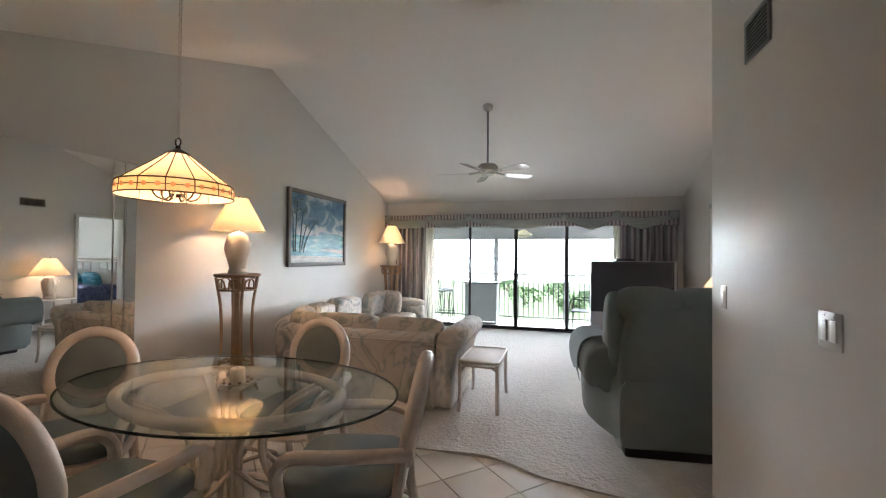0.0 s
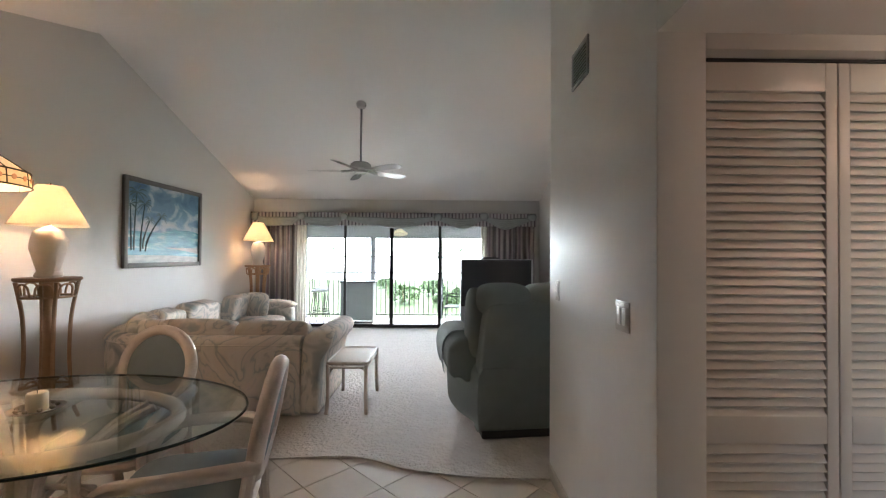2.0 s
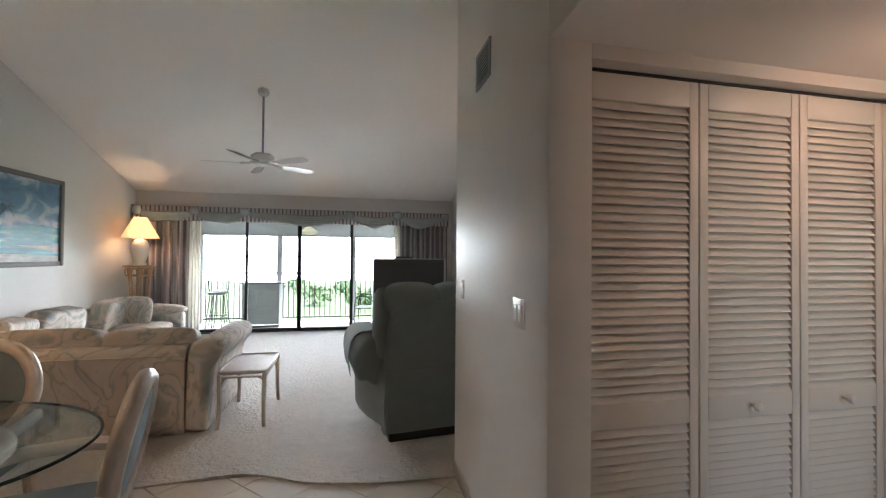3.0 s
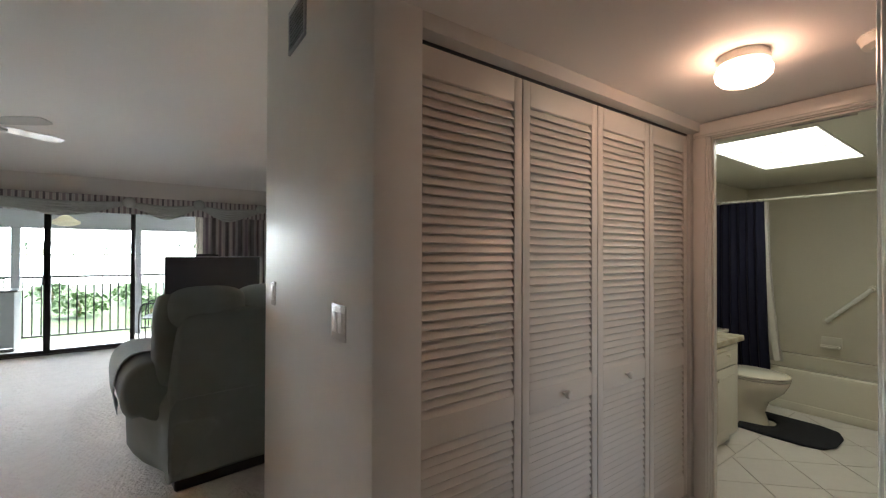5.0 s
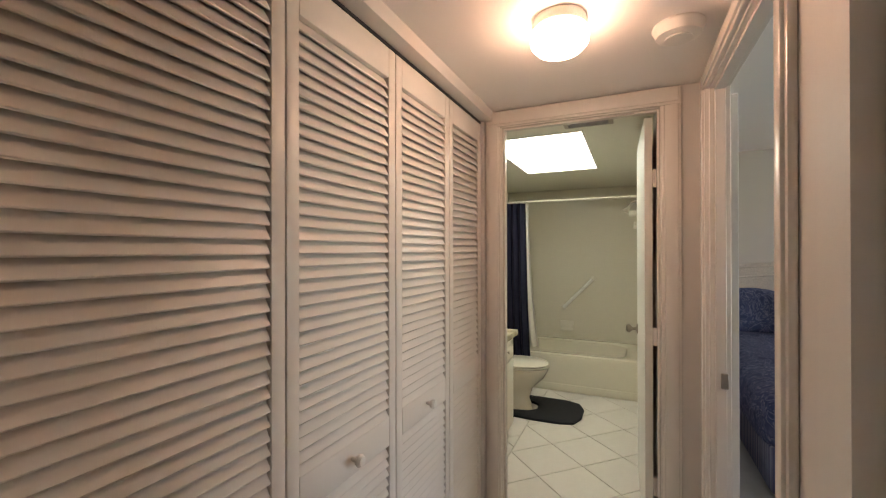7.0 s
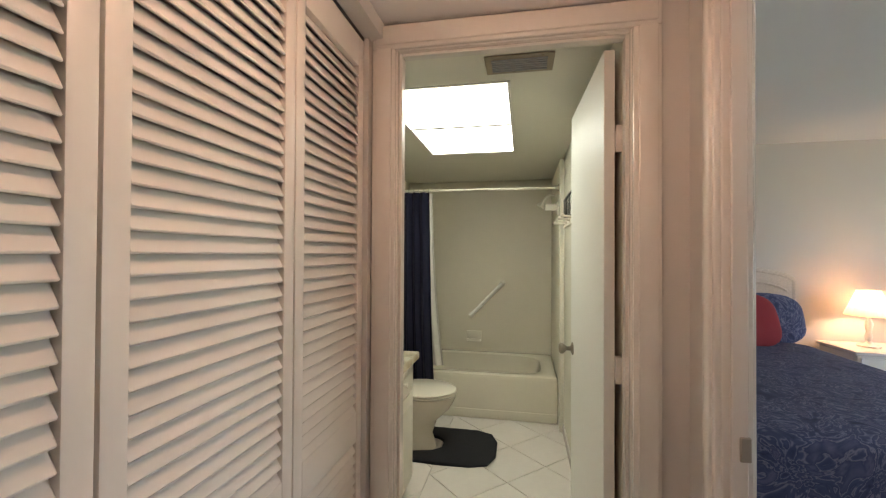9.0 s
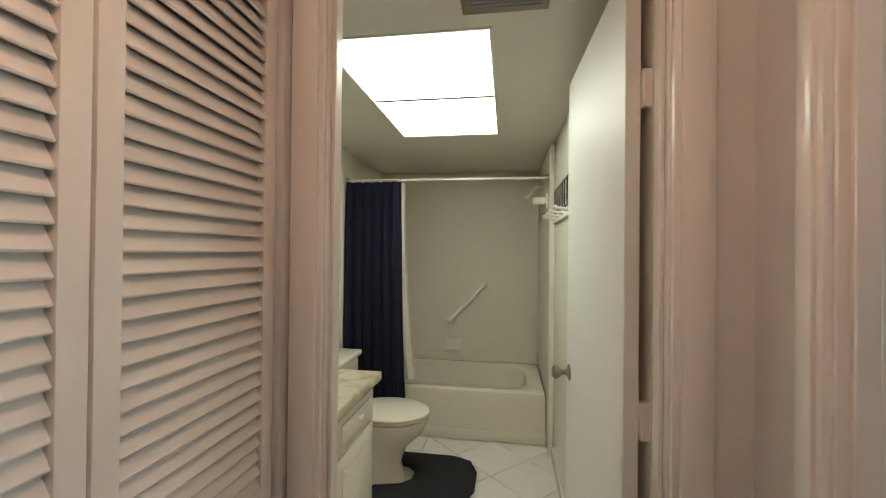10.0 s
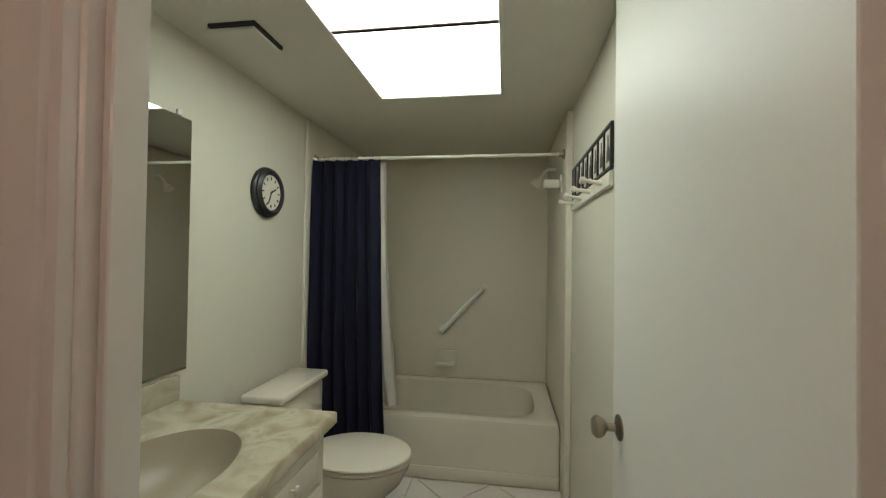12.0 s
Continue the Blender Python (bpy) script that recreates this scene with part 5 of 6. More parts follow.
# mirrored wall beside the dining table
_mw = thing("wall_mirror", "tall frameless mirror panels along the dining wall", "mirror", (XW, 0, 0))
part("mirror_panel", boxes((0.002, 0.008, 0.58, 1.70, 0.10, 2.10), bev=0.002), M_MIRROR, _mw)
part("mirror_panel", boxes((0.002, 0.008, 1.703, 2.827, 0.10, 2.10), bev=0.002), M_MIRROR, _mw)
part("mirror_strip", boxes((0.002, 0.012, 2.830, 2.918, 0.10, 2.10), bev=0.006), M_MIRROR, _mw)
part("mirror_strip", boxes((0.002, 0.012, 2.921, 3.015, 0.10, 2.10), bev=0.006), M_MIRROR, _mw)

# ceiling fan
_fn = thing("ceiling_fan", "white five-blade ceiling fan on a long downrod", "ceiling fan", (-0.345, 5.6, 0))
_fz = vault(5.6)
part("canopy", lathe(bmesh.new(), [(0, _fz + 0.03), (0.055, _fz + 0.03), (0.062, _fz - 0.01), (0.055, _fz - 0.045), (0.02, _fz - 0.07), (0, _fz - 0.07)], 22), M_FAN, _fn)
part("downrod", tube(bmesh.new(), [(0, 0, _fz - 0.06), (0, 0, 2.52)], 0.012, 10), M_TVGREY, _fn)
part("motor", lathe(bmesh.new(), [(0, 2.54), (0.03, 2.54), (0.10, 2.525), (0.125, 2.505), (0.13, 2.47), (0.12, 2.44), (0.08, 2.425), (0.075, 2.40), (0.05, 2.385), (0, 2.38)], 30), M_FAN, _fn)
for k in range(5):
    rot = Matrix.Rotation(radians(72 * k + 37), 4, "Z")
    bm = bmesh.new()
    prof = [(0.20, 0.045), (0.26, 0.058), (0.45, 0.066), (0.58, 0.064), (0.63, 0.05), (0.645, 0.02)]
    out = [(x, w) for x, w in prof] + [(x, -w) for x, w in prof[::-1]]
    tl = rot @ Matrix.Translation((0, 0, 2.415)) @ Matrix.Rotation(radians(-12), 4, "X")
    lo = [bm.verts.new(tl @ Vector((x, y, 0))) for x, y in out]
    hi = [bm.verts.new(tl @ Vector((x, y, 0.006))) for x, y in out]
    bm.faces.new(lo[::-1])
    bm.faces.new(hi)
    for i in range(len(out)):
        j = (i + 1) % len(out)
        bm.faces.new((lo[i], lo[j], hi[j], hi[i]))
    bl = part("blade", bm, M_FAN, _fn)
    bm = bmesh.new()
    tube(bm, [rot @ Vector(p) for p in ((0.09, 0, 2.43), (0.16, 0, 2.418), (0.24, 0.0, 2.412))], 0.012, 6, flat=1.6)
    part("blade_bracket", bm, M_FAN, bl)

# white glass light under the lanai ceiling
_ll = thing("lanai_light", "white glass bell light hanging from the lanai ceiling", "ceiling light", (-0.2, 9.25, 0))
part("stem", tube(bmesh.new(), [(0, 0, 1.90), (0, 0, 2.30)], 0.012, 8), M_FAN, _ll)
part("glass_bell", lathe(bmesh.new(), [(0.03, 1.93), (0.06, 1.915), (0.10, 1.88), (0.17, 1.84), (0.18, 1.82), (0.15, 1.79), (0.07, 1.765), (0, 1.76)], 24), M_SHADE, _ll)

# ---- vents, switches ----


def grille(name, m, w, h, n, label, mt=M_WHITEPL, back=M_BLACK):
    t = thing(name, label, "air vent", m)
    # no hole behind the slats: a black plate stands for the duct's shade
    part("backing", boxes((-w / 2 + 0.01, w / 2 - 0.01, -0.004, -0.001, -h / 2 + 0.01, h / 2 - 0.01)), back, t, "black plate standing in for the shaded duct")
    part("frame", boxes((-w / 2, w / 2, -0.010, 0, h / 2 - 0.018, h / 2), (-w / 2, w / 2, -0.010, 0, -h / 2, -h / 2 + 0.018), (-w / 2, -w / 2 + 0.018, -0.010, 0, -h / 2 + 0.018, h / 2 - 0.018), (w / 2 - 0.018, w / 2, -0.010, 0, -h / 2 + 0.018, h / 2 - 0.018), bev=0.002), mt, t)
    me = mesh_of("slat", box(bmesh.new(), -w / 2 + 0.018, w / 2 - 0.018, -0.006, -0.003, -0.008, 0.008), mt)
    for i in range(n):
        z = -h / 2 + 0.018 + (i + 0.5) * (h - 0.036) / n
        part("slat", me, None, t, at=Matrix.Translation((0, -0.002, z)) @ Matrix.Rotation(radians(-50), 4, "X"))
    return t


FW = Matrix.Rotation(radians(-90), 4, "Z")  # faces -x
grille("supply_vent", Matrix.Translation((XC, 2.485, 2.34)) @ FW @ Matrix.Rotation(radians(0), 4, "Y"), 0.23, 0.19, 9, "wall air vent with dark thin slats", mt=M_TVGREY)
grille("return_vent", Matrix.Translation((XE, 5.3, 2.22)) @ FW, 0.36, 0.14, 6, "dull bronze return air vent high on the wall", mt=M_NICKEL)


def switch_plate(y, z, w, toggles, label):
    t = thing("light_switch", label, "light switch", Matrix.Translation((XC, y, z)) @ FW)
    part("plate", boxes((-w / 2, w / 2, -0.006, 0, -0.058, 0.058), bev=0.003, seg=2), M_PLATE, t)
    for k in range(toggles):
        x = (k - (toggles - 1) / 2) * 0.046
        rk = part("rocker", boxes((x - 0.016, x + 0.016, -0.010, -0.005, -0.033, 0.033), bev=0.003, seg=2), M_WHITEPL, t)
        part("screw", lathe(bmesh.new(), [(0, 0), (0.003, 0), (0.003, 0.001), (0, 0.001)], 8, m=Matrix.Translation((x, -0.006, 0.047)) @ Matrix.Rotation(radians(90), 4, "X")), M_NICKEL, rk)
    return t


switch_plate(2.005, 1.152, 0.118, 2, "double white rocker light switch on the wall end")
switch_plate(2.865, 1.175, 0.072, 1, "single white rocker light switch near the corner")
_ot = thing("wall_outlet", "cream wall outlet low on the west wall", "outlet", Matrix.Translation((XW, 4.15, 0.36)) @ Matrix.Rotation(radians(90), 4, "Z"))
part("plate", boxes((-0.036, 0.036, -0.006, 0, -0.058, 0.058), bev=0.003), M_WHITEPL, _ot)
for dz in (-0.024, 0.024):
    part("socket", boxes((-0.016, 0.016, -0.009, -0.005, dz - 0.014, dz + 0.014), bev=0.003), M_WHITEPL, _ot)


def baseboard(name, *dims):
    structure(name, boxes(*dims, bev=0.004, seg=2), M_TRIM, "painted baseboard", "baseboard")


baseboard("baseboard_west", (XW, XW + 0.012, 2.98, YN, 0, 0.09))
baseboard("baseboard_north_a", (XW + 0.012, SX0, YN - 0.012, YN, 0, 0.09))
baseboard("baseboard_north_b", (SX1, XE, YN - 0.012, YN, 0, 0.09))
baseboard("baseboard_column", (XC - 0.010, XC, YC0 + 0.01, YC1 - 0.01, 0, 0.085))

# lamp table beyond the recliner
_et = thing("end_table", "white end table beside the doorway wall", "end table", (2.23, 5.40, 0.012))
part("tabletop", boxes((-0.26, 0.26, -0.26, 0.26, 0.53, 0.56), bev=0.008, seg=2), M_TRIM, _et)
for sx in (-1, 1):
    for sy in (-1, 1):
        part("leg", boxes((sx * 0.22 - 0.022, sx * 0.22 + 0.022, sy * 0.22 - 0.022, sy * 0.22 + 0.022, 0, 0.53), bev=0.004), M_TRIM, _et)
part("shelf", boxes((-0.23, 0.23, -0.23, 0.23, 0.16, 0.18), bev=0.004), M_TRIM, _et)
table_lamp((2.23, 5.40, 0.572), LAMP_W * 0.7, "carved plaster lamp with a wide lit shade on the end table", body=0.40, r0=0.27, r1=0.09, hs=0.29, lumpy=0.3)

# main bedroom bed, seen in the mirror through the doorway
_mb = thing("main_bed", "made bed with a bamboo headboard and pale pillows", "bed", pose(4.98, YN - 0.03, 0.008, 0, 0, 90))
for k in range(7):
    part("headboard_post", tube(bmesh.new(), [(-0.07, -0.84 + 0.28 * k, 0.0), (-0.07, -0.84 + 0.28 * k, 1.24)], 0.018, 8), M_RATTAN, _mb)
for z in (0.75, 1.14, 1.22):
    part("headboard_rail", tube(bmesh.new(), [(-0.07, -0.88, z), (-0.07, 0.88, z)], 0.03, 10), M_RATTAN, _mb)
part("mattress", cushion(bmesh.new(), (-1.07, 0, 0.32), (2.0, 1.6, 0.55), e=0.15, ev=0.2), M_BED, _mb)
for y in (-0.4, 0.4):
    part("pillow", cushion(bmesh.new(), (-0.24, y, 0.76), (0.18, 0.66, 0.42), e=0.5, ev=0.6, rot=Matrix.Rotation(radians(-18), 4, "Y")), M_SHEER, _mb)
    part("cushion", cushion(bmesh.new(), (-0.44, y * 0.8, 0.72), (0.16, 0.5, 0.36), e=0.5, ev=0.6, rot=Matrix.Rotation(radians(-20), 4, "Y")), M_SEAP, _mb)

# ---- bathroom ----
TBX = 5.465
_tub = thing("bathtub", "almond enamel bathtub with a plain apron", "bathtub", (TBX, TY0, 0))
TL, TW, TH = BY1 - TY0, BX1 - TBX, 0.36
bm = bmesh.new()
n = 48


def rim(inset, rr, z, e):
    return [bm.verts.new((TW / 2 + (TW / 2 - inset[0]) * _sp(math.cos(u), e), TL / 2 + (TL / 2 - inset[1]) * _sp(math.sin(u), e), z)) for u in np.linspace(0, 2 * math.pi, n, endpoint=False)]


rings = [rim((0.0, 0.0), 0, 0.02, 0.02), rim((0.0, 0.0), 0, TH - 0.03, 0.02), rim((0.006, 0.004), 0, TH - 0.008, 0.04), rim((0.02, 0.012), 0, TH, 0.06), rim((0.075, 0.10), 0, TH, 0.42), rim((0.09, 0.12), 0, TH - 0.012, 0.45), rim((0.12, 0.17), 0, 0.18, 0.5), rim((0.16, 0.24), 0, 0.07, 0.5), rim((0.28, 0.45), 0, 0.055, 0.6)]
for a, b in zip(rings, rings[1:]):
    for j in range(n):
        bm.faces.new((a[j], a[(j + 1) % n], b[(j + 1) % n], b[j]))
bm.faces.new(rings[-1])
part("basin", bm, M_TUB, _tub)
part("apron_step", boxes((-0.012, 0.0, 0.005, TL - 0.005, 0.0, 0.075), bev=0.006, seg=2), M_TUB, _tub)
part("drain", lathe(bmesh.new(), [(0, 0.056), (0.03, 0.056), (0.03, 0.060), (0, 0.061)], 16, at=(TW / 2, 0.4, 0)), M_CHROME, _tub)

structure("tub_surround_east", boxes((BX1 - 0.012, BX1, TY0 + 0.002, BY1 - 0.012, TH, 2.075)), M_SURROUND, "smooth almond panel behind the bathtub", "wall panel")
structure("tub_surround_south", boxes((5.335, TBX - 0.002, BY0, TY0, 0.0, TH), (5.335, BX1 - 0.013, BY0, TY0, TH + 0.0005, 2.075)), M_SURROUND, "smooth almond panel at the bathtub's end", "wall panel")
structure("tub_surround_north", boxes((5.32, BX1 - 0.013, BY1 - 0.010, BY1, TH, 2.075)), M_SURROUND, "smooth almond panel behind the curtain", "wall panel")
structure("trim_surround_north", boxes((5.292, 5.319, BY1 - 0.014, BY1, 0.0, 2.075), bev=0.004), M_CABINET, "narrow white edge strip of the surround", "trim")
structure("trim_surround_south", boxes((5.305, 5.333, BY0, TY0 + 0.004, 0.0, 2.075), bev=0.004), M_CABINET, "narrow white edge strip of the surround", "trim")
baseboard("baseboard_bath", (4.26, 5.30, BY0, BY0 + 0.012, 0, 0.07))

_gb = thing("grab_bar", "white slanting grab bar on the tub wall", "grab bar")
part("bar", tube(bmesh.new(), [(BX1 - 0.055, 1.512, 1.051), (BX1 - 0.055, 1.828, 0.720)], 0.019, 10), M_WHITEBAR, _gb)
for y, z in ((1.512, 1.051), (1.828, 0.720)):
    part("flange", lathe(bmesh.new(), [(0.036, 0), (0.036, 0.008), (0.018, 0.014), (0.016, 0.05), (0, 0.052)], 18, m=Matrix.Translation((BX1 - 0.012, y, z)) @ Matrix.Rotation(radians(-90), 4, "Y")), M_CABINET, _gb)
_sp2 = thing("soap_dish", "almond ceramic soap dish on the tub wall", "soap dish", (BX1 - 0.012, 1.795, 0.51))
part("back_plate", boxes((-0.012, 0, -0.075, 0.075, -0.05, 0.055), bev=0.005, seg=2), M_CABINET, _sp2)
part("tray", boxes((-0.085, -0.012, -0.068, 0.068, -0.048, -0.028), (-0.085, -0.075, -0.068, 0.068, -0.028, -0.015), bev=0.005, seg=2), M_CABINET, _sp2)

RX, RZ2 = 5.395, 1.868
_rd = thing("shower_rod", "white shower curtain rod across the tub", "shower rod")
part("rod", tube(bmesh.new(), [(RX, TY0 + 0.002, RZ2), (RX, BY1 - 0.012, RZ2)], 0.0095, 12), M_CABINET, _rd)
for y, s in ((TY0 + 0.001, -90), (BY1 - 0.010, 90)):
    part("end_flange", lathe(bmesh.new(), [(0.028, 0), (0.028, 0.006), (0.018, 0.014), (0.014, 0.03)], 16, m=Matrix.Translation((RX, y, RZ2)) @ Matrix.Rotation(radians(s), 4, "X")), M_NICKEL, _rd)
_sc = thing("shower_curtain", "navy blue fabric shower curtain drawn to one side", "shower curtain")
drape("curtain_cloth", 2.065, 2.475, 0.16, RZ2 - 0.018, RX - 0.035, 6, 0.034, M_NAVY, "", parent=_sc, axis="y", flare=0.12, seed=11, sway=-0.06)
drape("curtain_liner", 2.05, 2.465, 0.42, RZ2 - 0.018, RX + 0.035, 7, 0.018, M_SHEER, "", parent=_sc, axis="y", flare=0.22, seed=12, sway=-0.10)
for k in range(10):
    y = 2.075 + k * 0.043
    part("curtain_ring", tube(bmesh.new(), [(RX + 0.019 * math.cos(a), y, RZ2 - 0.004 + 0.021 * math.sin(a)) for a in np.linspace(0, 2 * math.pi, 12, endpoint=False)], 0.002, 5, closed=True), M_CHROME, _sc)

_sh = thing("shower_fitting", "white shower head on a wall arm", "shower")
part("arm", tube(bmesh.new(), smooth_path([(5.78, TY0, 1.86), (5.78, TY0 + 0.06, 1.86), (5.78, TY0 + 0.11, 1.80)], 4), 0.010, 8), M_CABINET, _sh)
part("head", lathe(bmesh.new(), [(0.012, 0), (0.018, 0.02), (0.034, 0.05), (0.036, 0.058), (0, 0.058)], 18, m=Matrix.Translation((5.78, TY0 + 0.10, 1.81)) @ Matrix.Rotation(radians(215), 4, "X")), M_CABINET, _sh)
_tp = thing("spray_holder", "white hand-spray holder bracket on the tub wall", "shower bracket", (5.52, TY0, 1.725))
part("plate", boxes((-0.03, 0.03, 0, 0.012, -0.05, 0.05), bev=0.006, seg=2), M_CABINET, _tp)
part("bracket", boxes((-0.022, 0.022, 0.012, 0.10, -0.025, 0.025), bev=0.008, seg=2), M_CABINET, _tp)

# toilet
BOX = -0.04
_to = thing("toilet", "bone-coloured toilet with a closed lid", "toilet", (4.935, BY1 - 0.02, 0))


def oval(bm, cx, cy, a, b, z, n=32, k=0.0):
    return [bm.verts.new((cx + a * math.cos(u), cy + b * math.sin(u) * (1 - k * math.sin(u)), z)) for u in np.linspace(0, 2 * math.pi, n, endpoint=False)]


def loft(bm, rings):
    for p, q in zip(rings, rings[1:]):
        for j in range(len(p)):
            bm.faces.new((p[j], p[(j + 1) % len(p)], q[(j + 1) % len(p)], q[j]))
    bm.faces.new(rings[0][::-1])
    bm.faces.new(rings[-1])
    return bm


bm = bmesh.new()
loft(bm, [oval(bm, BOX, -0.38, 0.115, 0.20, 0.0), oval(bm, BOX, -0.38, 0.11, 0.19, 0.04), oval(bm, BOX, -0.39, 0.09, 0.16, 0.10), oval(bm, BOX, -0.41, 0.10, 0.17, 0.19), oval(bm, BOX, -0.46, 0.155, 0.215, 0.28), oval(bm, BOX, -0.475, 0.18, 0.235, 0.35), oval(bm, BOX, -0.475, 0.185, 0.24, 0.371)])
part("bowl", bm, M_PORCELAIN, _to)
for nm, z0, z1, s in (("seat_ring", 0.377, 0.389, 1.0), ("lid", 0.395, 0.414, 0.99)):
    bm = bmesh.new()
    loft(bm, [oval(bm, BOX, -0.475, 0.185 * s, 0.238 * s, z0), oval(bm, BOX, -0.475, 0.192 * s, 0.246 * s, z0 + 0.006), oval(bm, BOX, -0.475, 0.190 * s, 0.244 * s, z1 - 0.006), oval(bm, BOX, -0.475, 0.175 * s, 0.228 * s, z1)])
    part(nm, bm, M_PORCELAIN, _to)
part("tank", boxes((-0.225, 0.205, -0.19, -0.012, 0.34, 0.655), bev=0.02, seg=3), M_PORCELAIN, _to)
part("tank_lid", boxes((-0.24, 0.22, -0.21, -0.008, 0.656, 0.694), bev=0.014, seg=3), M_PORCELAIN, _to)
part("flush_lever", tube(bmesh.new(), [(-0.17, -0.19, 0.60), (-0.17, -0.215, 0.60), (-0.10, -0.22, 0.592)], 0.006, 8), M_CHROME, _to)
for s in (-1, 1):
    part("lid_hinge", cushion(bmesh.new(), (s * 0.07 + BOX, -0.225, 0.395), (0.04, 0.03, 0.03), e=0.6, nu=10, nv=6), M_PORCELAIN, _to)

_ol = [(x + 0.03, y - 0.02) for x, y in ((4.62, 1.86), (4.62, 1.66), (4.66, 1.545), (4.78, 1.50), (4.98, 1.50), (5.10, 1.545), (5.15, 1.66), (5.15, 2.06), (5.02, 2.08), (5.00, 1.92), (4.94, 1.86), (4.82, 1.86), (4.76, 1.92), (4.74, 2.08), (4.62, 2.06))]
bm = bmesh.new()
lo = [bm.verts.new((x, y, 0.0)) for x, y in _ol]
hi = [bm.verts.new((x, y, 0.022)) for x, y in _ol]
bm.faces.new(lo[::-1])
bm.faces.new(hi)
for i in range(len(_ol)):
    j = (i + 1) % len(_ol)
    bm.faces.new((lo[i], lo[j], hi[j], hi[i]))
bmesh.ops.bevel(bm, geom=list(bm.edges), offset=0.012, segments=3, affect="EDGES", profile=0.6)
tagged(part("bath_mat", bm, M_MAT), "black contour bath mat round the toilet", "bath mat")

# vanity
VX0, VX1, VY = BX0 + 0.004, 4.372, 1.912
_vc = thing("vanity_cabinet", "white bathroom vanity cabinet with panel doors", "cabinet", (0, 0, 0))
part("body", boxes((VX0, VX1 - 0.012, VY + 0.018, BY1 - 0.002, 0.08, 0.637), (VX0, VX1 - 0.012, VY + 0.018, VY + 0.036, 0.638, 0.744), (VX0, VX0 + 0.018, VY + 0.037, BY1 - 0.022, 0.638, 0.744), (VX1 - 0.030, VX1 - 0.012, VY + 0.037, BY1 - 0.022, 0.638, 0.744), (VX0, VX1 - 0.012, BY1 - 0.020, BY1 - 0.002, 0.638, 0.744), (VX0, VX1 - 0.012, VY + 0.07, BY1 - 0.002, 0.0, 0.08), bev=0.002), M_CABINET, _vc)
for i in range(2):
    x0 = VX0 + 0.015 + i * 0.43
    dr = part("door", boxes((x0, x0 + 0.415, VY, VY + 0.017, 0.10, 0.58), (x0 + 0.06, x0 + 0.355, VY - 0.005, VY, 0.16, 0.52), bev=0.004, seg=2), M_CABINET, _vc)
    part("knob", lathe(bmesh.new(), [(0.005, 0), (0.005, 0.012), (0.014, 0.018), (0.014, 0.026), (0, 0.028)], 14, m=Matrix.Translation((x0 + (0.375 if i == 0 else 0.04), VY, 0.53)) @ Matrix.Rotation(radians(90), 4, "X")), M_CABINET, dr)
    fr = part("drawer", boxes((x0, x0 + 0.415, VY, VY + 0.017, 0.59, 0.730), (x0 + 0.04, x0 + 0.375, VY - 0.005, VY, 0.62, 0.70), bev=0.004, seg=2), M_CABINET, _vc)
    part("knob", lathe(bmesh.new(), [(0.005, 0), (0.005, 0.012), (0.014, 0.018), (0.014, 0.026), (0, 0.028)], 14, m=Matrix.Translation((x0 + 0.2075, VY - 0.005, 0.672)) @ Matrix.Rotation(radians(90), 4, "X")), M_CABINET, fr)
_vt = thing("washbasin_counter", "cream veined cultured-marble vanity top with an oval basin", "counter")
SCX, SCY, SA, SB = 3.945, 2.185, 0.25, 0.175
bm = bmesh.new()
n = 64
angs = np.linspace(0, 2 * math.pi, n, endpoint=False)


def rect_pt(u):
    c, s = math.cos(u), math.sin(u)
    tx = ((VX1 + 0.008 if c > 0 else VX0) - SCX) / c if abs(c) > 1e-6 else 1e9
    ty = ((BY1 - 0.002 if s > 0 else VY - 0.018) - SCY) / s if abs(s) > 1e-6 else 1e9
    t = min(tx, ty)
    return SCX + c * t, SCY + s * t


corner = [math.atan2(y - SCY, x - SCX) % (2 * math.pi) for x in (VX0, VX1 + 0.008) for y in (VY - 0.018, BY1 - 0.002)]
angs = sorted(set([round(float(a), 6) for a in angs] + [round(c, 6) for c in corner]))
rows = []
for f, z in (("low", 0.746), ("edge", 0.778), ("in", 0.784)):
    row = []
    for u in angs:
        x, y = rect_pt(u)
        if f == "in":
            x, y = SCX + (x - SCX) * 0.985, SCY + (y - SCY) * 0.985
        row.append(bm.verts.new((x, y, z)))
    rows.append(row)
def sink_ring(bm, k, z):
    return [bm.verts.new((SCX + SA * k * math.cos(u), SCY + SB * k * math.sin(u), z)) for u in angs]


def skin(bm, rows):
    for a, b in zip(rows, rows[1:]):
        for j in range(len(angs)):
            bm.faces.new((a[j], a[(j + 1) % len(angs)], b[(j + 1) % len(angs)], b[j]))
    return bm


rows += [sink_ring(bm, 1.06, 0.784), sink_ring(bm, 1.0, 0.779)]
part("basin_slab", skin(bm, rows), M_MARBLE, _vt)
bm = bmesh.new()
rows = [sink_ring(bm, k, z) for k, z in ((1.0, 0.779), (0.95, 0.757), (0.85, 0.717), (0.6, 0.672), (0.25, 0.654))]
bm.faces.new(rows[-1])
part("basin_bowl", skin(bm, rows), M_BASIN, _vt, "tan oval basin bowl")
part("backsplash", boxes((VX0, VX1 + 0.006, BY1 - 0.022, BY1 - 0.003, 0.785, 0.872), bev=0.005, seg=2), M_MARBLE, _vt)
part("drain", lathe(bmesh.new(), [(0, 0.655), (0.022, 0.656), (0.022, 0.659), (0, 0.660)], 16, at=(SCX, SCY, 0)), M_CHROME, _vt)
_fc = thing("faucet", "chrome basin faucet with two knobs", "faucet", (SCX, 2.415, 0.785))
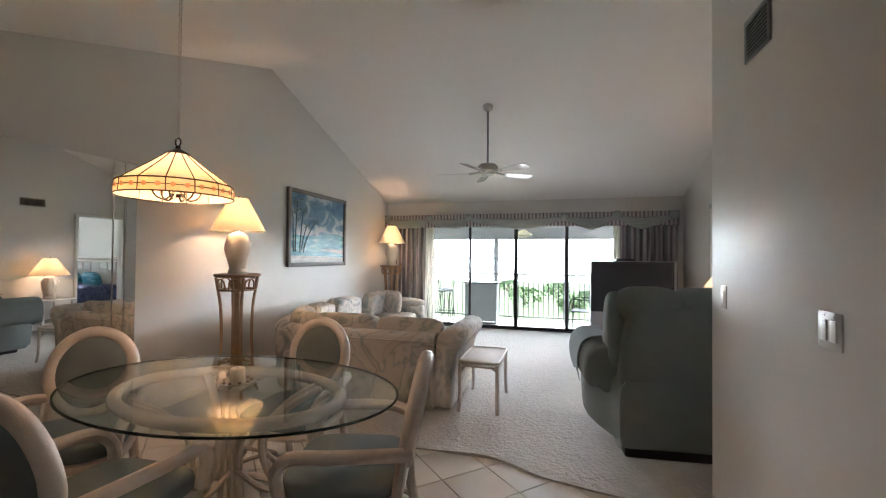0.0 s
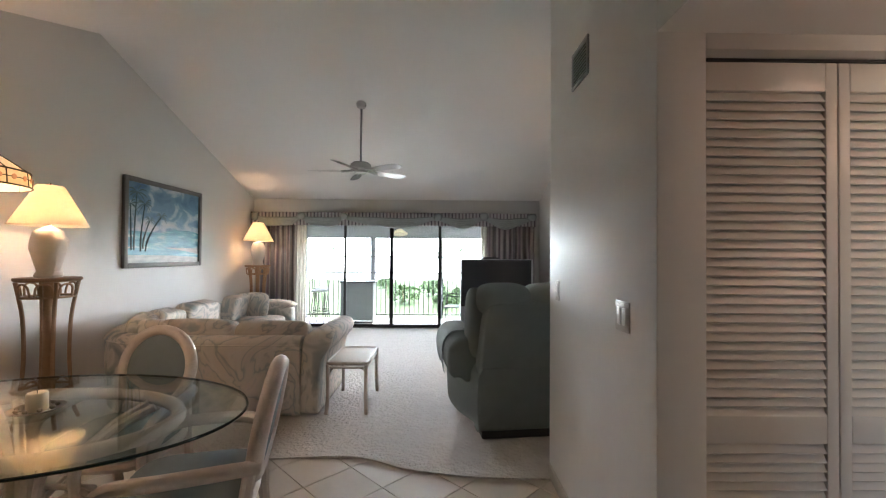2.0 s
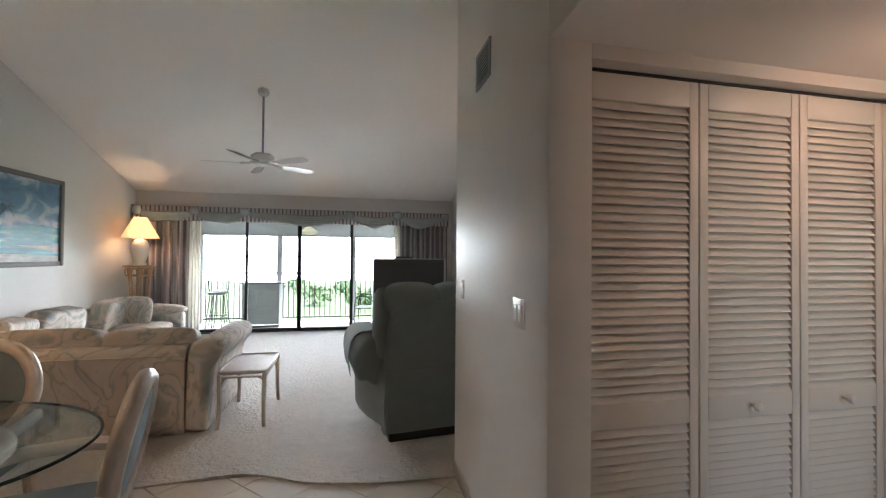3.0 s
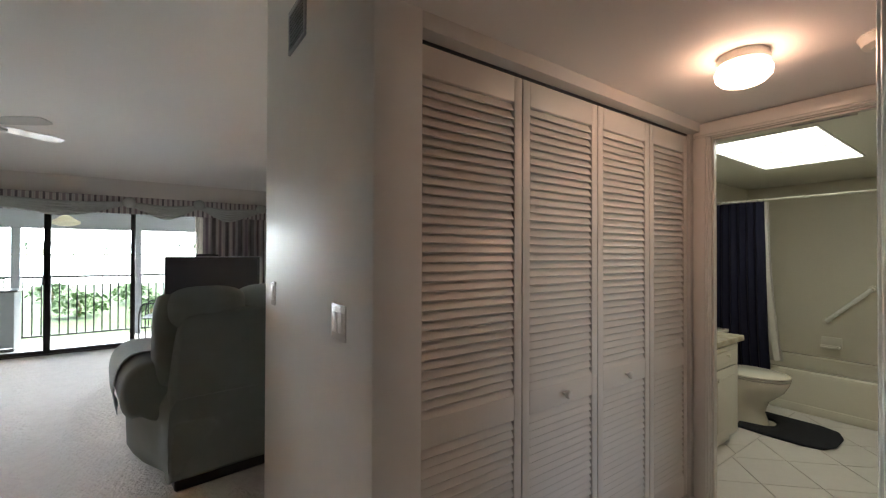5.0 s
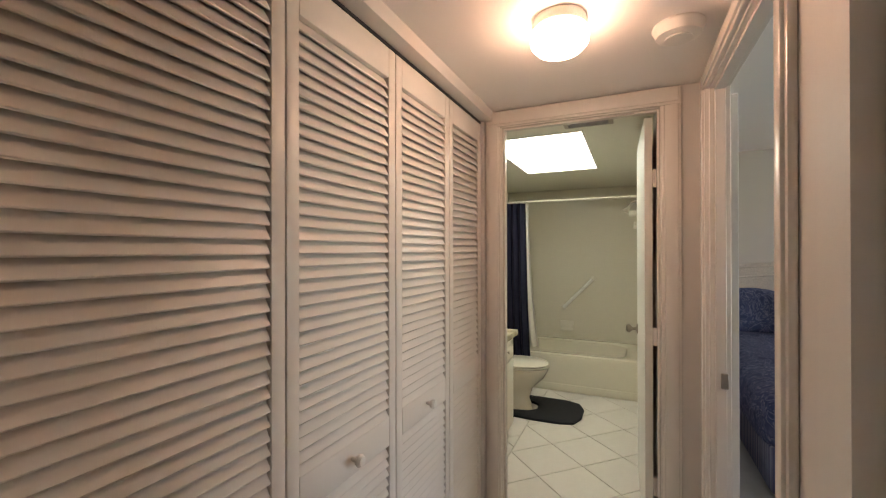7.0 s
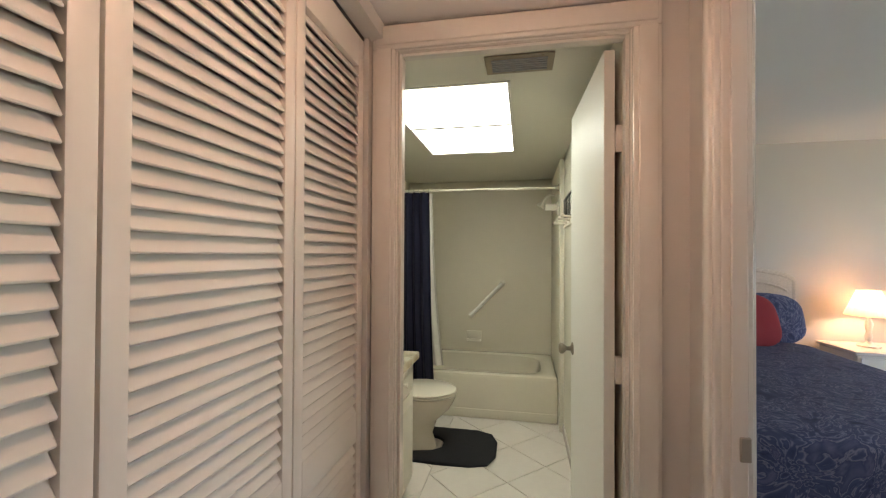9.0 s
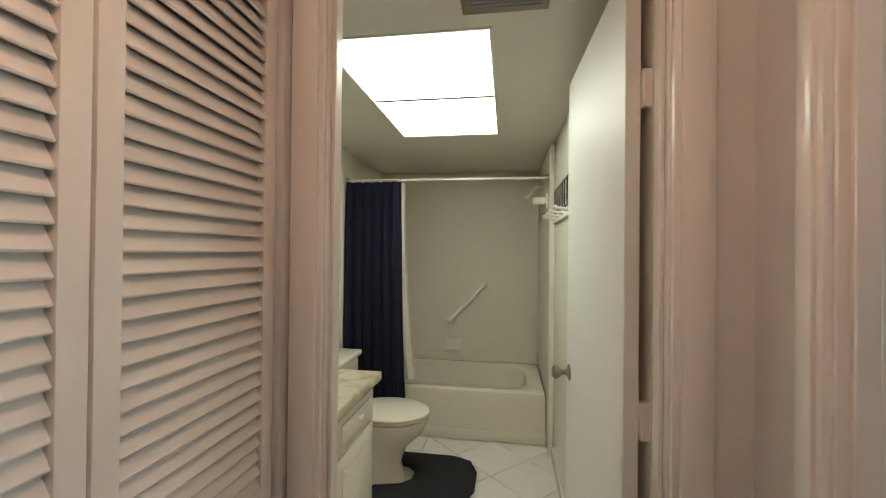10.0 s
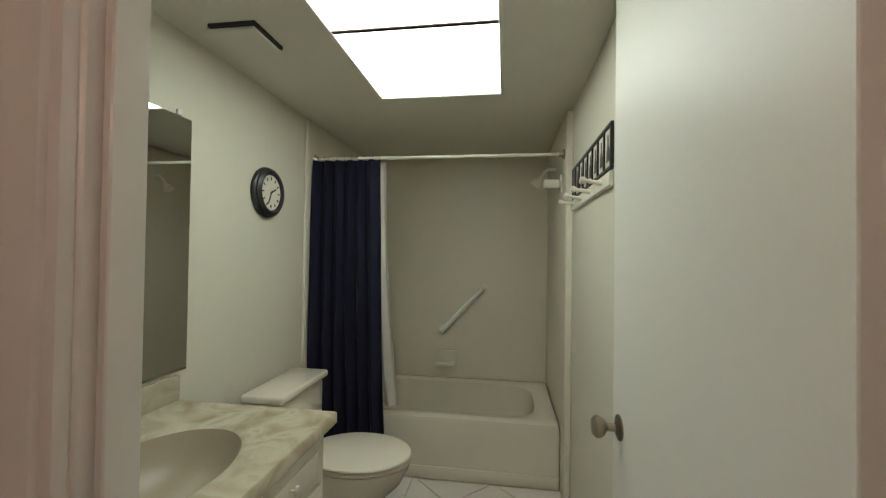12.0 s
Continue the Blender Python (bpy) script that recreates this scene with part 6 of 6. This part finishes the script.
part("base", boxes((-0.08, 0.08, -0.022, 0.022, 0, 0.016), bev=0.006, seg=2), M_CHROME, _fc)
part("spout", tube(bmesh.new(), smooth_path([(0, 0, 0.01), (0, -0.01, 0.07), (0, -0.06, 0.085), (0, -0.11, 0.065)], 4), 0.010, 8), M_CHROME, _fc)
for s in (-1, 1):
    part("knob", lathe(bmesh.new(), [(0.008, 0.016), (0.008, 0.03), (0.018, 0.036), (0.018, 0.056), (0, 0.06)], 14, at=(s * 0.055, 0, 0)), M_CHROME, _fc)

_bmr = thing("bathroom_mirror", "frameless wall mirror over the vanity", "mirror")
part("mirror_glass", boxes((VX0 + 0.02, 4.42, BY1 - 0.008, BY1 - 0.002, 0.88, 1.785), bev=0.0015), M_MIRROR, _bmr)
for x in (3.75, 4.36):
    part("clip", boxes((x - 0.012, x + 0.012, BY1 - 0.012, BY1 - 0.002, 1.785, 1.805), bev=0.003), M_WHITEPL, _bmr)

_ck = thing("wall_clock", "round black-rimmed wall clock with a white dial", "clock", Matrix.Translation((4.905, BY1, 1.594)))
FB = Matrix.Rotation(radians(90), 4, "X")
part("case", lathe(bmesh.new(), [(0.118, 0), (0.122, 0.008), (0.120, 0.018), (0.112, 0.024), (0.114, 0.032), (0.106, 0.040), (0.096, 0.044), (0.088, 0.040), (0.084, 0.028), (0, 0.028)], 40, m=FB), M_BLACK, _ck, "stepped black rim")
part("dial", lathe(bmesh.new(), [(0.084, 0.0285), (0.084, 0.030), (0, 0.030)], 36, m=FB), M_CABINET, _ck, "white dial")
for k in range(12):
    a = k * math.pi / 6
    part("hour_mark", boxes((-0.003, 0.003, -0.0325, -0.0305, 0.060, 0.074)), M_BLACK, _ck, at=Matrix.Rotation(a, 4, "Y"))
for L, w, a in ((0.042, 0.004, 62), (0.062, 0.003, 205)):
    part("clock_hand", boxes((-w, w, -0.0345, -0.0330, -0.012, L)), M_BLACK, _ck, at=Matrix.Rotation(radians(a), 4, "Y"))

_pr = thing("peg_rail", "white peg rail topped by a strip of small framed pictures", "peg rail", (0.06, BY0, -0.045))
part("board", boxes((4.42, 5.20, 0.0, 0.016, 1.585, 1.635), bev=0.003), M_CABINET, _pr)
part("picture_frame", boxes((4.42, 5.20, 0.0, 0.012, 1.640, 1.655), (4.42, 5.20, 0.0, 0.012, 1.785, 1.80), bev=0.002), M_BLACK, _pr)
for k in range(8):
    x = 4.42 + k * 0.0975
    part("frame_bar", boxes((x, x + 0.012 if k < 7 else 5.20, 0.0, 0.012, 1.655, 1.785)), M_BLACK, _pr)
    x0, x1 = x + 0.013, min(x + 0.096, 5.198)
    pc = part("small_picture", boxes((x0, x1, 0.0, 0.006, 1.656, 1.784)), M_CABINET, _pr, "cream card with a dark bottle drawing")
    cx = (x0 + x1) / 2
    part("bottle_drawing", plate(bmesh.new(), [(cx - 0.02, 1.675), (cx + 0.02, 1.675), (cx + 0.018, 1.71), (cx + 0.006, 1.735), (cx + 0.005, 1.765), (cx - 0.005, 1.765), (cx - 0.006, 1.735), (cx - 0.018, 1.71)], 0.001, Matrix.Translation((0, 0.0065, 0))), M_BLACK, pc)
for k in range(4):
    x = 4.52 + k * 0.195
    part("peg", lathe(bmesh.new(), [(0.010, 0), (0.008, 0.02), (0.007, 0.05), (0.014, 0.065), (0.012, 0.075), (0, 0.078)], 12, m=Matrix.Translation((x, 0.016, 1.61)) @ Matrix.Rotation(radians(-80), 4, "X")), M_CABINET, _pr)

# bathroom ceiling vents
_bv = thing("ceiling_register", "grey metal ceiling air register", "air vent", (3.678, 1.325, BC))
part("frame", boxes((-0.075, 0.075, -0.13, 0.13, -0.008, 0), bev=0.002), M_NICKEL, _bv)
for k in range(6):
    part("slat", boxes((-0.05 + k * 0.018, -0.042 + k * 0.018, -0.105, 0.105, -0.012, -0.007)), M_TVGREY, _bv)
_ef = thing("exhaust_fan_cover", "white ceiling exhaust fan cover hanging slightly open", "exhaust fan", (4.44, 2.285, BC))
# black sheet stands in for the shade in the cover's gap
part("gap_shade_sheet", boxes((-0.10, 0.08, -0.09, 0.085, -0.012, 0)), M_BLACK, _ef, "black sheet standing in for the shade under the cover")
part("cover", boxes((-0.092, 0.095, -0.083, 0.10, -0.024, -0.012), bev=0.004), M_BATHCEIL, _ef)

# ---- guest bedroom ----
_bed = thing("guest_bed", "bed with a dark blue paisley quilt and wicker headboard", "bed", (6.44, -0.35, 0.005))
part("box_spring", boxes((-2.30, -0.10, -0.74, 0.74, 0.12, 0.34), bev=0.03, seg=2), M_BEDSKIRT, _bed)
bm = cushion(bmesh.new(), (-1.21, 0, 0.42), (2.36, 1.60, 0.36), e=0.16, ev=0.3, nu=64, nv=20)
for v in bm.verts:
    v.co.z += 0.02 * noise.noise(v.co * 3.0) + 0.01 * noise.noise(v.co * 9.0)
part("quilt", bm, M_BED, _bed, "dark blue paisley quilt")
part("bed_skirt", boxes((-2.32, -0.08, -0.76, 0.76, 0.02, 0.30), bev=0.02), M_BEDSKIRT, _bed)
bm = bmesh.new()
pts = [(-0.78, 0.3), (-0.78, 1.10)] + [(0.78 * math.cos(a), 1.10 + 0.13 * math.sin(a)) for a in np.linspace(math.pi * 0.95, math.pi * 0.05, 13)] + [(0.78, 1.10), (0.78, 0.3)]
plate(bm, pts, 0.04, Matrix.Translation((-0.02, 0, 0)) @ Matrix.Rotation(radians(90), 4, "Z"))
hb = part("headboard", bm, M_WICKER, _bed, "arched cream wicker headboard")
part("headboard_rim", tube(bmesh.new(), [(-0.04, y, z) for y, z in pts], 0.028, 8), M_WICKER, hb)
part("headboard_band", tube(bmesh.new(), [(-0.065, 0.72 * math.cos(a), 1.0 + 0.13 * math.sin(a)) for a in np.linspace(math.pi * 0.95, math.pi * 0.05, 13)], 0.012, 6), M_WICKER, hb)
for y in (-0.40, 0.44):
    ob = part("pillow", cushion(bmesh.new(), (0, 0, 0), (0.22, 0.68, 0.46), e=0.5, ev=0.6, lump=0.05, seed=31), M_BED, at=Matrix.Translation((6.22, -0.35 + y, 0.78)) @ Matrix.Rotation(radians(20), 4, "Y"))
    tagged(ob, "blue paisley pillow against the headboard", "pillow", "bed pillows")
tagged(part("red_cushion", cushion(bmesh.new(), (0, 0, 0), (0.18, 0.60, 0.46), e=0.5, ev=0.6, lump=0.05, seed=33), M_RED, at=Matrix.Translation((6.02, -0.50, 0.79)) @ Matrix.Rotation(radians(22), 4, "Y")), "plain red cushion leaning on the bed pillows", "cushion")
_ns = thing("nightstand", "white bedside table beside the bed", "nightstand", (6.18, -1.58, 0.005))
part("tabletop", boxes((-0.23, 0.24, -0.26, 0.26, 0.54, 0.57), bev=0.006), M_TRIM, _ns)
part("body", boxes((-0.21, 0.23, -0.24, 0.24, 0.06, 0.54), bev=0.004), M_TRIM, _ns)
part("drawer_front", boxes((-0.222, -0.21, -0.22, 0.22, 0.38, 0.52), bev=0.003), M_TRIM, _ns)
part("knob", cushion(bmesh.new(), (-0.235, 0, 0.45), (0.025, 0.025, 0.025), e=1, nu=10, nv=6), M_NICKEL, _ns)
_nl = thing("bedside_lamp", "white turned bedside lamp with a flared lit shade", "lamp", (6.20, -1.58, 0.575))
part("lamp_base", lathe(bmesh.new(), [(0, 0), (0.075, 0), (0.075, 0.012), (0.03, 0.03), (0.018, 0.05), (0.028, 0.09), (0.018, 0.13), (0.030, 0.19), (0.016, 0.24), (0.010, 0.30), (0, 0.30)], 20), M_TRIM, _nl)
part("shade", shade_mesh(0.155, 0.075, 0.265, 0.48, pleats=1), M_SHADE, _nl, "glowing cream flared shade")
bulb("bedside_bulb", (6.20, -1.58, 0.575 + 0.36), BED_W, WARM, 0.03)
_bf3 = thing("bedroom_fan", "white bedroom ceiling fan with flat blades", "ceiling fan", (4.3, -1.5, 2.40))
part("downrod", tube(bmesh.new(), [(0, 0, 0), (0, 0, -0.18)], 0.012, 8), M_FAN, _bf3)
part("motor", lathe(bmesh.new(), [(0, -0.16), (0.10, -0.17), (0.12, -0.21), (0.10, -0.25), (0.05, -0.27), (0, -0.27)], 24), M_FAN, _bf3)
for k in range(5):
    part("blade", boxes((0.14, 0.60, -0.06, 0.06, -0.215, -0.209), bev=0.002), M_FAN, _bf3, at=Matrix.Rotation(radians(72 * k + 20), 4, "Z"))

# ---- lanai furniture ----
_bs = thing("bar_stool", "dark metal bar stool on the lanai", "bar stool", (-1.97, 9.5, -0.15), "lanai bar stools")
part("seat", lathe(bmesh.new(), [(0, 0.70), (0.17, 0.70), (0.18, 0.72), (0.16, 0.745), (0, 0.75)], 20), M_FABRICBEIGE, _bs)
for k in range(4):
    a = k * math.pi / 2 + 0.7
    part("leg", tube(bmesh.new(), [(0.13 * math.cos(a), 0.13 * math.sin(a), 0.70), (0.22 * math.cos(a), 0.22 * math.sin(a), 0.0)], 0.012, 6), M_DARKFRAME, _bs)
part("foot_ring", tube(bmesh.new(), [(0.19 * math.cos(a), 0.19 * math.sin(a), 0.25) for a in np.linspace(0, 2 * math.pi, 20, endpoint=False)], 0.009, 6, closed=True), M_DARKFRAME, _bs)
part("back_hoop", tube(bmesh.new(), smooth_path([(-0.16, 0.08, 0.72), (-0.18, 0.12, 0.98), (0, 0.17, 1.05), (0.18, 0.12, 0.98), (0.16, 0.08, 0.72)], 5), 0.012, 6), M_DARKFRAME, _bs)
copy_thing(_bs, pose(-2.05, 9.95, -0.15, 0, 0, 40))
_lp = thing("patio_bar", "grey-panelled outdoor bar counter on the lanai", "bar", (-1.17, 9.6, -0.15))
part("front_panel", boxes((-0.36, 0.36, -0.02, 0.0, 0.06, 0.90), bev=0.004), M_FABRICBEIGE, _lp)
part("side_panel", boxes((-0.36, -0.34, 0.0, 0.40, 0.0, 0.90)), M_FABRICBEIGE, _lp)
part("side_panel", boxes((0.34, 0.36, 0.0, 0.40, 0.0, 0.90)), M_FABRICBEIGE, _lp)
part("counter", boxes((-0.40, 0.40, -0.05, 0.44, 0.90, 0.93), bev=0.006), M_DARKFRAME, _lp)
part("foot_rail", boxes((-0.36, 0.36, -0.03, -0.01, 0.0, 0.05)), M_DARKFRAME, _lp)
_pc = thing("patio_chair", "metal patio chair with a mesh seat on the lanai", "chair", pose(1.02, 9.4, -0.15, 0, 0, 80))
part("seat", boxes((-0.23, 0.23, -0.22, 0.24, 0.40, 0.42), bev=0.008), M_FABRICBEIGE, _pc)
part("backrest", boxes((-0.22, 0.22, -0.015, 0.015, 0.0, 0.46), bev=0.008), M_FABRICBEIGE, _pc, at=Matrix.Translation((0, -0.24, 0.42)) @ Matrix.Rotation(radians(18), 4, "X"))
for s in (-1, 1):
    part("frame_side", tube(bmesh.new(), smooth_path([(s * 0.24, -0.40, 0.90), (s * 0.24, -0.24, 0.42), (s * 0.25, -0.24, 0.0)], 4), 0.012, 6), M_DARKFRAME, _pc)
    part("arm", tube(bmesh.new(), smooth_path([(s * 0.24, -0.31, 0.64), (s * 0.27, 0.0, 0.65), (s * 0.26, 0.24, 0.60), (s * 0.25, 0.26, 0.0)], 4), 0.012, 6), M_DARKFRAME, _pc)

# leafy shrubs on the lawn beyond the railing
def shrub(seed, w, h):
    rnd = random.Random(seed)
    t = thing("shrub", "sunlit leafy green shrub on the lawn", "shrub", (0, 0, 0), "shrubs beyond the lanai")
    part("stem", tube(bmesh.new(), [(0, 0, 0), (0.03, 0.02, h * 0.35), (0, 0, h * 0.7)], [0.05, 0.04, 0.015], 6), M_WOODSTAND, t)
    bm = bmesh.new()
    for k in range(520):
        a, r = rnd.uniform(0, 6.283), math.sqrt(rnd.random())
        z = h * (0.12 + 0.88 * rnd.random() ** 0.8)
        swell = w * 0.5 * math.sin(math.pi * min(0.97, 0.18 + 0.72 * z / h)) * (0.8 + 0.35 * noise.noise(Vector((math.cos(a) * 1.6, math.sin(a) * 1.6, z * 2 + seed))))
        p = Vector((r * swell * math.cos(a), r * swell * math.sin(a), z))
        m = Matrix.Translation(p) @ Matrix.Rotation(rnd.uniform(0, 6.28), 4, "Z") @ Matrix.Rotation(rnd.uniform(-1.1, 1.1), 4, "X")
        q = rnd.uniform(0.05, 0.11)
        bm.faces.new([bm.verts.new(m @ Vector(c)) for c in ((0, -q, 0), (q * 0.45, 0, 0.01), (0, q, 0), (-q * 0.45, 0, 0.01))])
    part("foliage", bm, M_SHRUB, t)
    return t


M_SHRUB = mat("sunlit_shrub_leaves", (0.11, 0.19, 0.06), 0.7, var=0.45, scale=3.0, bump=0.2, bscale=30)
_shrubs = [shrub(3, 1.9, 0.62), shrub(8, 1.4, 0.45)]
_shrubs[0].matrix_basis = pose(-0.7, 15.6, -0.40)
_shrubs[1].matrix_basis = pose(0.9, 14.6, -0.40)
for _i, (x, y, r) in enumerate(((0.4, 18.5, 110), (1.6, 17.0, 200), (-1.9, 20.5, 75))):
    copy_thing(_shrubs[_i % 2], pose(x, y, -0.40, 0, 0, r))

# far trees across the lake
random.seed(9)


def far_tree(x, y, h):
    t = thing("shore_tree", "hazy green tree on the far shore", "tree", (x, y, -0.2), "trees on the far shore")
    part("trunk", tube(bmesh.new(), [(0, 0, 0), (0.1, 0, h * 0.3), (0, 0, h * 0.6)], [0.35, 0.28, 0.12], 6), M_WOODSTAND, t)
    bm = bmesh.new()
    for k in range(26):
        a, r = random.uniform(0, 6.28), h * 0.42 * math.sqrt(random.random())
        s = h * random.uniform(0.10, 0.2)
        cushion(bm, (r * math.cos(a), r * math.sin(a), h * random.uniform(0.35, 0.95)), (s, s, s * 0.7), e=1, nu=7, nv=5, lump=0.6, seed=k)
    part("crown", bm, M_LEAF, t)
    return t


_trees = [far_tree(0, 250, 6), far_tree(14, 252, 7), far_tree(-16, 249, 5)]
for k in range(40):
    src = _trees[k % 3]
    copy_thing(src, pose(-190 + k * 9.6 + random.uniform(-2, 2), 246 + random.uniform(0, 16), -0.2, 0, 0, random.uniform(0, 360)))

# ---- floor tiles, laid diagonally ----


def clip(poly, x0, x1, y0, y1):
    for ax, lim, sg in ((0, x0, 1), (0, x1, -1), (1, y0, 1), (1, y1, -1)):
        out = []
        for i in range(len(poly)):
            a, b = poly[i - 1], poly[i]
            da, db = sg * (a[ax] - lim), sg * (b[ax] - lim)
            if (da >= 0) != (db >= 0):
                t = da / (da - db)
                out.append((a[0] + (b[0] - a[0]) * t, a[1] + (b[1] - a[1]) * t))
            if db >= 0:
                out.append(b)
        poly = out
        if len(poly) < 3:
            return []
    return poly


def tile_mesh(poly, cx, cy):
    bm = bmesh.new()
    k = len(poly)
    top = [bm.verts.new((cx + (x - cx) * 0.988 - cx, cy + (y - cy) * 0.988 - cy, 0.0)) for x, y in poly]
    mid = [bm.verts.new((x - cx, y - cy, -0.003)) for x, y in poly]
    low = [bm.verts.new((x - cx, y - cy, -0.011)) for x, y in poly]
    bm.faces.new(top)
    for a, b in ((top, mid), (mid, low)):
        for i in range(k):
            bm.faces.new((a[i], b[i], b[(i + 1) % k], a[(i + 1) % k]))
    return mesh_of("tile", bm, M_TILE, 20)


def lay(parent, x0, x1, y0, y1, size, gap):
    h = size / math.sqrt(2)
    full = None
    n = int((x1 - x0 + y1 - y0) / h) + 4
    for i in range(-n, n):
        for j in range(-n, n):
            cx, cy = x0 + 0.1 + (i + j) * h, y0 + 0.1 + (i - j) * h
            if not (x0 - h < cx < x1 + h and y0 - h < cy < y1 + h):
                continue
            g = h - gap * 0.7
            poly = [(cx + g, cy), (cx, cy + g), (cx - g, cy), (cx, cy - g)]
            cl = clip(poly, x0, x1, y0, y1)
            if len(cl) < 3:
                continue
            area = abs(sum(cl[k - 1][0] * cl[k][1] - cl[k][0] * cl[k - 1][1] for k in range(len(cl)))) / 2
            if area < 0.0015:
                continue
            inside = x0 < cx - g and cx + g < x1 and y0 < cy - g and cy + g < y1
            if inside:
                full = full or tile_mesh(poly, cx, cy)
                part("tile", full, None, parent, at=(cx, cy, 0))
            else:
                part("tile", tile_mesh(cl, cx, cy), None, parent, at=(cx, cy, 0))


lay(bpy.data.objects["floor_tiles_bed"], XW, 1.40, 0.0, 3.24, 0.33, 0.005)
lay(bpy.data.objects["floor_hall"], 1.405, TBX - 0.014, YH, YC0 + 0.1, 0.33, 0.005)
lay(bpy.data.objects["floor_hall"], BX0, TBX - 0.014, YC0 + 0.105, BY1, 0.33, 0.005)
